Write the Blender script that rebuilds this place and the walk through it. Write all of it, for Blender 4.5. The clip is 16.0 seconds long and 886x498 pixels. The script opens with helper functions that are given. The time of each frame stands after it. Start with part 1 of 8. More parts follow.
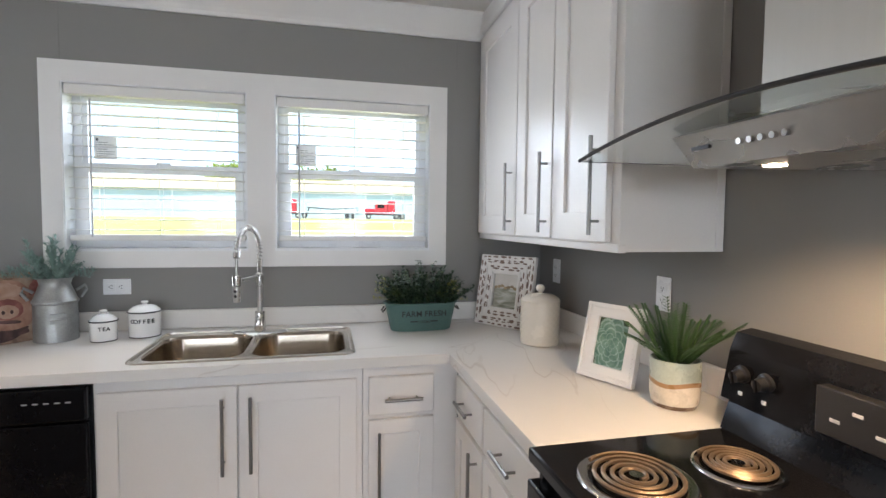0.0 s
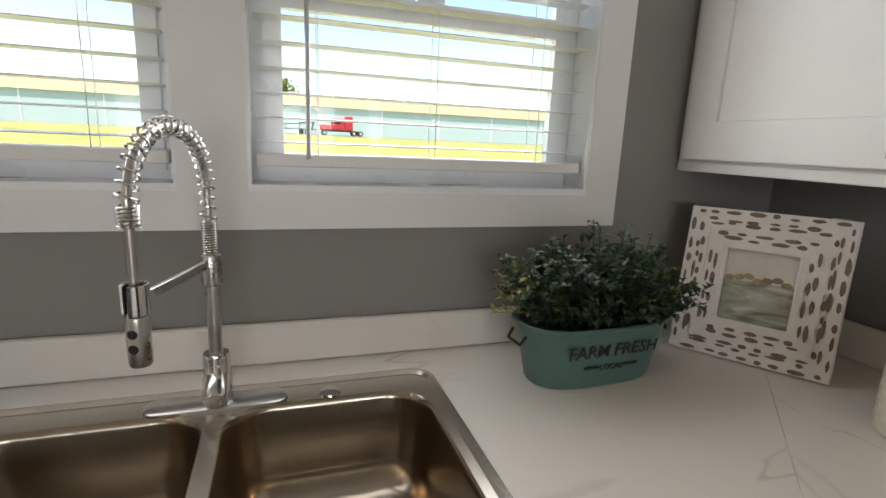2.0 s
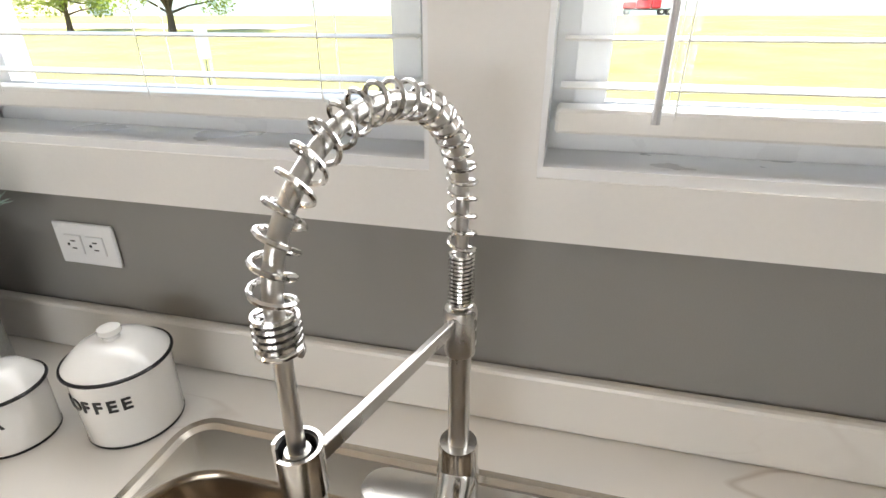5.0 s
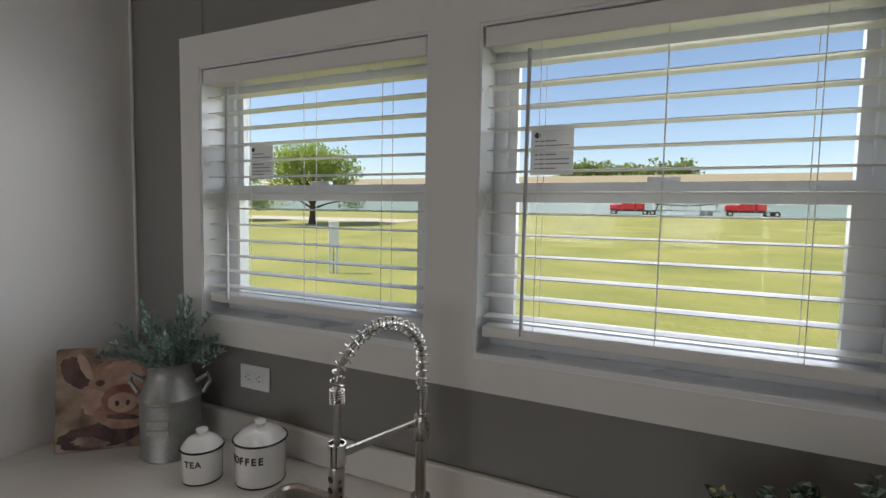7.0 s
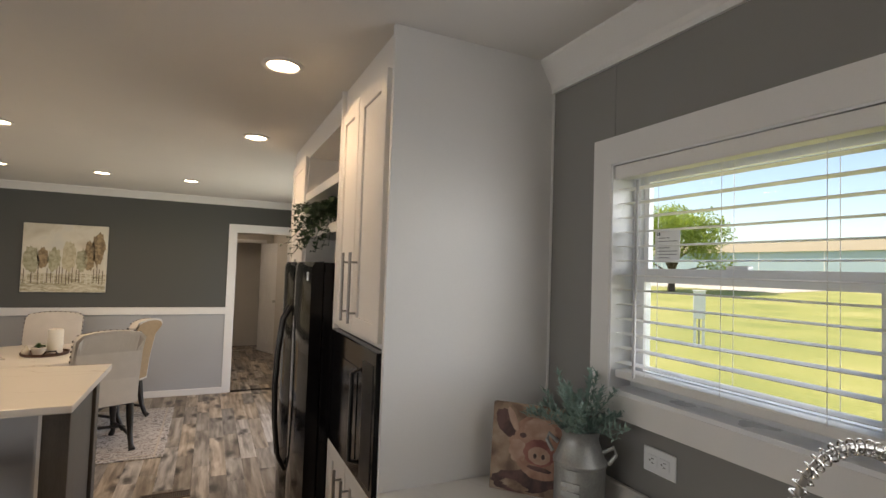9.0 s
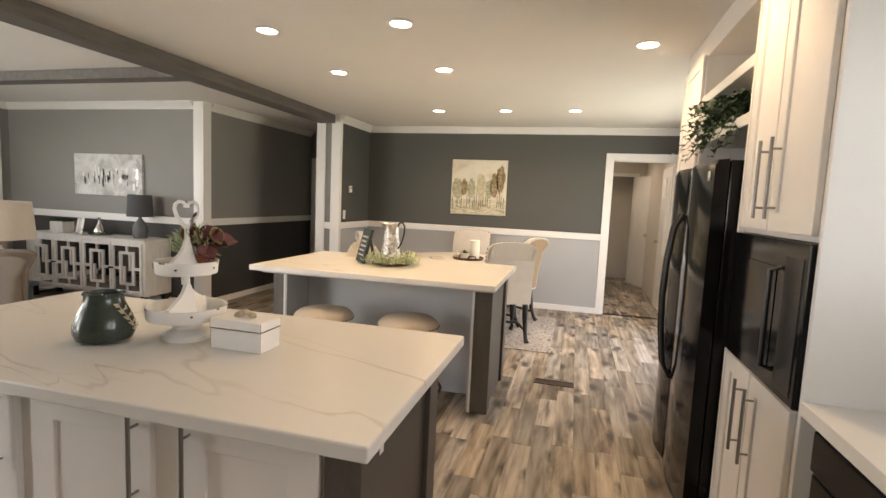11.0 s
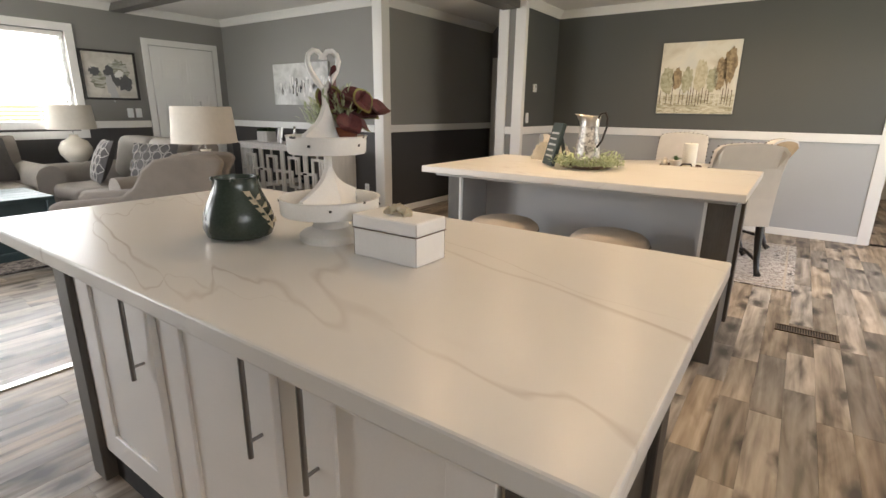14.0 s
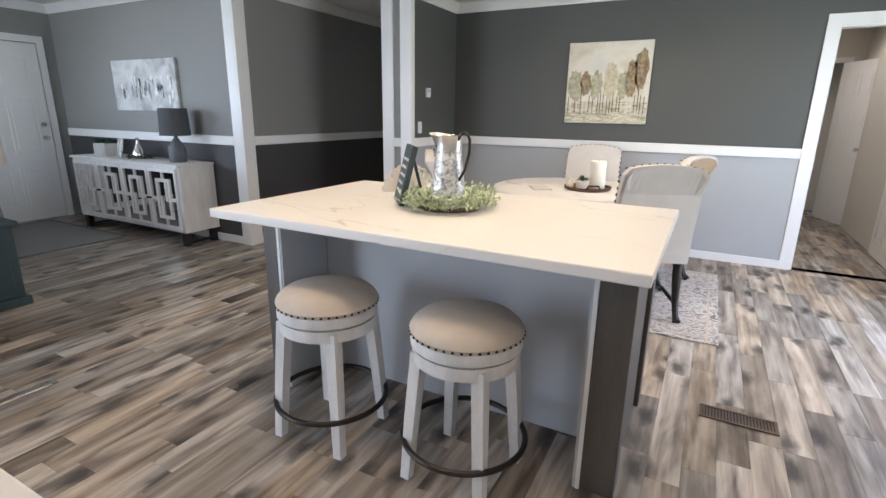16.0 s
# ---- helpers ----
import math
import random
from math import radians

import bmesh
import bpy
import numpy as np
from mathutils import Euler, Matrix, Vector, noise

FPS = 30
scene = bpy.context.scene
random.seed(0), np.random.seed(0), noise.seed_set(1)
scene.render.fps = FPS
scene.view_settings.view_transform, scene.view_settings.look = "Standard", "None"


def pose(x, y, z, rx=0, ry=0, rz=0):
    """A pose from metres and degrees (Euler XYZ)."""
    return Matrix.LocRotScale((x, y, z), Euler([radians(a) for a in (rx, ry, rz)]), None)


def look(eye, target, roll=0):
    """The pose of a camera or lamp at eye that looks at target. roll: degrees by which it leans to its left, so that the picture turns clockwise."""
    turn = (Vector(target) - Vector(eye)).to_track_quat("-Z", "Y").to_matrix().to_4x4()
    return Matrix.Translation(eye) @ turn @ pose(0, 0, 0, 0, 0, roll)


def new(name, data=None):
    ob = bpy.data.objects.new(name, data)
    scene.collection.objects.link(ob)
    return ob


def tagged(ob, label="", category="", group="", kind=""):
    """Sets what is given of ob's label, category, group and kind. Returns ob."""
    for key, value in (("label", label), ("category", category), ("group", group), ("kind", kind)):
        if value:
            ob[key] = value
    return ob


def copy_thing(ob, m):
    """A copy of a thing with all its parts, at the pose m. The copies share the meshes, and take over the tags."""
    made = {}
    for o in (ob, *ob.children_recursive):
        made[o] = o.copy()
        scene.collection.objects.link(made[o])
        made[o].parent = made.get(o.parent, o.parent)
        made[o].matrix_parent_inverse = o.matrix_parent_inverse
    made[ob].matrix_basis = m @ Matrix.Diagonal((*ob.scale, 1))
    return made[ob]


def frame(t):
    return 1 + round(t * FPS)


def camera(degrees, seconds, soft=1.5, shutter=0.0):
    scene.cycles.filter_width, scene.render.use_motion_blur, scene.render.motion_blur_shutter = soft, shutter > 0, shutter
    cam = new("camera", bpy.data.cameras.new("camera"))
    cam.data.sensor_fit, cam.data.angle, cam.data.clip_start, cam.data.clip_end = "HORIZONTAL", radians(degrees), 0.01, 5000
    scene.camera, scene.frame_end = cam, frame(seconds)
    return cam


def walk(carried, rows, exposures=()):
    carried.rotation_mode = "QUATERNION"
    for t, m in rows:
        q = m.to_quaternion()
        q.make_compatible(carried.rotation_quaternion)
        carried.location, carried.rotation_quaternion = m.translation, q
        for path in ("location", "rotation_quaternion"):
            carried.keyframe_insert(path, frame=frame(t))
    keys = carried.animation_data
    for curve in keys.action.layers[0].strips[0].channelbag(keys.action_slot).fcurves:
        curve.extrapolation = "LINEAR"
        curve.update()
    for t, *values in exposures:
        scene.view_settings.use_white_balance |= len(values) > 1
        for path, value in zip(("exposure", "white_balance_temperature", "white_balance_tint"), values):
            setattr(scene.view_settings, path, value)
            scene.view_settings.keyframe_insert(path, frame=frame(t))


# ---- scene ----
cam = camera(83.6, 16.0)
PATH = [
    (0, (-1.089, -2.411, 1.402), (-0.633, -0.467, 1.294), 0.6),
    (0.5, (-1.073, -2.026, 1.425), (-0.35, -0.167, 1.281), 0.5),
    (1, (-1.027, -1.622, 1.387), (-0.208, 0.193, 1.198), 0.1),
    (1.5, (-1.11, -1.314, 1.406), (-0.355, 0.518, 1.134), 0.3),
    (2, (-1.265, -1.002, 1.364), (-0.645, 0.853, 0.947), 2.5),
    (2.5, (-1.3, -0.853, 1.31), (-0.98, 1.036, 0.737), 2.3),
    (3, (-1.343, -0.741, 1.233), (-1.306, 1.116, 0.49), 1.5),
    (3.5, (-1.41, -0.622, 1.17), (-1.577, 1.16, 0.278), 0.7),
    (4, (-1.422, -0.546, 1.239), (-1.69, 1.194, 0.291), 0.3),
    (4.5, (-1.383, -0.497, 1.34), (-1.729, 1.24, 0.411), 0.1),
    (7, (-0.928, -1.008, 1.575), (-1.781, 0.795, 1.432), 1.1),
    (7.5, (-0.918, -1.053, 1.612), (-1.936, 0.669, 1.6), 1.3),
    (8, (-0.932, -1.083, 1.624), (-2.205, 0.459, 1.686), 1.5),
    (8.5, (-0.955, -1.126, 1.621), (-2.518, 0.119, 1.713), 1.9),
    (9, (-0.98, -1.155, 1.622), (-2.79, -0.305, 1.704), 1.9),
    (9.5, (-0.995, -1.172, 1.629), (-2.948, -0.745, 1.676), 1.9),
    (10, (-0.985, -1.218, 1.583), (-2.985, -1.167, 1.586), 2.1),
    (12.5, (-0.945, -1.302, 1.275), (-2.63, -2.265, 0.793), 1.1),
    (13, (-1.057, -1.34, 1.294), (-2.693, -2.364, 0.77), 1.0),
    (13.5, (-1.258, -1.478, 1.28), (-2.86, -2.547, 0.74), 0.9),
    (14, (-1.477, -1.571, 1.244), (-3.053, -2.676, 0.702), 0.7),
    (14.5, (-1.764, -1.561, 1.281), (-3.33, -2.68, 0.739), 0.7),
    (15, (-2.047, -1.572, 1.269), (-3.621, -2.681, 0.729), 0.7),
    (15.5, (-2.304, -1.615, 1.303), (-3.919, -2.664, 0.764), 0.7),
    (16, (-2.56, -1.627, 1.314), (-4.265, -2.527, 0.781), 0.9),
]
walk(cam, [(t, look(eye, target, roll)) for t, eye, target, roll in PATH], [(0, 1.7, 6250, 16), (1.5, 1.6, 6600, 16), (2, 1.25, 7000, 15), (2.5, 1.25, 7200, 14), (3, 1.45, 7500, 17), (3.5, 1.9, 6900, 16), (4.0, 2.28, 6400, 15), (4.5, 2.25, 7100, 16), (4.7, 2.2, 7100, 16), (7, 0.30, 6800, 17), (8.0, 0.28, 6700, 16), (8.5, 0.42, 6950, 17), (9.5, 1.05, 7500, 18), (10.2, 1.32, 7600, 18), (12.3, 1.9, 7400, 16), (13.5, 1.68, 7200, 16), (14.5, 1.36, 6850, 16), (15.2, 1.30, 6150, 16), (15.5, 1.42, 6000, 16), (16, 1.76, 5750, 14)])

# ---- world and large lights ----
world = bpy.data.worlds.new("world")
scene.world = world
world.use_nodes = True
wn, wl = world.node_tree.nodes, world.node_tree.links
sky = wn.new("ShaderNodeTexSky")
sky.sky_type, sky.sun_disc = "NISHITA", False
sky.sun_elevation, sky.sun_rotation = radians(58), radians(244)
sky.dust_density, sky.ozone_density = 0.6, 2.0
wl.new(sky.outputs[0], wn["Background"].inputs[0])
wn["Background"].inputs[1].default_value = 0.15

sun = new("sun", bpy.data.lights.new("sun", "SUN"))
sun.data.energy, sun.data.angle, sun.data.color = 5.0, radians(0.5), (1.0, 0.96, 0.88)
sun.matrix_world = look((-9, -4.5, 16), (0, 0, 0))


def area(name, at, target, sx, sy, power, color):
    la = bpy.data.lights.new(name, "AREA")
    la.shape, la.size, la.size_y, la.energy, la.color = "RECTANGLE", sx, sy, power, color
    ob = new(name, la)
    ob.matrix_world = look(at, target)
    return ob


DAY = (0.86, 0.93, 1.0)
area("sky_window_dining", (-6.1, 0.22, 1.1), (-6.1, -3.0, 0.6), 1.7, 1.8, 15, DAY)
area("sky_window_sink_a", (-1.80, -0.030, 1.63), (-1.80, -2.0, 1.48), 0.68, 0.60, 1.45, DAY)
area("sky_window_sink_b", (-0.955, -0.030, 1.63), (-0.955, -2.0, 1.48), 0.68, 0.60, 1.45, DAY)
# fill lamp added outside the sink window to brighten the blind slats
area("sky_over_lawn", (-0.7, 1.7, 2.15), (-2.05, -0.5, 1.3), 3.0, 1.5, 42, DAY)
area("sky_window_living", (-2.95, -8.85, 1.5), (-2.95, -5.0, 1.2), 1.9, 1.1, 45, DAY)
# fill lamp behind a second front window, both added to light the living room
area("sky_window_living_two", (-0.75, -8.85, 1.5), (-0.9, -5.0, 1.2), 1.1, 1.1, 26, DAY)
# fill lamp added to brighten the living room; no door is known here
area("sky_door_side", (0.28, -6.4, 1.15), (-3.0, -6.0, 1.0), 1.7, 1.9, 38, DAY)
# the last two are unseen, added to brighten the utility passage
LAMPS = [(-3.035, -0.925), (-4.305, -0.925), (-3.76, -3.215), (-3.755, -2.33), (-4.77, -3.235), (-4.765, -2.34),
         (-6.5, -2.86), (-6.5, -2.1), (-6.5, -1.36), (-8.5, -0.65), (-10.0, -0.65)]

# ---- materials ----
def shader(name):
    m = bpy.data.materials.new(name)
    m.use_nodes = True
    return m, m.node_tree.nodes, m.node_tree.links, m.node_tree.nodes["Principled BSDF"]


def surf(name, col, rough=0.5, metal=0.0, scale=14.0, vary=0.06, bump=0.03, fine=160.0, spec=0.5, stretch=(1, 1, 1), rvary=0.1, coat=0.0, emit=0.0):
    """A surface with variation at two scales, grain relief and uneven gloss."""
    m, n, l, b = shader(name)
    g = n.new("ShaderNodeNewGeometry")
    mp = n.new("ShaderNodeMapping")
    mp.inputs["Scale"].default_value = stretch
    l.new(g.outputs["Position"], mp.inputs[0])
    a = n.new("ShaderNodeTexNoise"); a.inputs["Scale"].default_value = scale; a.inputs["Detail"].default_value = 4
    c = n.new("ShaderNodeTexNoise"); c.inputs["Scale"].default_value = fine; c.inputs["Detail"].default_value = 3
    l.new(mp.outputs[0], a.inputs["Vector"]); l.new(mp.outputs[0], c.inputs["Vector"])
    mix = n.new("ShaderNodeMix"); mix.data_type = "FLOAT"; mix.inputs[0].default_value = 0.4
    l.new(a.outputs[0], mix.inputs[2]); l.new(c.outputs[0], mix.inputs[3])
    r = n.new("ShaderNodeValToRGB")
    r.color_ramp.elements[0].position, r.color_ramp.elements[1].position = 0.3, 0.7
    r.color_ramp.elements[0].color = (*[max(0, x * (1 - vary)) for x in col], 1)
    r.color_ramp.elements[1].color = (*[min(1, x * (1 + vary)) for x in col], 1)
    l.new(mix.outputs[0], r.inputs[0]); l.new(r.outputs[0], b.inputs["Base Color"])
    mr = n.new("ShaderNodeMapRange")
    mr.inputs[3].default_value, mr.inputs[4].default_value = max(0.02, rough - rvary), min(1, rough + rvary)
    l.new(a.outputs[0], mr.inputs[0]); l.new(mr.outputs[0], b.inputs["Roughness"])
    if bump:
        bp = n.new("ShaderNodeBump"); bp.inputs["Strength"].default_value = bump * 4; bp.inputs["Distance"].default_value = 0.002
        l.new(c.outputs[0], bp.inputs["Height"]); l.new(bp.outputs[0], b.inputs["Normal"])
    b.inputs["Metallic"].default_value = metal
    b.inputs["Specular IOR Level"].default_value = spec
    b.inputs["Coat Weight"].default_value = coat
    if emit:
        b.inputs["Emission Color"].default_value = (*col, 1); b.inputs["Emission Strength"].default_value = emit
    return m


def blotch(name, stops, scale, rough=0.6, detail=5, distort=0.5, bump=0.05, stretch=(1, 1, 1), metal=0.0):
    """A painted or printed surface of several colours laid out by noise."""
    m, n, l, b = shader(name)
    g = n.new("ShaderNodeNewGeometry")
    mp = n.new("ShaderNodeMapping"); mp.inputs["Scale"].default_value = stretch
    l.new(g.outputs["Position"], mp.inputs[0])
    a = n.new("ShaderNodeTexNoise"); a.inputs["Scale"].default_value = scale; a.inputs["Detail"].default_value = detail; a.inputs["Distortion"].default_value = distort
    l.new(mp.outputs[0], a.inputs["Vector"])
    r = n.new("ShaderNodeValToRGB")
    e = r.color_ramp.elements
    while len(e) < len(stops):
        e.new(0.5)
    for k, (p, c) in enumerate(stops):
        e[k].position, e[k].color = p, (*c, 1)
    l.new(a.outputs[0], r.inputs[0]); l.new(r.outputs[0], b.inputs["Base Color"])
    bp = n.new("ShaderNodeBump"); bp.inputs["Strength"].default_value = bump * 4; bp.inputs["Distance"].default_value = 0.003
    l.new(a.outputs[0], bp.inputs["Height"]); l.new(bp.outputs[0], b.inputs["Normal"])
    b.inputs["Roughness"].default_value, b.inputs["Metallic"].default_value = rough, metal
    return m


def marble(name="marble_laminate", strength=1.0, turn=-70):
    """Off-white with a few long soft veins that run one way, some of them forked."""
    m, n, l, b = shader(name)
    g = n.new("ShaderNodeNewGeometry")
    mp = n.new("ShaderNodeMapping"); mp.inputs["Rotation"].default_value = (0.0, 0.0, radians(turn)); mp.inputs["Scale"].default_value = (1, 1, 1)
    l.new(g.outputs["Position"], mp.inputs[0])
    total = None
    for sc, stretch, wid, dark, off in ((2.0, 0.20, 0.0050, 0.66, 0.0), (3.2, 0.24, 0.0042, 0.55, 3.7)):
        ms = n.new("ShaderNodeMapping"); ms.inputs["Scale"].default_value = (stretch, 1, 1); ms.inputs["Location"].default_value = (off, off, off)
        l.new(mp.outputs[0], ms.inputs[0])
        t = n.new("ShaderNodeTexNoise"); t.inputs["Scale"].default_value = sc; t.inputs["Detail"].default_value = 4; t.inputs["Roughness"].default_value = 0.44; t.inputs["Distortion"].default_value = 0.25
        l.new(ms.outputs[0], t.inputs["Vector"])
        w = n.new("ShaderNodeTexNoise"); w.inputs["Scale"].default_value = 5.0; w.inputs["Detail"].default_value = 3
        l.new(mp.outputs[0], w.inputs["Vector"])
        wr = n.new("ShaderNodeMapRange"); wr.inputs[1].default_value, wr.inputs[2].default_value, wr.inputs[3].default_value, wr.inputs[4].default_value = 0.35, 0.65, wid * 0.35, wid * 1.9
        l.new(w.outputs[0], wr.inputs[0])
        s = n.new("ShaderNodeMath"); s.operation = "SUBTRACT"; s.inputs[1].default_value = 0.5
        ab = n.new("ShaderNodeMath"); ab.operation = "ABSOLUTE"
        mr = n.new("ShaderNodeMapRange"); mr.inputs[1].default_value, mr.inputs[3].default_value, mr.inputs[4].default_value = 0, dark * strength, 0
        l.new(wr.outputs[0], mr.inputs[2])
        l.new(t.outputs[0], s.inputs[0]); l.new(s.outputs[0], ab.inputs[0]); l.new(ab.outputs[0], mr.inputs[0])
        k = n.new("ShaderNodeTexNoise"); k.inputs["Scale"].default_value = 2.1; k.inputs["Detail"].default_value = 2
        l.new(ms.outputs[0], k.inputs["Vector"])
        kr = n.new("ShaderNodeMapRange"); kr.inputs[1].default_value, kr.inputs[2].default_value = 0.47, 0.64
        l.new(k.outputs[0], kr.inputs[0])
        mu = n.new("ShaderNodeMath"); mu.operation = "MULTIPLY"; l.new(mr.outputs[0], mu.inputs[0]); l.new(kr.outputs[0], mu.inputs[1])
        if total is None:
            total = mu.outputs[0]
        else:
            ad = n.new("ShaderNodeMath"); ad.operation = "MAXIMUM"; l.new(total, ad.inputs[0]); l.new(mu.outputs[0], ad.inputs[1]); total = ad.outputs[0]
    cl = n.new("ShaderNodeTexNoise"); cl.inputs["Scale"].default_value = 3.0; cl.inputs["Detail"].default_value = 3
    l.new(mp.outputs[0], cl.inputs["Vector"])
    cr = n.new("ShaderNodeValToRGB"); cr.color_ramp.elements[0].position, cr.color_ramp.elements[1].position = 0.3, 0.7
    cr.color_ramp.elements[0].color, cr.color_ramp.elements[1].color = (0.725, 0.70, 0.66, 1), (0.745, 0.72, 0.68, 1)
    l.new(cl.outputs[0], cr.inputs[0])
    mix = n.new("ShaderNodeMix"); mix.data_type = "RGBA"
    mix.inputs[7].default_value = (0.30, 0.215, 0.15, 1)
    l.new(total, mix.inputs[0]); l.new(cr.outputs[0], mix.inputs[6]); l.new(mix.outputs[2], b.inputs["Base Color"])
    b.inputs["Roughness"].default_value = 0.30
    return m


def planks():
    """Printed wood: lengthwise grain, oval knots and a tone of its own for each plank."""
    m, n, l, b = shader("vinyl_plank")
    g, oi = n.new("ShaderNodeNewGeometry"), n.new("ShaderNodeObjectInfo")
    ad = n.new("ShaderNodeMath"); l.new(g.outputs["Random Per Island"], ad.inputs[0]); l.new(oi.outputs["Random"], ad.inputs[1])
    fr = n.new("ShaderNodeMath"); fr.operation = "FRACT"; l.new(ad.outputs[0], fr.inputs[0])
    of = n.new("ShaderNodeMath"); of.operation = "MULTIPLY"; of.inputs[1].default_value = 37; l.new(fr.outputs[0], of.inputs[0])
    cx = n.new("ShaderNodeCombineXYZ"); l.new(of.outputs[0], cx.inputs[0]); l.new(of.outputs[0], cx.inputs[2])
    va = n.new("ShaderNodeVectorMath"); l.new(g.outputs["Position"], va.inputs[0]); l.new(cx.outputs[0], va.inputs[1])

    def noise(scale, size, detail, distort):
        mp_ = n.new("ShaderNodeMapping"); mp_.inputs["Scale"].default_value = scale; l.new(va.outputs[0], mp_.inputs[0])
        t_ = n.new("ShaderNodeTexNoise"); t_.inputs["Scale"].default_value = size; t_.inputs["Detail"].default_value = detail; t_.inputs["Distortion"].default_value = distort
        l.new(mp_.outputs[0], t_.inputs["Vector"])
        return t_
    fine = noise((0.9, 11, 1), 2.2, 5, 0.35)
    broad = noise((1.2, 5, 1), 1.5, 3, 1.2)
    gm = n.new("ShaderNodeMix"); gm.data_type = "FLOAT"; gm.inputs[0].default_value = 0.45
    l.new(fine.outputs[0], gm.inputs[2]); l.new(broad.outputs[0], gm.inputs[3])
    r = n.new("ShaderNodeValToRGB"); e = r.color_ramp.elements
    e.new(0.5); e.new(0.6)
    for k, (p, c) in enumerate(((0.32, (0.070, 0.054, 0.041)), (0.42, (0.215, 0.170, 0.128)), (0.53, (0.385, 0.318, 0.248)), (0.66, (0.55, 0.485, 0.41)))):
        e[k].position, e[k].color = p, (*c, 1)
    l.new(gm.outputs[0], r.inputs[0])
    # oval knots, one in every few cells
    mk_ = n.new("ShaderNodeMapping"); mk_.inputs["Scale"].default_value = (2.4, 5.0, 1); l.new(va.outputs[0], mk_.inputs[0])
    wob = n.new("ShaderNodeTexNoise"); wob.inputs["Scale"].default_value = 6.0; l.new(mk_.outputs[0], wob.inputs["Vector"])
    vo = n.new("ShaderNodeTexVoronoi"); vo.voronoi_dimensions = "2D"; vo.inputs["Scale"].default_value = 1.0; l.new(mk_.outputs[0], vo.inputs["Vector"])
    sep = n.new("ShaderNodeSeparateColor"); l.new(vo.outputs["Color"], sep.inputs[0])
    pick = n.new("ShaderNodeMath"); pick.operation = "GREATER_THAN"; pick.inputs[1].default_value = 0.25; l.new(sep.outputs[0], pick.inputs[0])
    dw = n.new("ShaderNodeMath"); dw.operation = "MULTIPLY_ADD"; dw.inputs[1].default_value = 0.26; l.new(wob.outputs[0], dw.inputs[0]); l.new(vo.outputs["Distance"], dw.inputs[2])
    kr = n.new("ShaderNodeMapRange")
    kr.inputs[1].default_value, kr.inputs[2].default_value, kr.inputs[3].default_value, kr.inputs[4].default_value = 0.20, 0.40, 0.95, 0
    l.new(dw.outputs[0], kr.inputs[0])
    km = n.new("ShaderNodeMath"); km.operation = "MULTIPLY"; l.new(kr.outputs[0], km.inputs[0]); l.new(pick.outputs[0], km.inputs[1])
    mk = n.new("ShaderNodeMix"); mk.data_type = "RGBA"; mk.inputs[7].default_value = (0.060, 0.048, 0.040, 1)
    l.new(km.outputs[0], mk.inputs[0]); l.new(r.outputs[0], mk.inputs[6])
    hs = n.new("ShaderNodeHueSaturation")
    mv = n.new("ShaderNodeMapRange"); mv.inputs[3].default_value, mv.inputs[4].default_value = 0.55, 1.25; l.new(fr.outputs[0], mv.inputs[0]); l.new(mv.outputs[0], hs.inputs["Value"])
    f2 = n.new("ShaderNodeMath"); f2.operation = "MULTIPLY"; f2.inputs[1].default_value = 7.0; l.new(fr.outputs[0], f2.inputs[0])
    f3 = n.new("ShaderNodeMath"); f3.operation = "FRACT"; l.new(f2.outputs[0], f3.inputs[0])
    ms = n.new("ShaderNodeMapRange"); ms.inputs[3].default_value, ms.inputs[4].default_value = 1.15, 0.55; l.new(f3.outputs[0], ms.inputs[0]); l.new(ms.outputs[0], hs.inputs["Saturation"])
    l.new(mk.outputs[2], hs.inputs["Color"]); l.new(hs.outputs[0], b.inputs["Base Color"])
    mr = n.new("ShaderNodeMapRange"); mr.inputs[3].default_value, mr.inputs[4].default_value = 0.34, 0.52; l.new(gm.outputs[0], mr.inputs[0]); l.new(mr.outputs[0], b.inputs["Roughness"])
    bp = n.new("ShaderNodeBump"); bp.inputs["Strength"].default_value = 0.16; bp.inputs["Distance"].default_value = 0.002
    l.new(fine.outputs[0], bp.inputs["Height"]); l.new(bp.outputs[0], b.inputs["Normal"])
    return m


def glow(name, col, strength):
    m, n, l, b = shader(name)
    b.inputs["Base Color"].default_value = (0.9, 0.9, 0.85, 1)
    b.inputs["Emission Color"].default_value, b.inputs["Emission Strength"].default_value = (*col, 1), strength
    return m


def glass(name, tint=(1, 1, 1), rough=0.0):
    m, n, l, b = shader(name)
    b.inputs["Base Color"].default_value = (*tint, 1)
    b.inputs["Transmission Weight"].default_value, b.inputs["Roughness"].default_value, b.inputs["IOR"].default_value = 1, rough, 1.45
    return m


def pane_glass():
    m, n, l, b = shader("window_glass")
    n.remove(b)
    t, gl, mx = n.new("ShaderNodeBsdfTransparent"), n.new("ShaderNodeBsdfGlossy"), n.new("ShaderNodeMixShader")
    t.inputs[0].default_value = (0.96, 0.98, 0.97, 1)
    gl.inputs["Roughness"].default_value = 0.02
    mx.inputs[0].default_value = 0.012
    l.new(t.outputs[0], mx.inputs[1]); l.new(gl.outputs[0], mx.inputs[2]); l.new(mx.outputs[0], n["Material Output"].inputs[0])
    return m


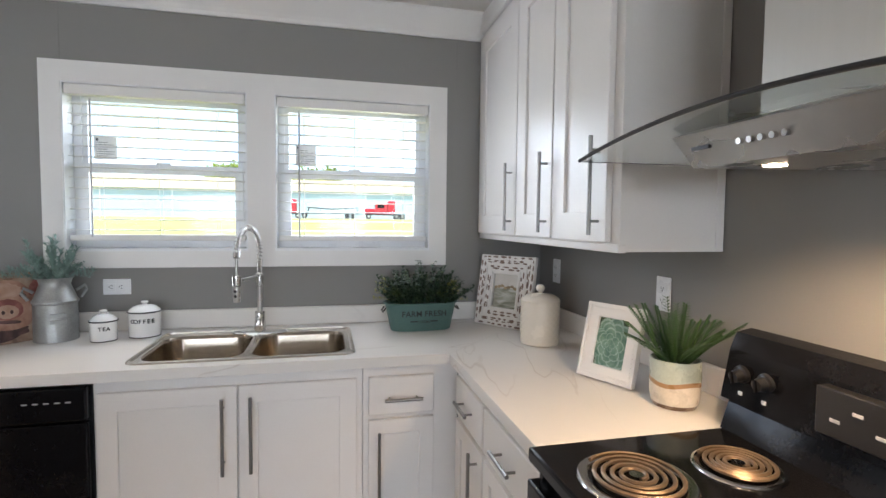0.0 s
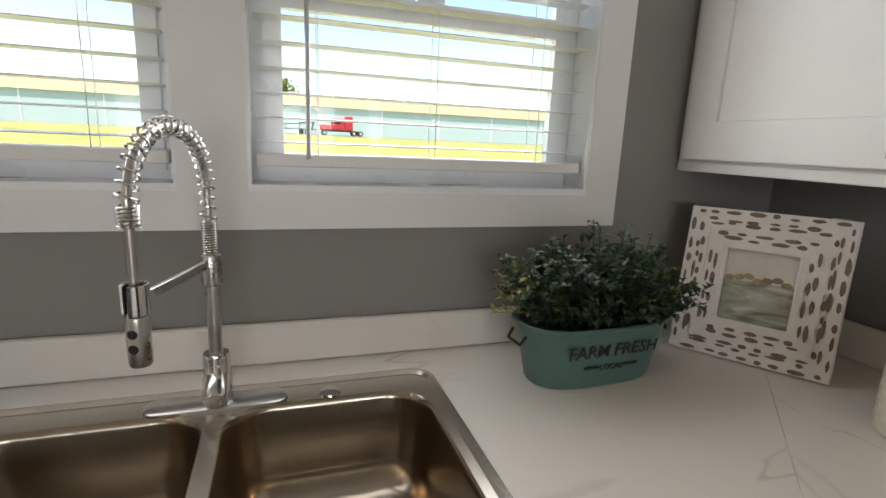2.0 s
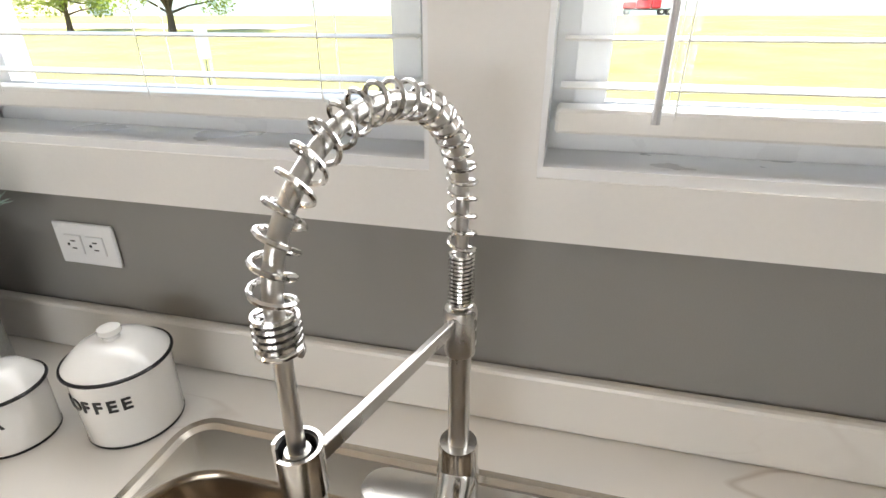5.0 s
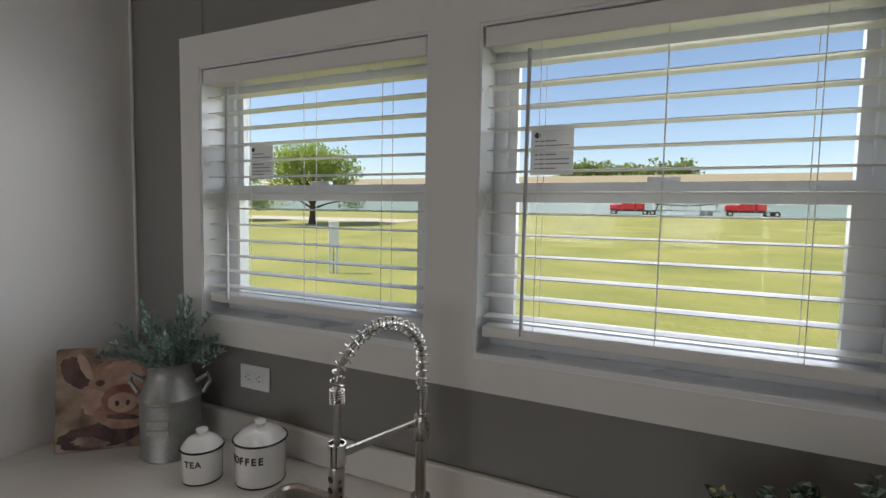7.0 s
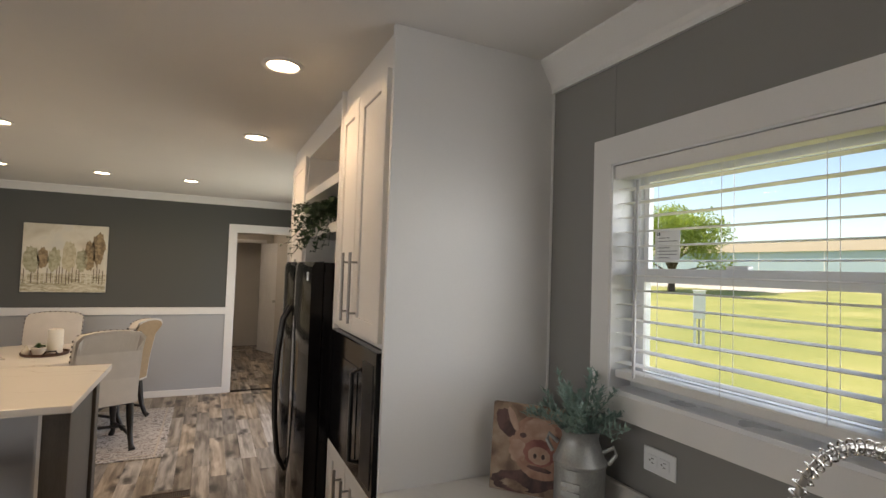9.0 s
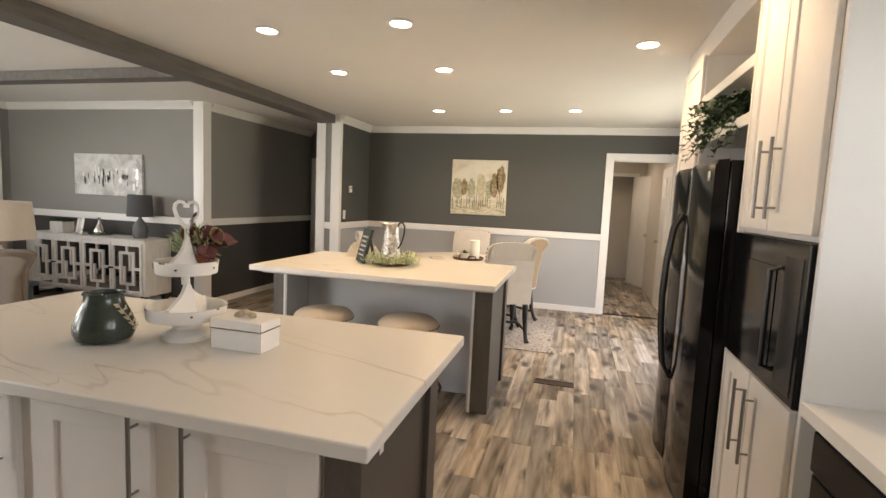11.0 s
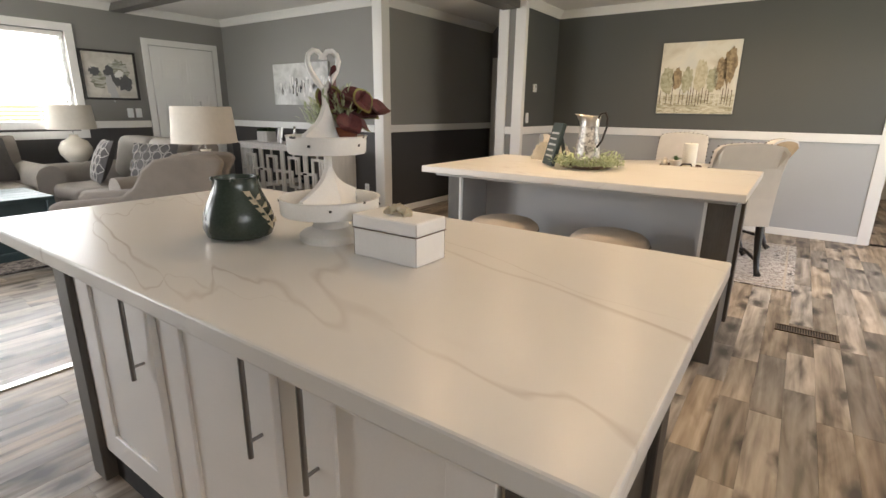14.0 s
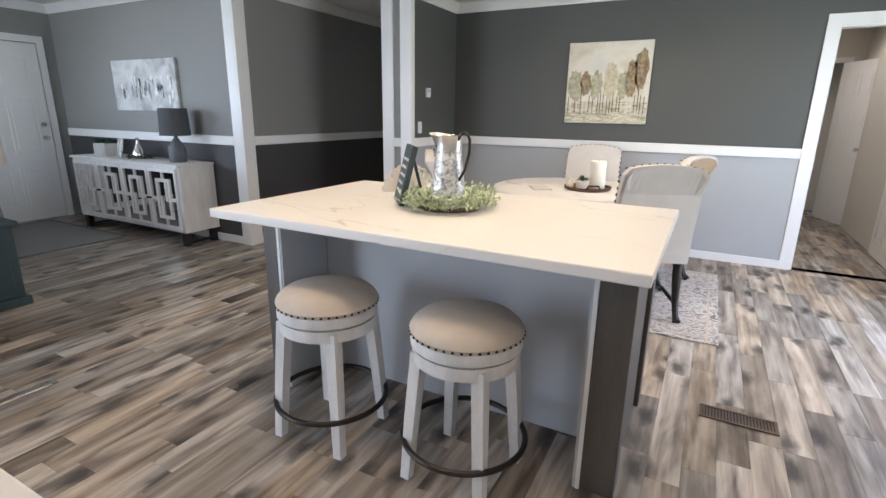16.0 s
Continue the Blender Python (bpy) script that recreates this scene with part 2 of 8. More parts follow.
M_WALL = surf("wall_paint_grey", (0.245, 0.238, 0.228), 0.62, scale=3, vary=0.03, bump=0.03, fine=420)
M_WALL_DARK = surf("wall_paint_charcoal", (0.083, 0.085, 0.080), 0.6, scale=3, vary=0.04, bump=0.03, fine=420)
M_WALL_PALE = surf("wainscot_pale_grey", (0.40, 0.41, 0.42), 0.6, scale=3, vary=0.03, bump=0.03, fine=420)
M_WALL_DEEP = surf("wainscot_dark_grey", (0.055, 0.052, 0.052), 0.6, scale=3, vary=0.05, bump=0.03, fine=420)
M_WALL_TAN = surf("utility_wall_paint", (0.62, 0.585, 0.53), 0.6, scale=3, vary=0.03, bump=0.03, fine=420)
M_CEIL = surf("ceiling_paint", (0.74, 0.72, 0.69), 0.8, scale=4, vary=0.02, bump=0.10, fine=260)
M_TRIM = surf("white_trim_paint", (0.78, 0.77, 0.75), 0.38, scale=6, vary=0.02, bump=0.015)
M_CAB = surf("white_cabinet_paint", (0.79, 0.77, 0.745), 0.33, scale=5, vary=0.025, bump=0.015)
M_SIDE = surf("white_panel_laminate", (0.80, 0.795, 0.78), 0.58, scale=5, vary=0.02, bump=0.01)
M_VINYL = surf("white_vinyl", (0.80, 0.81, 0.82), 0.3, scale=8, vary=0.02, bump=0.01)
M_SLAT = surf("blind_slat_vinyl", (0.80, 0.79, 0.76), 0.42, scale=8, vary=0.03, bump=0.01)
M_MARBLE = marble(strength=0.95)
M_WORKTOP = marble("marble_laminate_worktop", 1.0, -8)
M_WORKTOP_SIDE = marble("marble_laminate_worktop_side", 0.8, -72)
M_SPLASH = marble("marble_laminate_upstand", 0.22, -20)
M_PLANK = planks()
M_POST = surf("grey_brown_stained_wood", (0.088, 0.077, 0.066), 0.5, scale=3, vary=0.28, bump=0.06, fine=40, stretch=(6, 6, 0.7))
M_BEAM = surf("grey_stained_beam", (0.115, 0.105, 0.096), 0.6, scale=4, vary=0.35, bump=0.08, fine=50, stretch=(1, 6, 6))
M_PANEL = surf("pale_grey_panel", (0.47, 0.47, 0.475), 0.5, scale=4, vary=0.03, bump=0.02)
M_STEEL = surf("brushed_steel", (0.56, 0.55, 0.53), 0.28, 1.0, scale=8, vary=0.04, bump=0.0, fine=60, rvary=0.06)
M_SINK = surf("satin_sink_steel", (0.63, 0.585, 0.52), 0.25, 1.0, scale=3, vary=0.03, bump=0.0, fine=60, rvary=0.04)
# the deck's steel again, its colour darkened for the shade inside the bowls
M_BOWL_SHADED = surf("shaded_bowl_steel", (0.36, 0.305, 0.245), 0.20, 1.0, scale=3, vary=0.03, bump=0.0, fine=60, rvary=0.03)
M_HANDLE = surf("satin_nickel_handle", (0.30, 0.29, 0.28), 0.34, 1.0, scale=30, vary=0.05, bump=0.0)
M_CHROME = surf("nickel", (0.66, 0.65, 0.63), 0.16, 1.0, scale=20, vary=0.03, bump=0.0, rvary=0.05)
M_BLACK = surf("black_gloss_enamel", (0.006, 0.006, 0.007), 0.10, scale=20, vary=0.15, bump=0.004, rvary=0.04, spec=0.2)
M_BLACKP = surf("black_plastic", (0.014, 0.014, 0.015), 0.32, scale=20, vary=0.15, bump=0.02)
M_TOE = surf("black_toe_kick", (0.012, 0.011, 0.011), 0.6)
M_COIL = surf("burner_coil", (0.22, 0.155, 0.10), 0.45, 0.7, scale=30, vary=0.2)
M_ENAMEL = surf("white_enamel", (0.82, 0.82, 0.80), 0.12, scale=6, vary=0.02, bump=0.0, coat=0.4)
M_RIM = surf("black_enamel_rim", (0.012, 0.012, 0.014), 0.2)
M_INK = surf("black_print", (0.02, 0.02, 0.02), 0.5)
M_TEAL = surf("teal_green_painted_tin", (0.085, 0.165, 0.15), 0.42, scale=14, vary=0.14, bump=0.03, metal=0.1)
M_TEALWOOD = surf("teal_painted_wood", (0.035, 0.062, 0.070), 0.45, scale=9, vary=0.22, bump=0.04)
M_ZINC = surf("galvanised_tin", (0.36, 0.37, 0.36), 0.45, 0.75, scale=22, vary=0.2, bump=0.03)
M_LEAF_DARK = surf("dark_green_leaf", (0.030, 0.062, 0.028), 0.5, scale=40, vary=0.45)
M_LEAF = surf("fern_leaf", (0.060, 0.130, 0.038), 0.45, scale=40, vary=0.4)
M_LEAF_GREY = surf("grey_green_leaf", (0.20, 0.29, 0.25), 0.6, scale=40, vary=0.3)
M_LEAF_SAGE = surf("sage_leaf", (0.46, 0.52, 0.33), 0.6, scale=40, vary=0.3)
M_LEAF_RED = surf("burgundy_leaf", (0.13, 0.035, 0.035), 0.5, scale=40, vary=0.4)
M_LEAF_YEL = surf("yellow_green_leaf", (0.26, 0.25, 0.07), 0.55, scale=40, vary=0.3)
M_TERRA = surf("terracotta", (0.30, 0.105, 0.06), 0.7, scale=20, vary=0.2)
M_CERAM = surf("cream_glazed_ceramic", (0.72, 0.66, 0.56), 0.25, scale=10, vary=0.04, bump=0.0)
M_LINEN = surf("cream_linen", (0.52, 0.46, 0.39), 0.9, scale=20, vary=0.07, bump=0.12, fine=700, spec=0.2)
M_CHAIR = surf("ivory_upholstery", (0.62, 0.585, 0.54), 0.9, scale=12, vary=0.05, bump=0.10, fine=700, spec=0.2)
M_SOFA = surf("taupe_chenille", (0.255, 0.225, 0.20), 0.95, scale=9, vary=0.12, bump=0.12, fine=500, spec=0.15)
M_PILLOW = surf("charcoal_cushion", (0.078, 0.072, 0.070), 0.9, scale=20, vary=0.2, bump=0.1, fine=600)
M_PILLOW_LT = surf("cushion_ogee_cream", (0.40, 0.375, 0.35), 0.9, scale=20, vary=0.1)
M_SHADE = surf("linen_lamp_shade", (0.62, 0.57, 0.50), 0.9, scale=30, vary=0.05, bump=0.1, fine=600)
M_SHADE_GREY = surf("grey_lamp_shade", (0.07, 0.072, 0.076), 0.9, scale=30, vary=0.1, bump=0.1, fine=600)
M_GREYCER = surf("grey_ceramic", (0.10, 0.10, 0.105), 0.5, scale=20, vary=0.15)
M_WHITEWASH = surf("whitewashed_wood", (0.66, 0.64, 0.61), 0.6, scale=5, vary=0.14, bump=0.06, fine=60, stretch=(5, 5, 0.8))
M_IRON = surf("dark_bronze_iron", (0.028, 0.022, 0.018), 0.4, 0.6, scale=20, vary=0.2)
M_DARKWOOD = surf("espresso_wood", (0.014, 0.011, 0.010), 0.32, scale=8, vary=0.3)
M_TRAY = surf("brown_wood_tray", (0.085, 0.04, 0.022), 0.5, scale=8, vary=0.3)
M_DUCT = surf("brushed_duct_steel", (0.60, 0.58, 0.54), 0.36, 1.0, scale=6, vary=0.02, bump=0.01, fine=30, stretch=(8, 8, 0.25), rvary=0.04)
M_MIRROR = surf("mirror", (0.85, 0.86, 0.86), 0.03, 1.0, bump=0.0, vary=0.01, rvary=0.01)
M_HOODGLASS = glass("hood_glass", (0.86, 0.9, 0.88))
M_PANE = pane_glass()
M_WAX = surf("ivory_candle_wax", (0.80, 0.76, 0.66), 0.5, scale=10, vary=0.03)
M_VASE = surf("dark_green_glaze", (0.040, 0.055, 0.042), 0.22, scale=9, vary=0.35, bump=0.01)
M_SIGNTEAL = surf("slate_teal_board", (0.030, 0.048, 0.050), 0.6, scale=20, vary=0.15)
M_GOLD = surf("cream_gold_leaf", (0.55, 0.47, 0.33), 0.5, scale=30, vary=0.2)
M_TAN = surf("tan_burlap", (0.36, 0.25, 0.15), 0.9, scale=30, vary=0.15, bump=0.12, fine=600)
M_NAIL = surf("nailhead_bronze", (0.05, 0.04, 0.035), 0.35, 0.8)
M_BRONZE = surf("bronze_register", (0.11, 0.078, 0.056), 0.45, 0.3, scale=20, vary=0.2)
M_BOX = surf("white_chalk_paint", (0.84, 0.83, 0.81), 0.55, scale=12, vary=0.03, bump=0.03)
M_LED = glow("lit_lamp_lens", (1.0, 0.78, 0.5), 14)

# ---- builders ----
def B():
    return bmesh.new()


def part(name, bm, material, parent=None, label="", smooth=False, at=None):
    me = bpy.data.meshes.new(name)
    bmesh.ops.recalc_face_normals(bm, faces=bm.faces)
    if smooth:
        for f in bm.faces:
            f.smooth = True
    bm.to_mesh(me)
    bm.free()
    if smooth:
        me.set_sharp_from_angle(angle=radians(38))
    for mt in (material if isinstance(material, (list, tuple)) else [material]):
        me.materials.append(mt)
    ob = new(name, me)
    if parent is not None:
        ob.parent = parent
    if at is not None:
        ob.matrix_basis = at
    if label:
        ob["label"] = label
    return ob


def thing(name, label, category, at=(0, 0, 0), rz=0.0, group="", kind=""):
    ob = new(name)
    ob.empty_display_size = 0.05
    ob.matrix_basis = pose(*at, 0, 0, rz)
    return tagged(ob, label, category, group, kind)


def box(bm, x0, x1, y0, y1, z0, z1, bev=0.0, seg=1, m=None):
    r = bmesh.ops.create_cube(bm, size=1.0)
    vs = r["verts"]
    for v in vs:
        v.co = Vector(((x0 + x1) / 2 + v.co.x * (x1 - x0), (y0 + y1) / 2 + v.co.y * (y1 - y0), (z0 + z1) / 2 + v.co.z * (z1 - z0)))
    if bev:
        es = {e for v in vs for e in v.link_edges}
        g = bmesh.ops.bevel(bm, geom=list(es), offset=bev, segments=seg, profile=0.5, affect="EDGES")
        vs = list({v for f in g["faces"] for v in f.verts} | {v for v in vs if v.is_valid})
    if m is not None:
        bmesh.ops.transform(bm, matrix=m, verts=vs)
    return bm


def cyl(bm, p0, p1, r0, r1=None, n=16, caps=True):
    p0, p1 = Vector(p0), Vector(p1)
    r1 = r0 if r1 is None else r1
    q = (p1 - p0).to_track_quat("Z", "Y").to_matrix()
    rings = []
    for p, r in ((p0, r0), (p1, r1)):
        rings.append([bm.verts.new(p + q @ Vector((r * math.cos(2 * math.pi * k / n), r * math.sin(2 * math.pi * k / n), 0))) for k in range(n)])
    for k in range(n):
        bm.faces.new((rings[0][k], rings[0][(k + 1) % n], rings[1][(k + 1) % n], rings[1][k]))
    if caps:
        bm.faces.new(rings[0][::-1])
        bm.faces.new(rings[1])
    return bm


def loft(bm, loops, close=True, cap0=True, cap1=True):
    """Skins closed loops of points, each with the same count."""
    vs = [[bm.verts.new(p) for p in lp] for lp in loops]
    for a, b in zip(vs, vs[1:]):
        n = len(a)
        for k in range(n if close else n - 1):
            bm.faces.new((a[k], a[(k + 1) % n], b[(k + 1) % n], b[k]))
    if cap0:
        bm.faces.new(vs[0][::-1])
    if cap1:
        bm.faces.new(vs[-1])
    return bm


def lathe(bm, prof, n=24, c=(0, 0, 0), sx=1.0, sy=1.0):
    """Turns a profile of (radius, height); a first or last radius of 0 closes the end."""
    c = Vector(c)
    rings = []
    for r, z in prof:
        if r < 1e-6:
            rings.append([bm.verts.new(c + Vector((0, 0, z)))])
        else:
            rings.append([bm.verts.new(c + Vector((sx * r * math.cos(2 * math.pi * k / n), sy * r * math.sin(2 * math.pi * k / n), z))) for k in range(n)])
    for a, b in zip(rings, rings[1:]):
        for k in range(n):
            if len(a) == 1 and len(b) == 1:
                continue
            if len(a) == 1:
                bm.faces.new((a[0], b[(k + 1) % n], b[k]))
            elif len(b) == 1:
                bm.faces.new((a[k], a[(k + 1) % n], b[0]))
            else:
                bm.faces.new((a[k], a[(k + 1) % n], b[(k + 1) % n], b[k]))
    return bm


def tube(bm, pts, r, n=8, closed=False):
    """A pipe along points; r is a number or one radius a point."""
    pts = [Vector(p) for p in pts]
    rs = r if isinstance(r, (list, tuple)) else [r] * len(pts)
    loops, prev = [], None
    for k, p in enumerate(pts):
        a = pts[k - 1] if k or closed else p
        b = pts[(k + 1) % len(pts)] if k < len(pts) - 1 or closed else p
        d = (b - a).normalized()
        if prev is None:
            u = d.orthogonal().normalized()
        else:
            u = (prev - d * prev.dot(d)).normalized()
        prev = u
        w = d.cross(u)
        loops.append([p + rs[k] * (u * math.cos(2 * math.pi * i / n) + w * math.sin(2 * math.pi * i / n)) for i in range(n)])
    if closed:
        vs = [[bm.verts.new(p) for p in lp] for lp in loops]
        for k in range(len(vs)):
            a, b = vs[k], vs[(k + 1) % len(vs)]
            for i in range(n):
                bm.faces.new((a[i], a[(i + 1) % n], b[(i + 1) % n], b[i]))
        return bm
    return loft(bm, loops)


def rrect(x0, x1, y0, y1, r, z=0.0, n=5):
    """A rounded rectangle, counter-clockwise."""
    pts = []
    for cx, cy, a0 in ((x1 - r, y1 - r, 0), (x0 + r, y1 - r, 90), (x0 + r, y0 + r, 180), (x1 - r, y0 + r, 270)):
        for k in range(n + 1):
            a = radians(a0 + 90 * k / n)
            pts.append(Vector((cx + r * math.cos(a), cy + r * math.sin(a), z)))
    return pts


def plate(bm, outer, holes, thick, put):
    """A flat plate with holes: 2D loops, put(u, v, w) maps them into space, w from 0 to thick."""
    layers = []
    for w in (0.0, thick):
        edges, rings = [], []
        for lp in (outer, *holes):
            vs = [bm.verts.new(put(p[0], p[1], w)) for p in lp]
            rings.append(vs)
            edges += [bm.edges.new((vs[k], vs[(k + 1) % len(vs)])) for k in range(len(vs))]
        bmesh.ops.triangle_fill(bm, use_beauty=True, use_dissolve=True, edges=edges)
        layers.append(rings)
    for a, b in zip(*layers):
        for k in range(len(a)):
            bm.faces.new((a[k], a[(k + 1) % len(a)], b[(k + 1) % len(a)], b[k]))
    return bm


def rect(u0, u1, v0, v1):
    return [(u0, v0), (u1, v0), (u1, v1), (u0, v1)]


def wall_x(name, y, x0, x1, z0, z1, thick, mat, holes=()):
    """A wall along x with its face at y, growing by thick along y."""
    return tagged(part(name, plate(B(), rect(x0, x1, z0, z1), [rect(*h) for h in holes], thick, lambda u, v, w: (u, y + w, v)), mat), kind="structure")


def wall_y(name, x, y0, y1, z0, z1, thick, mat, holes=()):
    return tagged(part(name, plate(B(), rect(y0, y1, z0, z1), [rect(*h) for h in holes], thick, lambda u, v, w: (x + w, u, v)), mat), kind="structure")


def trim(name, *boxes, mat=None, bev=0.003, label=""):
    """One length of trim, casing or rail, in boxes that butt end to end."""
    bm = B()
    for b in boxes:
        box(bm, *b, bev)
    return tagged(part(name, bm, mat or M_TRIM), label, kind="structure")


def crown(name, p0, p1, inward, drop=0.085, out=0.075):
    """A crown moulding between two corners on the ceiling line; inward points into the room."""
    p0, p1, i = Vector(p0), Vector(p1), Vector(inward)
    prof = ((0, 0), (out, 0), (out, -0.012), (out * 0.72, -drop * 0.35), (out * 0.3, -drop * 0.72), (0.012, -drop * 0.86), (0.012, -drop), (0, -drop))
    return tagged(part(name, loft(B(), [[p + i * a + Vector((0, 0, b)) for a, b in prof] for p in (p0, p1)]), M_TRIM), "white crown moulding along the ceiling", kind="structure")


def words(name, text, size, m, material, parent, depth=0.0006, bold=0.0):
    """Lettering in the built-in font, as a mesh."""
    cu = bpy.data.curves.new(name, "FONT")
    cu.body, cu.size, cu.extrude, cu.align_x, cu.align_y, cu.resolution_u, cu.offset = text, size, depth, "CENTER", "CENTER", 3, bold * size
    tmp = bpy.data.objects.new(name, cu)
    scene.collection.objects.link(tmp)
    bpy.context.view_layer.update()
    me = bpy.data.meshes.new_from_object(tmp.evaluated_get(bpy.context.evaluated_depsgraph_get()))
    bpy.data.objects.remove(tmp)
    me.materials.append(material)
    ob = new(name, me)
    ob.parent, ob.matrix_basis = parent, m
    return ob


def leaf(bm, base, tip, width, bend=0.2, up=(0, 0, 1)):
    """A folded leaf of four faces from base to tip."""
    base, tip = Vector(base), Vector(tip)
    d = tip - base
    s = d.cross(Vector(up))
    s = s.normalized() if s.length > 1e-5 else Vector((1, 0, 0))
    nrm = s.cross(d).normalized()
    mid = base + d * 0.5 + nrm * d.length * bend
    a, t, c = bm.verts.new(base), bm.verts.new(tip), bm.verts.new(mid)
    l, r = bm.verts.new(mid + s * width / 2 + nrm * width * 0.18), bm.verts.new(mid - s * width / 2 + nrm * width * 0.18)
    for f in ((a, c, l), (a, r, c), (c, t, l), (c, r, t)):
        bm.faces.new(f)


def on_wall_x(x, y, z):
    """The pose of lettering on a surface that faces -y."""
    return pose(x, y, z, 90, 0, 0)

# ---- the shell ----
ZC, XF, YF = 2.42, -7.76, -8.6      # ceiling, far dining wall, front wall
OPEN_A, OPEN_B = (-2.165, -1.438, 1.262, 1.972), (-1.320, -0.597, 1.262, 1.972)

tagged(part("subfloor", box(B(), -11.6, 0.15, YF - 0.15, 0.15, -0.16, -0.006), M_TOE), kind="structure")
tagged(part("ceiling", box(B(), -11.6, 0.15, YF - 0.15, 0.15, ZC, ZC + 0.12), M_CEIL), "smooth off-white ceiling", kind="structure")
wall_x("wall_kitchen_window", 0.0, XF, 0.12, 0, ZC, 0.12, M_WALL, [OPEN_A, OPEN_B, (-7.0, -5.2, 0.15, 2.05)])
wall_y("wall_range", 0.0, -4.6, 0, 0, ZC, 0.12, M_WALL)
# unseen closing wall, its opening added only for the side fill lamp
wall_y("wall_living_side", 0.0, YF, -4.6, 0, ZC, 0.12, M_WALL, [(-7.3, -5.5, 0.12, 2.1)])
# the second opening is unseen, added to let in fill light
wall_x("wall_front", YF, -6.0, 0.12, 0, ZC, -0.14, M_WALL, [(-3.95, -1.95, 0.95, 2.05), (-1.3, -0.2, 0.95, 2.05)])
wall_y("wall_sideboard", -5.91, YF, -5.55, 0, ZC, -0.1, M_WALL)
wall_x("wall_hall", -5.55, -8.45, -6.01, 0, ZC, -0.1, M_WALL)
wall_y("wall_hall_end", -8.35, -5.65, -4.0, 0, ZC, -0.1, M_WALL)
wall_x("wall_divider", -4.25, XF, -6.8, 0, ZC, -0.29, M_WALL_DARK)
wall_y("wall_dining", XF, -4.54, 0.12, 0, ZC, -0.1, M_WALL_DARK, [(-0.865, -0.10, -0.0, 2.02)])
# utility passage past the dining door
wall_x("wall_utility_right", -0.06, -11.4, XF - 0.1, 0, ZC, 0.1, M_WALL_TAN)
wall_x("wall_utility_left", -1.25, -11.4, XF - 0.1, 0, ZC, -0.1, M_WALL_TAN)
wall_y("wall_utility_end", -10.9, -1.25, -0.06, 0, ZC, -0.1, M_WALL_TAN, [(-0.95, -0.25, 0.0, 2.0)])
wall_y("wall_utility_closet", -11.45, -1.35, 0.04, 0, ZC, -0.1, M_WALL_TAN)

# panel joints on the window wall
for xj in (-2.174, -0.46):
    trim("wall_joint", (xj - 0.004, xj + 0.004, -0.0025, 0.0, 2.06, ZC - 0.12), mat=M_WALL, bev=0.001)
trim("corner_bead", (-2.489, -2.481, -0.008, 0.0, 1.0, ZC - 0.12), mat=M_SIDE, bev=0.002)

# wainscot fields, a little proud of the walls
R0, R1 = 0.975, 1.06                # chair rail
def field(name, *b, mat):
    return tagged(part(name, box(B(), *b), mat), kind="structure")
field("wainscot_dining", XF, XF + 0.006, -4.25, -0.95, 0, R0, mat=M_WALL_PALE)
field("wainscot_divider", XF + 0.006, -6.84, -4.25, -4.244, 0, R0, mat=M_WALL_PALE)
field("wainscot_sideboard", -5.91, -5.904, YF, -5.6, 0, R0, mat=M_WALL_DEEP)
field("wainscot_hall", -8.35, -5.98, -5.55, -5.544, 0, R0, mat=M_WALL_DEEP)
field("wainscot_front", -4.76, 0, YF, YF + 0.006, 0, R0, mat=M_WALL_DEEP)
trim("chair_rail_dining", (XF + 0.006, XF + 0.028, -4.25, -0.95, R0, R1))
trim("chair_rail_divider", (XF + 0.03, -6.84, -4.244, -4.222, R0, R1))
trim("chair_rail_sideboard", (-5.904, -5.882, YF + 0.03, -5.66, R0, R1))
trim("chair_rail_hall", (-8.35, -6.02, -5.544, -5.522, R0, R1))
trim("chair_rail_front", (-4.76, 0, YF + 0.006, YF + 0.028, R0, R1))
trim("baseboard_dining", (XF + 0.006, XF + 0.02, -4.25, -0.95, 0, 0.075))
trim("baseboard_divider", (XF + 0.02, -6.84, -4.244, -4.23, 0, 0.075))
trim("baseboard_sideboard", (-5.904, -5.89, YF + 0.02, -5.66, 0, 0.075))
trim("baseboard_hall", (-8.35, -6.02, -5.544, -5.53, 0, 0.075))
trim("baseboard_front", (-4.76, 0, YF + 0.006, YF + 0.02, 0, 0.075))
# corner columns
trim("corner_trim_hall", (-5.91, -5.885, -5.66, -5.545, 0, ZC), (-6.02, -5.885, -5.545, -5.52, 0, ZC), label="white corner boards at the hall corner")
trim("corner_trim_divider", (-6.8, -6.775, -4.345, -4.22, 0, ZC), (-6.84, -6.8, -4.25, -4.22, 0, ZC), (-6.8, -6.775, -4.555, -4.43, 0, ZC), label="white corner boards on the divider wall end")
field("divider_end_panel", -6.8, -6.795, -4.43, -4.345, 0, ZC, mat=M_WALL)
trim("divider_end_rail", (-6.795, -6.777, -4.43, -4.345, R0, R1))
# ceiling beams
tagged(part("ceiling_beam", box(B(), -6.78, 0.0, -4.52, -4.30, ZC - 0.105, ZC, 0.006), M_BEAM), "grey-stained wooden beam across the ceiling", kind="structure")
tagged(part("ceiling_beam", box(B(), -4.62, -4.46, YF, -4.52, ZC - 0.09, ZC, 0.006), M_BEAM), "grey-stained wooden cross beam on the living room ceiling", kind="structure")
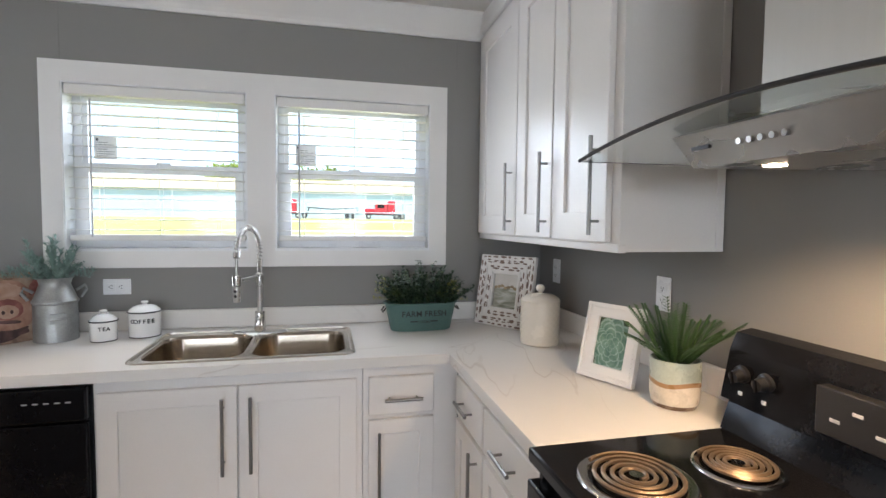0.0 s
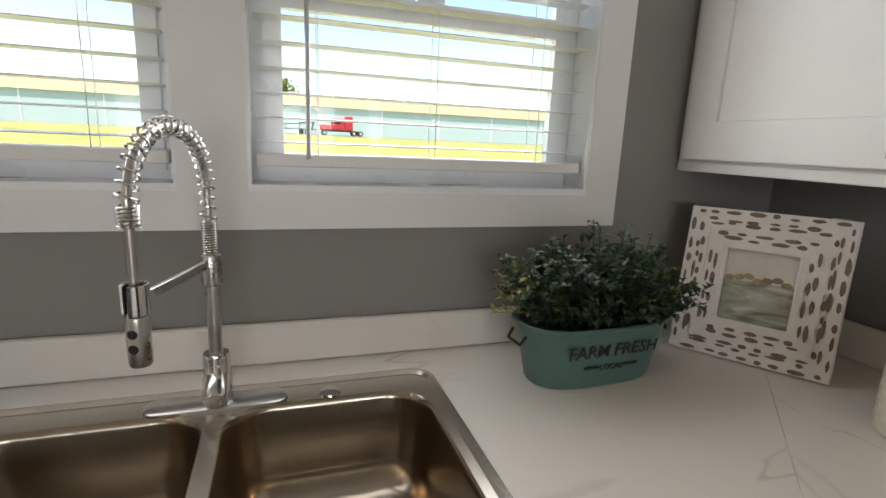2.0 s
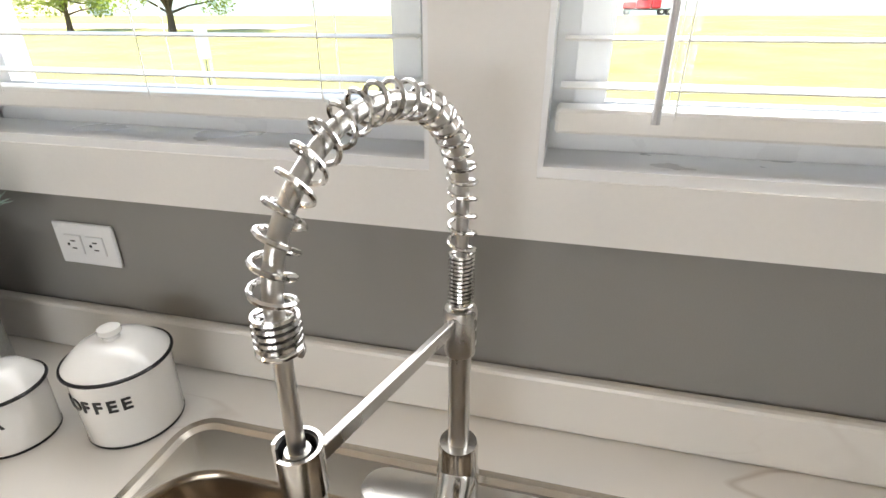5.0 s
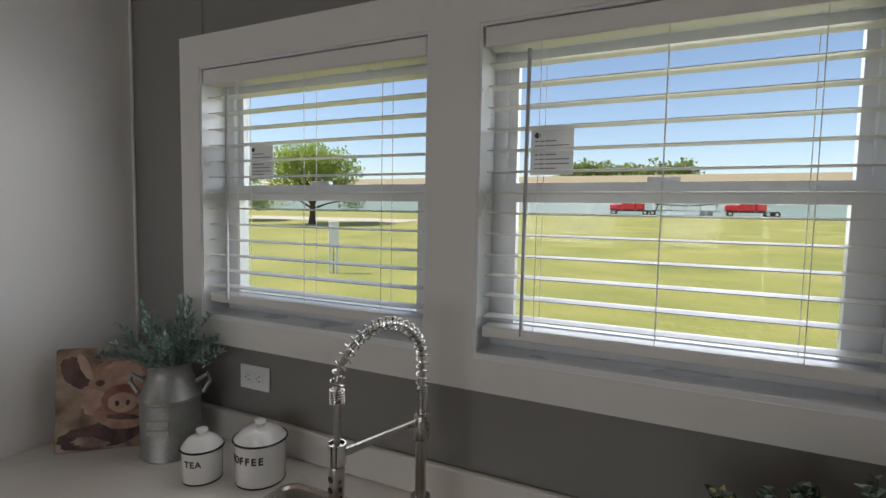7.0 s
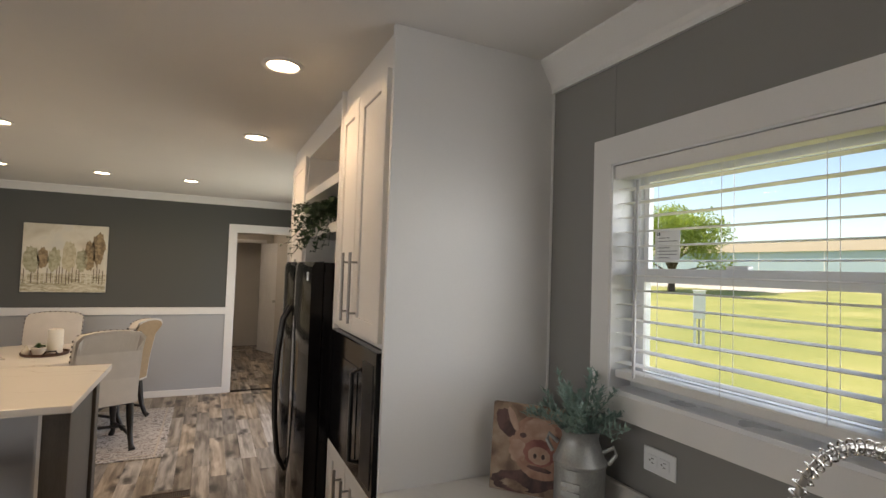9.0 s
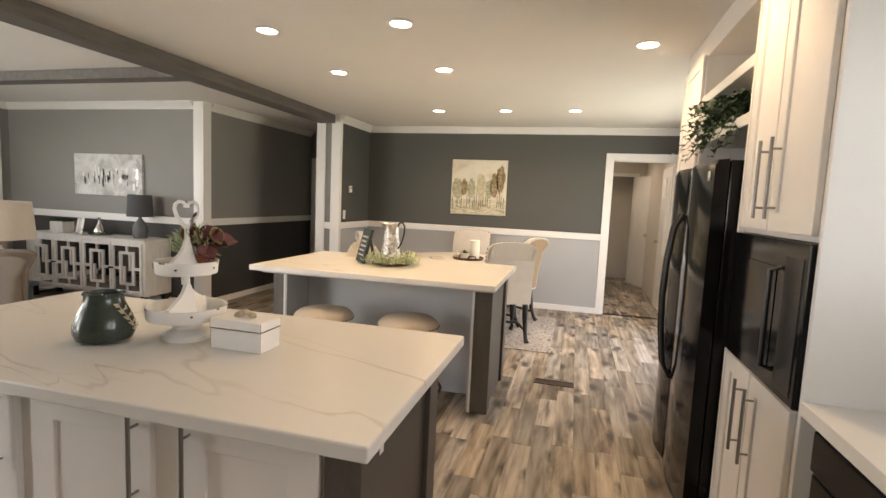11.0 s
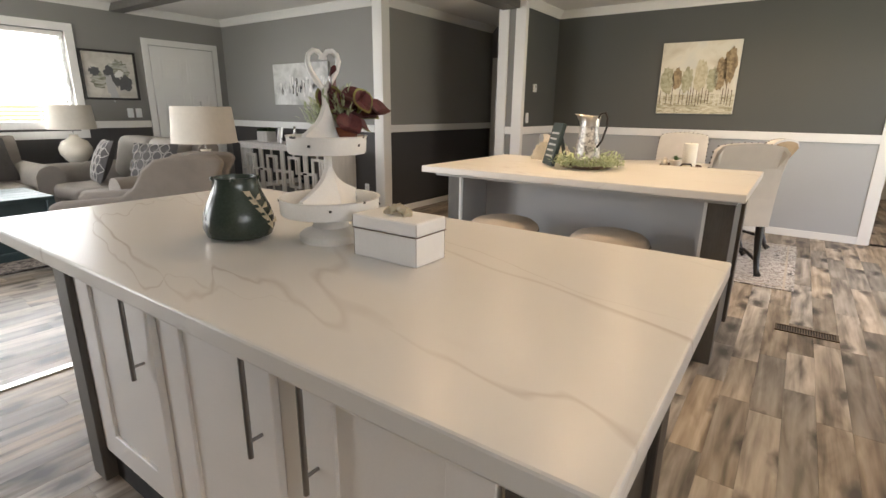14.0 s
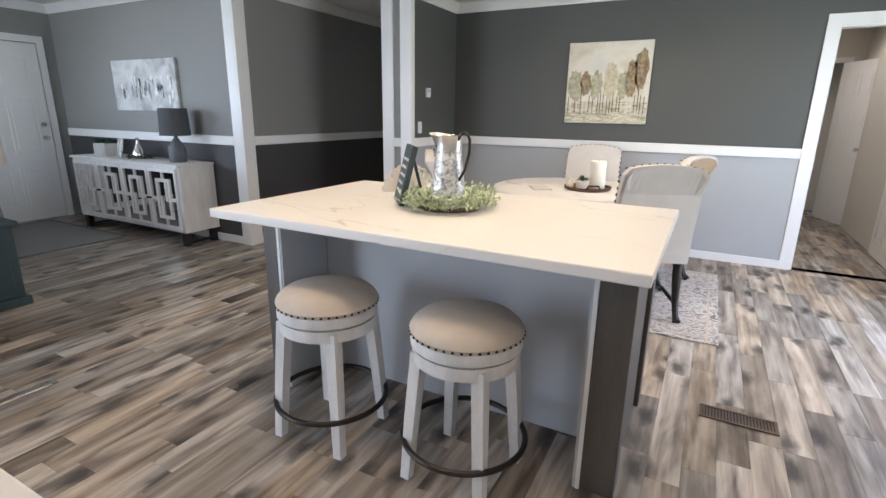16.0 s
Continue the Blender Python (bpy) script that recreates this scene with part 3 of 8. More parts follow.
# crown
crown("crown_kitchen", (-2.49, 0, ZC), (-0.33, 0, ZC), (0, -1, 0), 0.122, 0.065)
crown("crown_dining_window", (XF, 0, ZC), (-4.65, 0, ZC), (0, -1, 0))
crown("crown_dining", (XF, -4.25, ZC), (XF, 0, ZC), (1, 0, 0))
crown("crown_divider", (XF, -4.25, ZC), (-6.8, -4.25, ZC), (0, 1, 0))
crown("crown_sideboard", (-5.91, YF, ZC), (-5.91, -5.66, ZC), (1, 0, 0))
crown("crown_hall", (-8.35, -5.55, ZC), (-6.02, -5.55, ZC), (0, 1, 0))
crown("crown_front", (-5.91, YF, ZC), (0, YF, ZC), (0, 1, 0))
crown("crown_range", (0, -4.3, ZC), (0, -1.25, ZC), (-1, 0, 0))


def casing(name, u0, u1, z0, z1, w, put, sill=True):
    """A flat casing round an opening; put(u, z, d) with d out of the wall."""
    bm = B()
    plate(bm, rect(u0 - w, u1 + w, z0 - w if sill else z0, z1 + w), [rect(u0, u1, z0, z1)] if sill else [], 0.018, lambda u, v, d: put(u, v, d)) if sill else None
    if not sill:
        for a, b, c, d in ((u0 - w, u0, z0, z1 + w), (u1, u1 + w, z0, z1 + w), (u0, u1, z1, z1 + w)):
            plate(bm, rect(a, b, c, d), [], 0.018, put)
    return tagged(part(name, bm, M_TRIM), "white painted flat casing", kind="structure")


bm = B()
plate(bm, rect(-2.243, -0.514, 1.19, 2.058), [rect(*OPEN_A), rect(*OPEN_B)], 0.02, lambda u, v, d: (u, -d, v))
tagged(part("casing_kitchen_window", bm, M_TRIM), "white flat casing round the double window", kind="structure")
casing("casing_front_window", -3.95, -1.95, 0.95, 2.05, 0.085, lambda u, v, d: (u, YF + d, v))
casing("casing_dining_door", -0.865, -0.10, 0, 2.02, 0.085, lambda u, v, d: (XF + d, u, v), False)
casing("casing_utility_door", -0.95, -0.25, 0, 2.0, 0.06, lambda u, v, d: (-10.9 + d, u, v), False)
casing("casing_front_door", -5.72, -4.85, 0, 2.0, 0.075, lambda u, v, d: (u, YF + d, v), False)
trim("door_jamb", (XF - 0.1, XF, -0.865, -0.85, 0, 2.02), (XF - 0.1, XF, -0.115, -0.10, 0, 2.02), (XF - 0.1, XF, -0.85, -0.115, 2.005, 2.02), bev=0)
trim("floor_strip", (-3.6, 0, -4.36, -4.31, 0.0, 0.008), mat=M_STEEL, label="metal transition strip across the plank floor")

# ---- kitchen: cabinets ----
def bar_handle(parent, u, z, length, upright=True, y=-0.02):
    bm = B()
    h = length / 2
    if upright:
        cyl(bm, (u, y - 0.03, z - h), (u, y - 0.03, z + h), 0.006, n=10)
        for s in (-1, 1):
            cyl(bm, (u, y, z + s * h * 0.72), (u, y - 0.03, z + s * h * 0.72), 0.004, n=8)
    else:
        cyl(bm, (u - h, y - 0.03, z), (u + h, y - 0.03, z), 0.006, n=10)
        for s in (-1, 1):
            cyl(bm, (u + s * h * 0.72, y, z), (u + s * h * 0.72, y - 0.03, z), 0.004, n=8)
    return part("handle", bm, M_HANDLE, parent, "brushed nickel bar handle", smooth=True)


def shaker(parent, u0, u1, z0, z1, rail=0.062, name="door", mat=None):
    """A framed door with a recessed field, on the plane y = 0, facing -y."""
    bm = B()
    plate(bm, rect(u0, u1, z0, z1), [rect(u0 + rail, u1 - rail, z0 + rail, z1 - rail)], 0.019, lambda u, v, w: (u, -w - 0.001, v))
    box(bm, u0 + rail - 0.004, u1 - rail + 0.004, -0.011, -0.002, z0 + rail - 0.004, z1 - rail + 0.004)
    ob = part(name, bm, mat or M_CAB, parent)
    bv = ob.modifiers.new("edge", "BEVEL")
    bv.width, bv.segments, bv.limit_method = 0.002, 1, "ANGLE"
    return ob


def slab(parent, u0, u1, z0, z1, name="drawer"):
    return part(name, box(B(), u0, u1, -0.02, -0.001, z0, z1, 0.003), M_CAB, parent)


def carcase(parent, u0, u1, z0, z1, depth, mat=None, toe=0.0, name="body"):
    bm = box(B(), u0, u1, 0, depth, z0 + toe, z1, 0.0015)
    ob = part(name, bm, mat or M_CAB, parent)
    if toe:
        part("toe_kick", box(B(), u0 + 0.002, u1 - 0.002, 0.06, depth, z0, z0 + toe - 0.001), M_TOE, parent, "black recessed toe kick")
    return ob


CT0, CT1 = 0.876, 0.914
sb = thing("base_cabinet", "white shaker sink base cabinet with two doors", "cabinet", (0, -0.60, 0))
carcase(sb, -1.834, -0.964, 0, 0.70, 0.6, toe=0.1)
part("front_rail", box(B(), -1.834, -0.964, 0, 0.02, 0.70, CT0 - 0.001), M_CAB, sb)
d = shaker(sb, -1.822, -1.393, 0.125, 0.832); bar_handle(d, -1.436, 0.665, 0.265)
d = shaker(sb, -1.386, -0.985, 0.125, 0.832); bar_handle(d, -1.345, 0.665, 0.265)
db = thing("base_cabinet", "narrow white cabinet with one drawer over a door", "cabinet", (0, -0.60, 0))
carcase(db, -0.962, -0.602, 0, CT0 - 0.001, 0.6, toe=0.1)
d = slab(db, -0.942, -0.698, 0.69, 0.832); bar_handle(d, -0.815, 0.752, 0.14, False)
d = shaker(db, -0.942, -0.698, 0.125, 0.672, 0.055); bar_handle(d, -0.905, 0.50, 0.27)
# units along the range wall face -x
for u0, u1 in ((0.604, 0.972), (0.974, 1.42)):
    rb = thing("base_cabinet", "white drawer cabinet beside the range", "cabinet", (-0.60, 0, 0), -90)
    carcase(rb, u0, u1, 0, CT0 - 0.001, 0.595, toe=0.1)
    a, b = (u0 + 0.045 if u0 < 0.7 else u0 + 0.008), u1 - 0.008
    d = slab(rb, a, b, 0.69, 0.832); bar_handle(d, (a + b) / 2, 0.762, 0.14, False)
    d = shaker(rb, a, b, 0.125, 0.672, 0.055); bar_handle(d, b - 0.045, 0.53, 0.26)
fl = thing("filler_panel", "white filler panel beside the dishwasher", "panel", (0, -0.60, 0))
part("board", box(B(), -2.488, -2.436, 0, 0.02, 0.0, CT0 - 0.001, 0.001), M_CAB, fl)

dw = thing("dishwasher", "black built-in dishwasher under the counter", "dishwasher", (0, -0.60, 0))
part("body", box(B(), -2.434, -1.838, 0, 0.58, 0.02, 0.86), M_BLACKP, dw)
d = part("door", box(B(), -2.430, -1.842, -0.028, -0.001, 0.12, 0.745, 0.006, 2), M_BLACK, dw)
p = part("control_panel", box(B(), -2.430, -1.842, -0.034, -0.001, 0.752, 0.862, 0.006, 2), M_BLACK, dw)
for k in range(5):
    part("button_mark", box(B(), -2.02 + k * 0.03, -2.005 + k * 0.03, -0.0352, -0.034, 0.815, 0.819), M_PANEL, p)
part("kick_plate", box(B(), -2.43, -1.842, 0.03, 0.05, 0.02, 0.11), M_BLACKP, dw)

# wall cabinets over the range-side counter, facing -x
wc = thing("wall_cabinet", "white three-door wall cabinet reaching the ceiling", "cabinet", (-0.33, 0, 0), -90)
carcase(wc, 0.002, 1.233, 1.327, ZC - 0.001, 0.329, M_CAB)
part("light_rail", box(B(), 0.004, 1.2345, -0.004, 0.02, 1.324, 1.347, 0.002), M_CAB, wc)
part("end_stile", box(B(), 1.233, 1.236, 0.30, 0.325, 1.33, ZC - 0.002), M_CAB, wc)
for u0, u1, uh in ((0.03, 0.525, 0.482), (0.533, 0.852, 0.818), (0.860, 1.195, 1.158)):
    d = shaker(wc, u0, u1, 1.352, 2.30, 0.085)
    bar_handle(d, uh, 1.508, 0.275)
part("crown", box(B(), 0.004, 1.2345, -0.022, 0.003, 2.33, ZC - 0.002, 0.006), M_CAB, wc)

# counter with the sink's cut-out
for outline, holes, mat, words_ in (
        ([(-2.489, -0.001), (-2.489, -0.645), (-0.6452, -0.645), (-0.0012, -0.001)], [[(p.x, p.y) for p in rrect(-1.735, -1.005, -0.57, -0.125, 0.03)]], M_WORKTOP, "white marbled laminate worktop round the sink"),
        ([(-0.645, -0.6452), (-0.645, -1.425), (-0.001, -1.425), (-0.001, -0.0012)], [], M_WORKTOP_SIDE, "white marbled laminate worktop with grey veins beside the range")):
    ct = tagged(part("countertop", plate(B(), outline[::-1], holes, CT1 - CT0, lambda u, v, w: (u, v, CT0 + w)), mat), words_, "countertop")
    bv = ct.modifiers.new("edge", "BEVEL"); bv.width, bv.segments, bv.limit_method = 0.0010, 1, "ANGLE"
bs = thing("backsplash", "low white marbled backsplash behind the counter", "backsplash", (0, 0, CT1))
part("board", box(B(), -2.488, -0.002, -0.02, -0.001, 0.0005, 0.086, 0.006, 2), M_SPLASH, bs)
part("board", box(B(), -0.02, -0.001, -1.424, -0.021, 0.0005, 0.086, 0.006, 2), M_SPLASH, bs)

# ---- sink ----
sk = thing("sink", "double-bowl stainless steel drop-in sink", "sink", (0, 0, CT1))
bm = B()
SX0, SX1, SY0, SY1 = -1.757, -0.985, -0.592, -0.105
loft(bm, [rrect(SX0, SX1, SY0, SY1, 0.045, 0.0005), rrect(SX0 + 0.003, SX1 - 0.003, SY0 + 0.003, SY1 - 0.003, 0.043, 0.006),
          rrect(SX0 + 0.013, SX1 - 0.013, SY0 + 0.013, SY1 - 0.013, 0.036, 0.007), rrect(SX0 + 0.019, SX1 - 0.019, SY0 + 0.019, SY1 - 0.019, 0.032, 0.002)], cap0=False, cap1=False)
inner = rrect(SX0 + 0.019, SX1 - 0.019, SY0 + 0.019, SY1 - 0.019, 0.032, 0.002)
BOWLS = [(-1.728, -1.387, -0.562, -0.180), (-1.361, -1.020, -0.562, -0.180)]
edges = []
for lp in (inner, *[rrect(*b, 0.075, 0.002, 8) for b in BOWLS]):
    vs = [bm.verts.new(p) for p in lp]
    edges += [bm.edges.new((vs[k], vs[(k + 1) % len(vs)])) for k in range(len(vs))]
bmesh.ops.triangle_fill(bm, use_beauty=True, use_dissolve=True, edges=edges)
part("deck", bm, M_SINK, sk, smooth=True)
for b in BOWLS:
    bm = B()
    prof = ((0.0, 0.002, 0.075), (0.003, -0.001, 0.073), (0.006, -0.012, 0.07), (0.014, -0.125, 0.068), (0.024, -0.152, 0.066), (0.045, -0.168, 0.058), (0.075, -0.174, 0.045), (0.11, -0.176, 0.03))
    loft(bm, [rrect(b[0] + i, b[1] - i, b[2] + i, b[3] - i, r, z, 8) for i, z, r in prof], cap0=False)
    bo = part("bowl", bm, M_BOWL_SHADED, sk, smooth=True)
    cx, cy = (b[0] + b[1]) / 2 - 0.008, (b[2] + b[3]) / 2 + 0.049
    part("drain_ring", lathe(B(), [(0.058, -0.1758), (0.056, -0.1705), (0.046, -0.1690), (0.041, -0.1715), (0.039, -0.1750)], 28, (cx, cy, 0)), M_CHROME, sk, "polished strainer ring", smooth=True)
    # flat dark disc, painted in for the shade down the drain
    part("drain_well", lathe(B(), [(0.040, -0.1745), (0.0, -0.1745)], 28, (cx, cy, 0)), M_IRON, sk, "dark flat disc for the shade in the drain opening")
    st = part("strainer", lathe(B(), [(0.022, -0.1744), (0.021, -0.1725), (0.010, -0.1715), (0.008, -0.162), (0.0, -0.160)], 18, (cx, cy, 0)), M_CHROME, sk, smooth=True)
part("hole_cover", lathe(B(), [(0.019, 0.002), (0.018, 0.006), (0.006, 0.008), (0, 0.008)], 20, (-1.188, -0.165, 0)), M_CHROME, sk, "round hole cover", smooth=True)

# ---- spring faucet ----
FX, FY = -1.373, -0.152
fa = thing("faucet", "brushed nickel pull-down faucet with a coiled spring neck", "faucet", (FX, FY, CT1 + 0.002))
part("base_plate", loft(B(), [rrect(-0.112 + i, 0.112 - i, -0.036 + i, 0.020 - i, 0.027 - i, z, 8) for z, i in ((0.0, 0.0), (0.005, 0.0), (0.007, 0.003))]), M_STEEL, fa, "oval steel base plate", smooth=True)
part("body", lathe(B(), [(0.0235, 0.007), (0.0235, 0.046), (0.0215, 0.050), (0.0215, 0.084), (0.020, 0.090), (0.012, 0.091), (0, 0.091)], 28), M_CHROME, fa, smooth=True)
part("column", cyl(B(), (0, 0, 0.088), (0, 0, 0.258), 0.0112, n=24), M_STEEL, fa, smooth=True)
part("sleeve", lathe(B(), [(0.0112, 0.207), (0.0150, 0.208), (0.0156, 0.212), (0.0156, 0.254), (0.0148, 0.257), (0.010, 0.257)], 28), M_STEEL, fa, "sleeve that carries the arm", smooth=True)
hv = part("valve", lathe(B(), [(0.0, -0.002), (0.0195, 0.0), (0.0205, 0.004), (0.0205, 0.040), (0.0185, 0.046), (0, 0.047)], 28), M_CHROME, fa, smooth=True, at=pose(0.001, -0.008, 0.046, 118, 0, 0))
part("lever", tube(B(), [(0.006, -0.048, 0.022), (0.008, -0.052, 0.045), (0.009, -0.047, 0.078), (0.009, -0.044, 0.086)], [0.0036, 0.0034, 0.0042, 0.003], 8), M_CHROME, fa, "slim upright lever", smooth=True)
HX, HY = -0.061, -0.193                      # hose above the spray head
reach = math.hypot(HX, HY)
ux, uy = HX / reach, HY / reach
RISE, RAD = 0.112, reach / 2
def arch(s):
    """The neck's centre line: up the column, over the arc and down to the loose end; s from 0 to 1."""
    total = RISE + math.pi * RAD
    q = s * total
    if q < RISE:
        return Vector((0, 0, 0.255 + q))
    a = (q - RISE) / RAD
    k = RAD - RAD * math.cos(a)
    return Vector((ux * k, uy * k, 0.255 + RISE + RAD * 0.89 * math.sin(a) - 0.006 * (a / math.pi) ** 2))
LOW = arch(1.0).z
part("hose", tube(B(), [arch(k / 48) for k in range(49)] + [Vector((HX, HY, z)) for z in (0.33, 0.30, 0.262)], 0.0056, 12), M_STEEL, fa, "braided steel hose", smooth=True)
pts = []
turns = 24
side = Vector((uy, -ux, 0))
S0 = 0.055 / (RISE + math.pi * RAD)
for k in range(turns * 16 + 1):
    s = S0 + (1 - S0) * k / (turns * 16)
    c, c2 = arch(s), arch(min(1, s + 0.002))
    c0 = arch(max(0, s - 0.002))
    t = (c2 - c0).normalized()
    nn = side.cross(t).normalized()
    a = 2 * math.pi * turns * k / (turns * 16)
    pts.append(c + 0.0116 * (side * math.cos(a) + nn * math.sin(a)))
part("spring", tube(B(), pts, 0.0018, 6), M_CHROME, fa, "open coil spring", smooth=True)
for cx, cy, z0, n, r, pitch in ((0, 0, 0.258, 14, 0.0105, 0.0039), (HX, HY, LOW - 0.026, 6, 0.0116, 0.0043)):
    pts = [(cx + r * math.cos(2 * math.pi * k / 16), cy + r * math.sin(2 * math.pi * k / 16), z0 + pitch * k / 16) for k in range(16 * n + 1)]
    part("tight_coil", tube(B(), pts, 0.0019, 6), M_CHROME, fa, smooth=True)
arm = part("support_arm", box(B(), 0.013, reach - 0.0145, -0.0032, 0.0032, 0.238, 0.252, 0.001), M_STEEL, fa, "flat steel support arm")
arm.matrix_basis = pose(0, 0, 0, 0, 0, math.degrees(math.atan2(HY, HX)))


def clip(r0, r1, z0, z1, gap, centre):
    """An open collar round the spray head with a slot in it."""
    lo = []
    for k in range(31):
        a = radians(centre + gap / 2 + (360 - gap) * k / 30)
        c, s_ = math.cos(a), math.sin(a)
        lo.append([(HX + r0 * c, HY + r0 * s_, z0), (HX + r1 * c, HY + r1 * s_, z0), (HX + r1 * c, HY + r1 * s_, z1), (HX + r0 * c, HY + r0 * s_, z1)])
    return loft(B(), lo)


cl = part("holder_ring", clip(0.0132, 0.0158, 0.230, 0.267, 58, 222), M_CHROME, fa, "polished open holder collar", smooth=True)
part("liner", clip(0.0118, 0.0131, 0.225, 0.265, 40, 222), M_BLACKP, cl, "black plastic lining", smooth=True)
hd = part("spray_head", lathe(B(), [(0, 0.163), (0.0118, 0.163), (0.0135, 0.166), (0.0138, 0.224), (0.0130, 0.228), (0.0100, 0.231), (0.0096, 0.258), (0.0080, 0.263), (0, 0.263)], 28, (HX, HY, 0)), M_STEEL, fa, "cylindrical steel spray head", smooth=True)
bx_, by_ = -0.30, -0.954
for z in (0.188, 0.207):
    part("button", lathe(B(), [(0, 0.0012), (0.0048, 0.0012), (0.0062, 0.0), (0.0062, -0.004)], 18), M_BLACKP, hd, "round black button", smooth=True, at=pose(HX + bx_ * 0.0134, HY + by_ * 0.0134, z, 90, 0, math.degrees(math.atan2(by_, bx_)) + 90))

# ---- electric range ----
rg = thing("range", "black electric coil range with a backguard", "stove", (-0.02, -1.806, 0), -90)
part("body", box(B(), -0.378, 0.378, -0.615, 0.0, 0.08, 0.885), M_BLACK, rg)
part("cooktop", box(B(), -0.378, 0.378, -0.645, 0.0, 0.886, 0.918, 0.007, 2), M_BLACK, rg, "glossy black enamel cooktop")
od = part("oven_door", box(B(), -0.372, 0.372, -0.648, -0.616, 0.25, 0.85, 0.006, 2), M_BLACK, rg)
part("handle", tube(B(), [(-0.33, -0.648, 0.80), (-0.33, -0.69, 0.80), (0.33, -0.69, 0.80), (0.33, -0.648, 0.80)], 0.012, 10), M_BLACKP, od, smooth=True)
part("drawer", box(B(), -0.372, 0.372, -0.64, -0.616, 0.09, 0.24, 0.006), M_BLACK, rg)
bm = B()
loft(bm, [[(u, -0.150, 0.918), (u, -0.128, 0.980), (u, -0.126, 0.990), (u, -0.152, 0.994), (u, -0.130, 1.11), (u, -0.112, 1.148), (u, -0.07, 1.155), (u, -0.01, 1.14), (u, 0.0, 1.10), (u, 0.0, 0.918)] for u in (-0.378, 0.378)])
bg = part("backguard", bm, M_BLACK, rg, "glossy black control panel")
for u in (-0.325, -0.262, 0.262, 0.325):
    kb = part("knob", lathe(B(), [(0.0, 0.030), (0.013, 0.029), (0.015, 0.01), (0.020, 0.007), (0.021, 0.0), (0, 0)], 20), M_BLACKP, bg, smooth=True, at=pose(u, -0.142, 1.062, 100, 0, 0))
    part("pointer", box(B(), -0.003, 0.003, -0.014, 0.014, 0.029, 0.036, 0.001), M_BLACK, kb)
    part("mark", box(B(), u - 0.005, u + 0.005, -0.1500, -0.146, 1.014, 1.022), M_TRIM, bg)
dp = part("display", box(B(), -0.14, 0.14, -0.158, -0.13, 1.01, 1.10, 0.002), M_BLACKP, bg)
for k in range(6):
    part("display_mark", box(B(), -0.11 + k * 0.04, -0.092 + k * 0.04, -0.1595, -0.158, 1.04 + 0.025 * (k % 2), 1.046 + 0.025 * (k % 2)), M_PANEL, dp)
for (u, v, r) in ((-0.20, -0.50, 0.100), (-0.20, -0.27, 0.078), (0.20, -0.50, 0.078), (0.20, -0.27, 0.100)):
    bn = part("burner", lathe(B(), [(0.0, 0.9150), (r * 0.86, 0.917), (r * 1.02, 0.923), (r * 1.08, 0.9215), (r * 1.1, 0.9185)], 36, (u, v, 0)), M_CHROME, rg, "chrome drip pan", smooth=True)
    pts = [(u + (0.016 + (r * 0.92 - 0.016) * s) * math.cos(2 * math.pi * 4.6 * s), v + (0.016 + (r * 0.92 - 0.016) * s) * math.sin(2 * math.pi * 4.6 * s), 0.9275) for s in [k / 150 for k in range(151)]]
    part("coil", tube(B(), pts, 0.0046, 6), M_COIL, bn, "spiral heating coil", smooth=True)
    part("coil_centre", cyl(B(), (u, v, 0.918), (u, v, 0.93), 0.013, n=16), M_CHROME, bn, smooth=True)

# ---- hood ----
hd = thing("range_hood", "stainless chimney hood with a curved glass canopy", "range hood", (0, -1.806, 0), -90)
part("chimney", box(B(), -0.205, 0.205, -0.27, -0.001, 1.596, ZC - 0.001, 0.002), M_DUCT, hd, "brushed steel chimney")
bm = B()
loft(bm, [[(u * 0.86, -0.02, 1.515), (u * 0.86, -0.445, 1.503), (u, -0.470, 1.560), (u, -0.44, 1.572), (u, -0.02, 1.574)] for u in (-0.196, 0.196)])
hb = part("body", bm, M_STEEL, hd)
for k in range(5):
    part("button", cyl(B(), (-0.05 + k * 0.020, -0.450, 1.535), (-0.05 + k * 0.020, -0.4655, 1.533), 0.0050, n=14), M_CHROME, hb, smooth=True)
part("maker_mark", box(B(), -0.155, -0.115, -0.4625, -0.450, 1.532, 1.538), M_BLACKP, hb)
for u in (-0.10, 0.10):
    part("lamp_lens", cyl(B(), (u, -0.34, 1.5045), (u, -0.34, 1.507), 0.018, n=20), M_LED, hb, "lit round hood lamp", smooth=True)
bm = B()
lo = []
for k in range(25):
    u = -0.405 + 0.81 * k / 24
    z = 1.578 - 0.040 * (abs(u) / 0.405) ** 1.9
    f = -0.54
    lo.append([(u, -0.02, z + 0.004), (u, f, z), (u, f, z + 0.006), (u, -0.02, z + 0.010)])
loft(bm, lo)
gp = part("glass_canopy", bm, M_HOODGLASS, hd, "curved clear glass canopy with a dark edge", smooth=True)
bm = B()
tube(bm, [(p[1][0], p[1][1] - 0.003, p[1][2] + 0.003) for p in lo], 0.0042, 8)
part("edge_band", bm, M_BLACKP, gp, "dark glass edge", smooth=True)
for u in (-0.10, 0.10):
    la = bpy.data.lights.new("hood_lamp", "SPOT")
    la.energy, la.color, la.spot_size, la.spot_blend, la.shadow_soft_size = 6.0, (1.0, 0.70, 0.40), radians(150), 0.6, 0.03
    ob = new("hood_lamp", la)
    ob.matrix_world = look((-0.34, -1.806 - u, 1.50), (-0.34, -1.806 - u, 0))

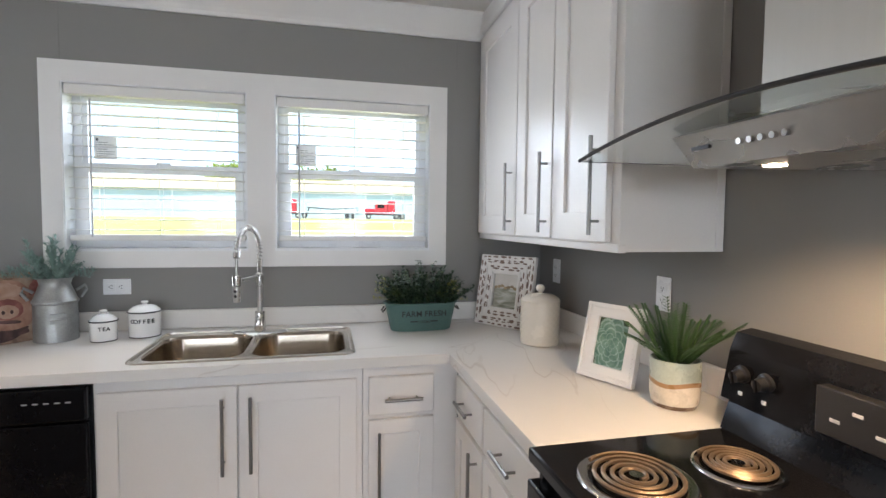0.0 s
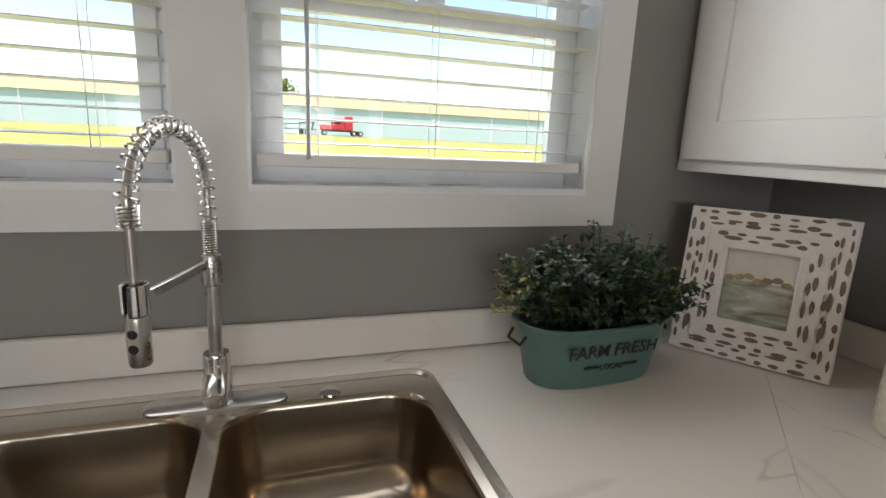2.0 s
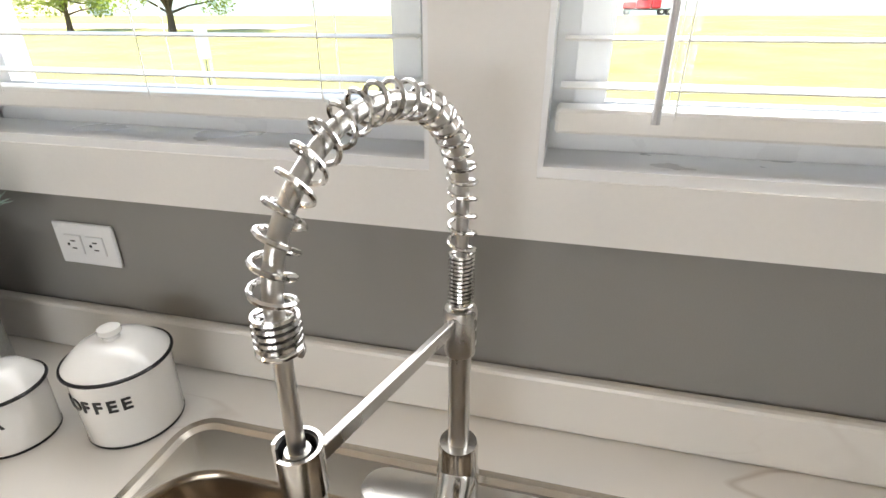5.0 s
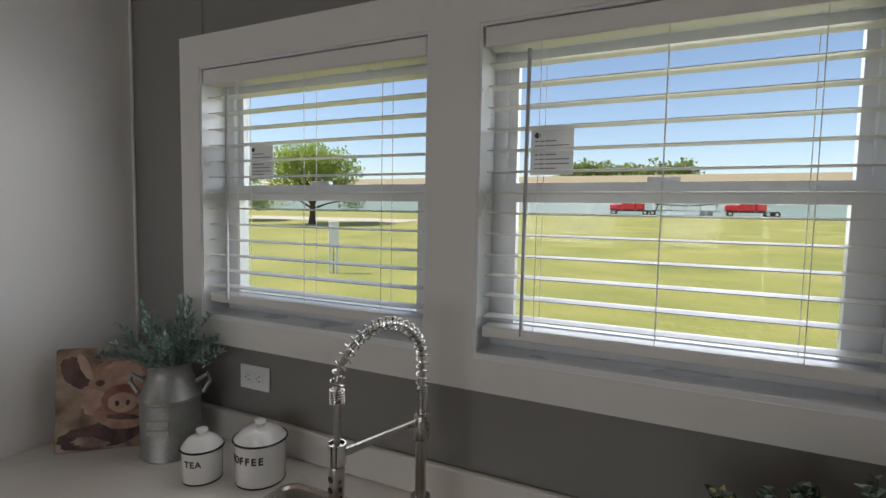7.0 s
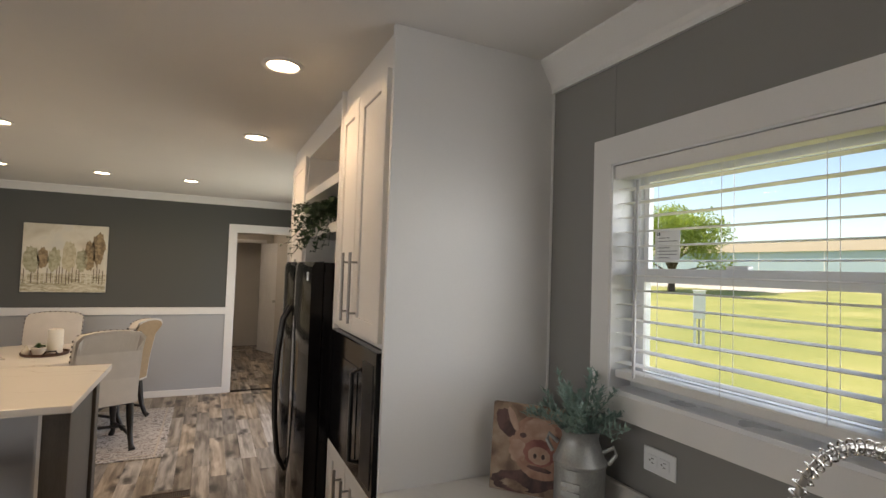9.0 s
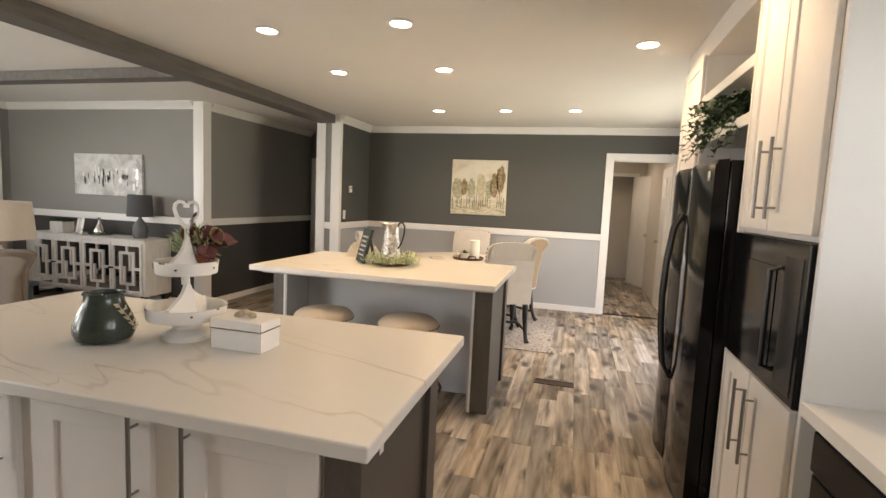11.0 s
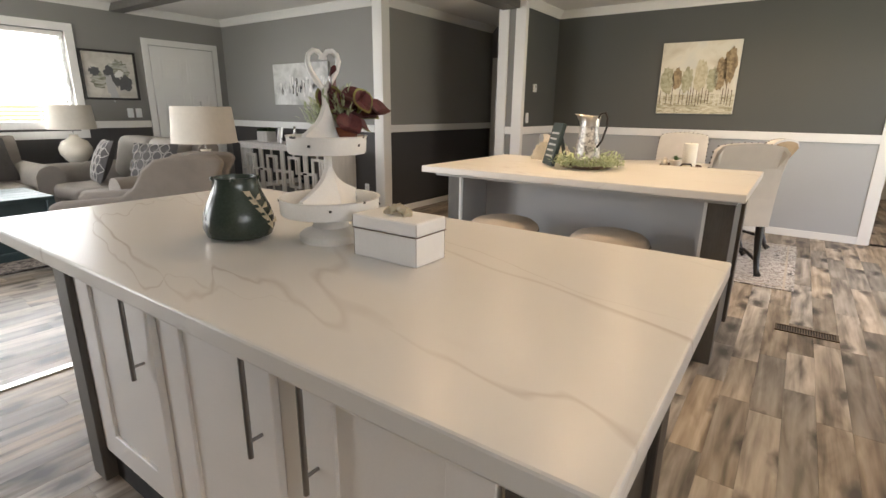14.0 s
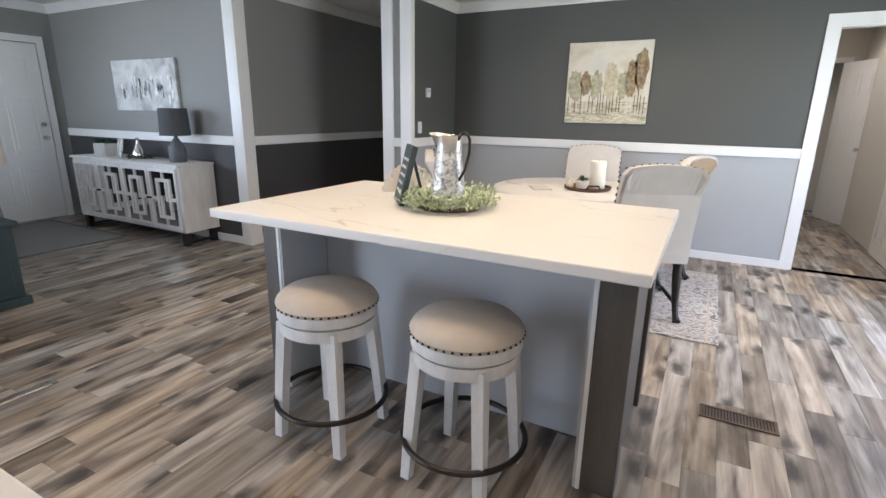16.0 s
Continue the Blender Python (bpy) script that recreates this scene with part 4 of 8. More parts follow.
# ---- tall units: oven tower, fridge bay, pantry ----
YT = -0.642
tw = thing("oven_tower", "tall white cabinet with a built-in microwave", "cabinet", (0, YT + 0.02, 0))
part("side_panel", box(B(), -2.509, -2.490, -0.02, -YT - 0.021, 0.0, ZC - 0.001, 0.001), M_SIDE, tw, "plain white side panel")
part("side_panel", box(B(), -3.215, -3.196, -0.02, -YT - 0.021, 0.0, ZC - 0.001, 0.001), M_SIDE, tw)
part("upper_body", box(B(), -3.195, -2.510, 0, 0.6, 1.348, ZC - 0.001), M_CAB, tw)
part("lower_body", box(B(), -3.195, -2.510, 0, 0.6, 0.1, 0.872), M_CAB, tw)
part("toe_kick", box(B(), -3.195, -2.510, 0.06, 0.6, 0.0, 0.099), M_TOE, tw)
for u0, u1, uh in ((-3.185, -2.905, -2.95), (-2.895, -2.56, -2.84)):
    d = shaker(tw, u0, u1, 1.366, 2.30, 0.062); bar_handle(d, uh, 1.54, 0.27)
    d = shaker(tw, u0, u1, 0.125, 0.855, 0.062); bar_handle(d, uh, 0.68, 0.27)
mw = part("microwave", box(B(), -3.192, -2.513, -0.035, 0.45, 0.875, 1.345, 0.004), M_BLACK, tw, "black built-in microwave oven")
part("window", box(B(), -3.10, -2.72, -0.0375, -0.035, 0.93, 1.26, 0.001), M_BLACK, mw)
part("control_strip", box(B(), -2.66, -2.54, -0.0375, -0.035, 0.90, 1.30, 0.001), M_BLACKP, mw)
part("handle", tube(B(), [(-2.69, -0.035, 0.94), (-2.69, -0.065, 0.95), (-2.69, -0.065, 1.25), (-2.69, -0.035, 1.26)], 0.008, 8), M_BLACKP, mw, smooth=True)

bay = thing("shelf_unit", "white open shelves over the refrigerator", "shelf", (0, YT + 0.02, 0))
part("back", box(B(), -4.115, -3.216, 0.58, 0.6, 1.70, ZC - 0.001), M_CAB, bay)
part("top", box(B(), -4.115, -3.216, 0.0, 0.58, 2.29, ZC - 0.001), M_CAB, bay)
for z in (2.01, 1.78):
    part("shelf", box(B(), -4.115, -3.216, -0.012, 0.58, z, z + 0.05, 0.002), M_CAB, bay)

fr = thing("refrigerator", "glossy black refrigerator with long curved handles", "refrigerator", (-3.665, YT + 0.02, 0))
part("body", box(B(), -0.43, 0.43, -0.06, 0.58, 0.02, 1.635, 0.004), M_BLACK, fr)
for u0, u1, uh in ((-0.43, -0.075, -0.105), (-0.065, 0.43, -0.035)):
    bm = B()
    w = (u1 - u0)
    loops = []
    for k in range(9):
        u = u0 + w * k / 8
        bulge = -0.118 - 0.020 * math.sin(math.pi * k / 8)
        loops.append([(u, -0.065, 0.09), (u, bulge, 0.09), (u, bulge, 1.61), (u, bulge + 0.012, 1.635), (u, -0.065, 1.64)])
    loft(bm, loops)
    d = part("door", bm, M_BLACK, fr, smooth=True)
    part("handle", tube(B(), [(uh, -0.13, 0.55), (uh, -0.165, 0.62), (uh, -0.185, 0.80), (uh, -0.192, 0.98), (uh, -0.185, 1.16), (uh, -0.165, 1.33), (uh, -0.13, 1.40)], 0.011, 10), M_BLACKP, d, "curved black handle", smooth=True)
part("badge", box(B(), 0.36, 0.39, -0.128, -0.119, 1.55, 1.59, 0.001), M_STEEL, fr)
part("grille", box(B(), -0.42, 0.42, -0.09, -0.06, 0.02, 0.085), M_BLACKP, fr)

pn = thing("pantry_cabinet", "tall white pantry cabinet beside the refrigerator", "cabinet", (0, YT + 0.02, 0))
carcase(pn, -4.65, -4.116, 0, ZC - 0.001, 0.64, toe=0.1)
d = shaker(pn, -4.635, -4.13, 1.345, 2.30); bar_handle(d, -4.18, 1.52, 0.27)
d = shaker(pn, -4.635, -4.13, 0.125, 1.325); bar_handle(d, -4.18, 1.15, 0.27)

# ---- islands ----
def island_slab(name, x0, x1, y0, y1):
    return tagged(part(name, box(B(), x0, x1, y0, y1, CT0, CT1, 0.005, 2), M_MARBLE), "white marbled laminate island worktop", "countertop")


isl = thing("kitchen_island", "kitchen island with three white doors and grey-brown wooden corner posts", "kitchen island", (-2.0, -2.58, 0), 90)
# local x runs along world y, the front faces +x
part("body", box(B(), -0.74, 0.76, 0.0, 0.62, 0.125, CT0 - 0.001), M_CAB, isl)
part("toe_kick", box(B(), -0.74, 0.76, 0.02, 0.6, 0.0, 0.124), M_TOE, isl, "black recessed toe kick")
for u0, u1 in ((-0.836, -0.742), (0.762, 0.860)):
    for v0, v1 in ((-0.02, 0.08), (0.555, 0.655)):
        part("corner_post", box(B(), u0, u1, v0, v1, 0.0, CT0 - 0.001, 0.003), M_POST, isl, "grey-brown stained post")
for u0, u1 in ((-0.815, -0.795), (0.82, 0.84)):
    part("end_panel", box(B(), u0, u1, 0.081, 0.554, 0.0, CT0 - 0.001, 0.001), M_POST, isl, "grey-brown stained end panel")
part("end_base", box(B(), 0.841, 0.852, 0.082, 0.553, 0.0, 0.06, 0.001), M_LINEN, isl)
part("tag", box(B(), 0.861, 0.8625, 0.09, 0.115, 0.765, 0.873), M_TRIM, isl, "white paper tag")
for u0, u1, uh in ((-0.665, -0.228, -0.286), (-0.168, 0.254, 0.212), (0.340, 0.750, 0.380)):
    d = shaker(isl, u0, u1, 0.165, 0.838, 0.086)
    bar_handle(d, uh, 0.695, 0.26)
island_slab("island_worktop", -2.75, -1.853, -3.51, -1.652)

din = thing("bar_island", "second island with pale grey panels and grey-brown corner posts", "kitchen island", (-4.13, -2.58, 0), 90)
part("front_panel", box(B(), -0.70, 0.69, 0.30, 0.32, 0.0, CT0 - 0.001), M_PANEL, din, "pale grey front panel")
part("return_panel", box(B(), 0.672, 0.69, 0.0, 0.30, 0.0, CT0 - 0.001), M_PANEL, din)
part("return_panel", box(B(), -0.72, -0.702, 0.0, 0.30, 0.0, CT0 - 0.001), M_PANEL, din)
part("back_panel", box(B(), -0.70, 0.69, 0.70, 0.72, 0.0, CT0 - 0.001), M_PANEL, din)
for u0, u1 in ((-0.815, -0.722), (0.692, 0.815)):
    for v0, v1 in ((0.0, 0.10), (0.66, 0.76)):
        part("corner_post", box(B(), u0, u1, v0, v1, 0.0, CT0 - 0.03, 0.003), M_POST, din, "grey-brown stained post")
for u0, u1 in ((-0.80, -0.78), (0.775, 0.795)):
    part("end_panel", box(B(), u0, u1, 0.101, 0.659, 0.0, CT0 - 0.03, 0.001), M_POST, din)
for u0, u1 in ((-0.7215, -0.7195), (0.6885, 0.6915)):
    part("edge_strip", box(B(), u0 - 0.006, u1 + 0.006, -0.004, 0.0, 0.0, CT0 - 0.03), M_TRIM, din, "white edge strip")
part("sub_top", box(B(), -0.83, 0.83, -0.12, 0.80, CT0 - 0.029, CT0 - 0.001, 0.002), M_PANEL, din)
island_slab("island_worktop", -4.96, -3.895, -3.435, -1.715)


# ---- bar stools ----
def stool():
    st = thing("bar_stool", "round whitewashed swivel stool with a cream linen nailhead seat", "stool", group="stools at the bar island")
    se = part("seat", lathe(B(), [(0.0, 0.648), (0.06, 0.647), (0.12, 0.642), (0.170, 0.628), (0.196, 0.606), (0.203, 0.590), (0.199, 0.575), (0, 0.575)], 40), M_LINEN, st, "domed cream linen seat", smooth=True)
    for k in range(44):
        a = 2 * math.pi * k / 44
        part("nailhead", NAIL.copy(), M_NAIL, se, smooth=True, at=pose(0.2025 * math.cos(a), 0.2025 * math.sin(a), 0.583, 0, 90, math.degrees(a))) if k == 0 else None
        if k:
            o = new("nailhead", bpy.data.meshes["nailhead"]); o.parent = se
            o.matrix_basis = pose(0.2025 * math.cos(a), 0.2025 * math.sin(a), 0.583, 0, 90, math.degrees(a))
    part("seat_rim", lathe(B(), [(0, 0.574), (0.197, 0.574), (0.199, 0.570), (0.199, 0.535), (0.195, 0.531), (0, 0.531)], 40), M_WHITEWASH, st, smooth=True)
    part("swivel", cyl(B(), (0, 0, 0.522), (0, 0, 0.531), 0.11, n=24), M_IRON, st)
    part("apron", lathe(B(), [(0, 0.522), (0.190, 0.522), (0.192, 0.518), (0.192, 0.476), (0.16, 0.474), (0.16, 0.50), (0, 0.50)], 40), M_WHITEWASH, st, smooth=True)
    for a in (45, 135, 225, 315):
        c, s = math.cos(radians(a)), math.sin(radians(a))
        bm = B()
        lo = []
        for z, r, w in ((0.0, 0.216, 0.018), (0.25, 0.196, 0.021), (0.51, 0.170, 0.023)):
            ctr = Vector((c * r, s * r, z))
            lo.append([ctr + Vector((dx * w, dy * w, 0)) for dx, dy in ((-1, -1), (1, -1), (1, 1), (-1, 1))])
        loft(bm, lo)
        part("leg", bm, M_WHITEWASH, st)
    part("foot_ring", tube(B(), [(0.228 * math.cos(2 * math.pi * k / 40), 0.228 * math.sin(2 * math.pi * k / 40), 0.16) for k in range(40)], 0.011, 8, True), M_IRON, st, "dark bronze foot ring", smooth=True)
    return st


NAIL = lathe(B(), [(0.0, 0.004), (0.003, 0.0034), (0.0052, 0.001), (0.0054, -0.001)], 8)
s1 = stool()
s1.matrix_basis = pose(-3.995, -2.905, 0, 0, 0, 1)
copy_thing(s1, pose(-4.025, -2.300, 0, 0, 0, -4))

# ---- dining area ----
tb = thing("dining_table", "round dining table with a pale veined marble top", "table", (-6.45, -2.55, 0))
part("tabletop", lathe(B(), [(0, 0.725), (0.58, 0.725), (0.605, 0.733), (0.61, 0.745), (0.605, 0.757), (0.59, 0.762), (0, 0.762)], 56), M_MARBLE, tb, smooth=True)
part("pedestal", lathe(B(), [(0, 0.724), (0.22, 0.724), (0.22, 0.69), (0.08, 0.66), (0.07, 0.5), (0.11, 0.36), (0.08, 0.2), (0.13, 0.1), (0, 0.1)], 24), M_DARKWOOD, tb, smooth=True)
for a in (0, 90, 180, 270):
    c, s = math.cos(radians(a)), math.sin(radians(a))
    part("foot", tube(B(), [(c * 0.08, s * 0.08, 0.16), (c * 0.24, s * 0.24, 0.10), (c * 0.36, s * 0.36, 0.045), (c * 0.40, s * 0.40, 0.045)], [0.05, 0.042, 0.034, 0.03], 10), M_DARKWOOD, tb, smooth=True)


def dining_chair(at, rz, outer, label):
    """Faces -y in its own frame."""
    ch = thing("dining_chair", label, "chair", at, rz, group="chairs round the dining table")
    part("seat", box(B(), -0.25, 0.25, -0.25, 0.22, 0.385, 0.50, 0.035, 3), M_CHAIR, ch, smooth=True)

    def sheet(y0, inset, thick, top):
        lo = []
        for k in range(15):
            u = -1 + 2 * k / 14
            x = u * (0.245 - inset)
            z1 = top - 0.035 * abs(u) ** 2.2 - (0.03 if abs(u) > 0.93 else 0) - inset
            ring = []
            for z, yy in ((0.40 + inset, 0.0), (0.62, 0.02), (0.85, 0.065), (z1, 0.13)):
                ring.append((x, y0 + yy, z))
            for z, yy in ((z1, 0.13), (0.85, 0.065), (0.62, 0.02), (0.40 + inset, 0.0)):
                ring.append((x, y0 + yy + thick, z))
            lo.append(ring)
        return loft(B(), lo)
    bk = part("backrest", sheet(0.19, 0.0, 0.07, 1.035), M_CHAIR, ch, smooth=True)
    part("back_panel", sheet(0.262, 0.018, 0.003, 1.035), outer, bk)
    pts = []
    for s in (-1, 1):
        for z, yy in [(0.5 + 0.042 * k, None) for k in range(12)]:
            y = 0.19 + np.interp(z, (0.4, 0.62, 0.85, 1.01), (0, 0.02, 0.065, 0.13))
            pts.append((s * 0.2475, y + 0.012, z, s))
    for k in range(11):
        u = -0.9 + 1.8 * k / 10
        pts.append((u * 0.245, 0.325, 1.033 - 0.035 * abs(u) ** 2.2, 0))
    for x, y, z, s in pts:
        o = new("nailhead", bpy.data.meshes["nailhead"]); o.parent = bk
        o.matrix_basis = pose(x, y, z, 0, 90 * s, 0) @ Matrix.Scale(1.7, 4)
    for x in (-0.21, 0.21):
        part("leg", tube(B(), [(x, -0.21, 0.40), (x, -0.235, 0.30), (x, -0.215, 0.16), (x, -0.20, 0.06), (x, -0.235, 0.018)], [0.034, 0.034, 0.024, 0.019, 0.026], 10), M_DARKWOOD, ch, "carved espresso leg", smooth=True)
        part("leg", tube(B(), [(x, 0.20, 0.40), (x, 0.215, 0.28), (x, 0.24, 0.14), (x, 0.275, 0.05), (x, 0.31, 0.02)], [0.03, 0.028, 0.022, 0.02, 0.026], 10), M_DARKWOOD, ch, "carved espresso leg", smooth=True)
        part("stretcher", tube(B(), [(x, -0.205, 0.12), (x, 0.0, 0.145), (x, 0.245, 0.12)], 0.014, 8), M_DARKWOOD, ch, smooth=True)
    part("stretcher", tube(B(), [(-0.21, 0.0, 0.145), (0, 0.0, 0.165), (0.21, 0.0, 0.145)], 0.014, 8), M_DARKWOOD, ch, smooth=True)
    return ch


dining_chair((-6.11, -1.99, 0), -66, M_CHAIR, "ivory upholstered chair with carved dark legs, its back to the kitchen")
dining_chair((-6.84, -2.02, 0), -22, M_TAN, "ivory chair with a tan burlap back and nailhead trim")
dining_chair((-7.22, -2.60, 0), 93, M_TAN, "ivory chair with nailheads round its back by the charcoal wall")
dining_chair((-6.10, -3.22, 0), 210, M_CHAIR, "ivory upholstered chair across the round table")

rug = thing("area_rug", "pale grey patterned rug under the dining table", "rug", (-6.46, -2.6, 0.0))
M_RUG = blotch("faded_medallion_rug", ((0.36, (0.19, 0.175, 0.165)), (0.45, (0.42, 0.385, 0.355)), (0.52, (0.60, 0.575, 0.545)), (0.62, (0.34, 0.29, 0.265))), 11, 0.95, 6, 2.4, 0.15)
part("rug_top", box(B(), -0.77, 0.77, -1.17, 1.17, 0.001, 0.009, 0.002), M_RUG, rug)
bm = B()
for a in ((-0.765, 0.765, 1.10, 1.115), (-0.765, 0.765, -1.115, -1.10)):
    box(bm, a[0], a[1], a[2], a[3], 0.0085, 0.0105)
for a in (0.70, -0.715):
    box(bm, a, a + 0.015, -1.10, 1.10, 0.0085, 0.0105)
part("border", bm, M_LINEN, rug, "pale woven border line")

# wall picture of autumn trees
pa = thing("wall_painting", "canvas painting of pale autumn trees on the charcoal wall", "painting", (XF, -2.60, 1.605), 90)
M_CANVAS = blotch("painted_sky", ((0.3, (0.55, 0.50, 0.40)), (0.5, (0.68, 0.65, 0.56)), (0.7, (0.60, 0.60, 0.55))), 4, 0.7, 4, 0.8)
M_PGROUND = blotch("painted_meadow", ((0.35, (0.30, 0.27, 0.18)), (0.5, (0.50, 0.46, 0.34)), (0.65, (0.64, 0.62, 0.52))), 12, 0.7, 4, 1.0, stretch=(1, 1, 4))
M_PCROWN = [blotch("painted_foliage", ((0.35, a), (0.6, b)), 25, 0.7) for a, b in (((0.17, 0.12, 0.07), (0.36, 0.27, 0.16)), ((0.28, 0.27, 0.17), (0.45, 0.43, 0.31)), ((0.42, 0.38, 0.26), (0.56, 0.52, 0.38)))]
M_PTRUNK = surf("painted_trunk", (0.10, 0.07, 0.045), 0.7, vary=0.3)
W, H = 0.385, 0.375
part("canvas", box(B(), -W, W, -0.032, -0.001, -H, H, 0.003), M_CANVAS, pa)
part("painted_ground", box(B(), -W + 0.004, W - 0.004, -0.0335, -0.032, -H + 0.004, -0.17), M_PGROUND, pa)
rr = random.Random(4)
for k in range(26):
    u = -W + 0.03 + (2 * W - 0.06) * k / 25 + rr.uniform(-0.008, 0.008)
    zt = rr.uniform(-0.14, 0.02)
    part("painted_trunk", box(B(), u - 0.0035, u + 0.0035, -0.0342, -0.0336, -0.26 - rr.uniform(0, 0.03), zt), M_PTRUNK if rr.random() < 0.6 else M_CANVAS, pa)
for u, z, a, b, m in ((-0.30, -0.02, 0.075, 0.15, 1), (-0.20, 0.0, 0.05, 0.11, 0), (-0.10, -0.02, 0.06, 0.13, 1), (0.03, 0.02, 0.065, 0.17, 2), (0.15, -0.02, 0.055, 0.13, 1), (0.22, 0.04, 0.055, 0.17, 0), (0.30, 0.12, 0.066, 0.19, 0)):
    bm = B()
    ring = []
    for k in range(26):
        t = 2 * math.pi * k / 26
        r = 1 + rr.uniform(-0.16, 0.12)
        ring.append((u + a * r * math.cos(t), z + b * r * math.sin(t)))
    plate(bm, [(max(-W + 0.005, min(W - 0.005, p[0])), max(-H + 0.005, min(H - 0.005, p[1]))) for p in ring], [], 0.0008, lambda p, q, w: (p, -0.0345 - w, q))
    part("painted_crown", bm, M_PCROWN[m], pa)

th = thing("thermostat", "small white thermostat on the charcoal wall", "thermostat", (-7.13, -4.25, 1.50), 180)
part("case", box(B(), -0.035, 0.035, -0.025, -0.001, -0.045, 0.045, 0.005, 2), M_VINYL, th)
part("dial_window", box(B(), -0.018, 0.018, -0.027, -0.025, 0.005, 0.03), M_PANEL, th)


def switch(at, rz, n=1, label="white wall switch plate"):
    sw = thing("switch_plate", label, "switch", at, rz)
    for k in range(n):
        u = (k - (n - 1) / 2) * 0.10
        part("plate", box(B(), u - 0.036, u + 0.036, -0.007, -0.001, -0.057, 0.057, 0.002), M_VINYL, sw)
        part("rocker", box(B(), u - 0.016, u + 0.016, -0.010, -0.007, -0.033, 0.033, 0.001), M_VINYL, sw)
    return sw


switch((-6.98, -4.25, 1.16), 180)
switch((-4.58, YF, 1.155), 180, 2)

# doors
def panel_door(name, label, at, rz, w=0.81, h=1.99, knob=1, open_side=1):
    dr = thing(name, label, "door", at, rz, kind="structure")
    lv = part("leaf", box(B(), 0, w, -0.02, 0.02, 0.008, h, 0.002), M_TRIM, dr)
    for z0, z1 in ((0.16, 0.62), (0.78, 1.42), (1.56, 1.86)):
        for u0, u1 in ((0.12 * w, 0.46 * w), (0.54 * w, 0.88 * w)):
            for s in (-1, 1):
                bm = B()
                plate(bm, rect(u0, u1, z0, z1), [rect(u0 + 0.02, u1 - 0.02, z0 + 0.02, z1 - 0.02)], 0.006, lambda u, v, d: (u, s * (0.0195 + d), v))
                part("panel_moulding", bm, M_TRIM, lv)
                part("panel", box(B(), u0 + 0.04, u1 - 0.04, s * 0.0195 if s > 0 else -0.025, 0.025 if s > 0 else -0.0195, z0 + 0.04, z1 - 0.04, 0.002), M_TRIM, lv)
    for s in (-1, 1):
        part("knob", lathe(B(), [(0.026, 0.0), (0.026, 0.006), (0.011, 0.01), (0.011, 0.03), (0.024, 0.038), (0.027, 0.05), (0.02, 0.06), (0, 0.062)], 18), M_STEEL, lv, smooth=True, at=pose(w - 0.07 if knob > 0 else 0.07, s * 0.02, 0.95, -90 * s, 0, 0))
    return dr


panel_door("front_door", "white six-panel front door", (-4.86, YF + 0.005, 0), 180, 0.85)
part("deadbolt", cyl(B(), (0.78, 0.02, 1.10), (0.78, 0.045, 1.10), 0.024, n=18), M_STEEL, bpy.data.objects["front_door"], smooth=True).matrix_basis = pose(0, -0.065, 0)
panel_door("utility_door", "white panelled door standing open in the passage", (-10.88, -0.27, 0), 22, 0.70)
panel_door("passage_door", "white panelled door in the passage", (-8.05, -0.075, 0), 180, 0.76)
panel_door("hall_door", "white panelled door at the end of the hall", (-8.325, -5.50, 0), 90, 0.72)

# ---- windows and blinds ----
def window(name, x0, x1, z0, z1, y, sash=1.625, label="white vinyl single-hung window"):
    """A single-hung window in an opening of a wall along x; y is the plane of the inner sash, outside is +y."""
    wd = thing(name, label, "window", (0, y, 0), kind="structure")
    bm = B()
    plate(bm, rect(x0, x1, z0, z1), [rect(x0 + 0.035, x1 - 0.035, z0 + 0.035, z1 - 0.035)], 0.05, lambda u, v, w: (u, w, v))
    part("window_frame", bm, M_VINYL, wd)
    bm = B()
    plate(bm, rect(x0 + 0.03, x1 - 0.03, z0 + 0.03, sash + 0.02), [rect(x0 + 0.065, x1 - 0.065, z0 + 0.07, sash - 0.022)], 0.022, lambda u, v, w: (u, -0.012 + w, v))
    lo = part("lower_sash", bm, M_VINYL, wd)
    part("sash_lock", box(B(), (x0 + x1) / 2 - 0.03, (x0 + x1) / 2 + 0.03, -0.016, 0.004, sash + 0.02, sash + 0.03, 0.002), M_VINYL, lo)
    bm = B()
    plate(bm, rect(x0 + 0.03, x1 - 0.03, sash - 0.015, z1 - 0.03), [rect(x0 + 0.055, x1 - 0.055, sash + 0.012, z1 - 0.055)], 0.02, lambda u, v, w: (u, 0.015 + w, v))
    up = part("upper_sash", bm, M_VINYL, wd)
    for nm, pr, b in (("pane", lo, (x0 + 0.06, x1 - 0.06, -0.002, 0.001, z0 + 0.065, sash - 0.018)), ("pane", up, (x0 + 0.05, x1 - 0.05, 0.024, 0.027, sash + 0.008, z1 - 0.05))):
        o = part(nm, box(B(), *b), M_PANE, pr)
        o.visible_shadow = False
    return wd


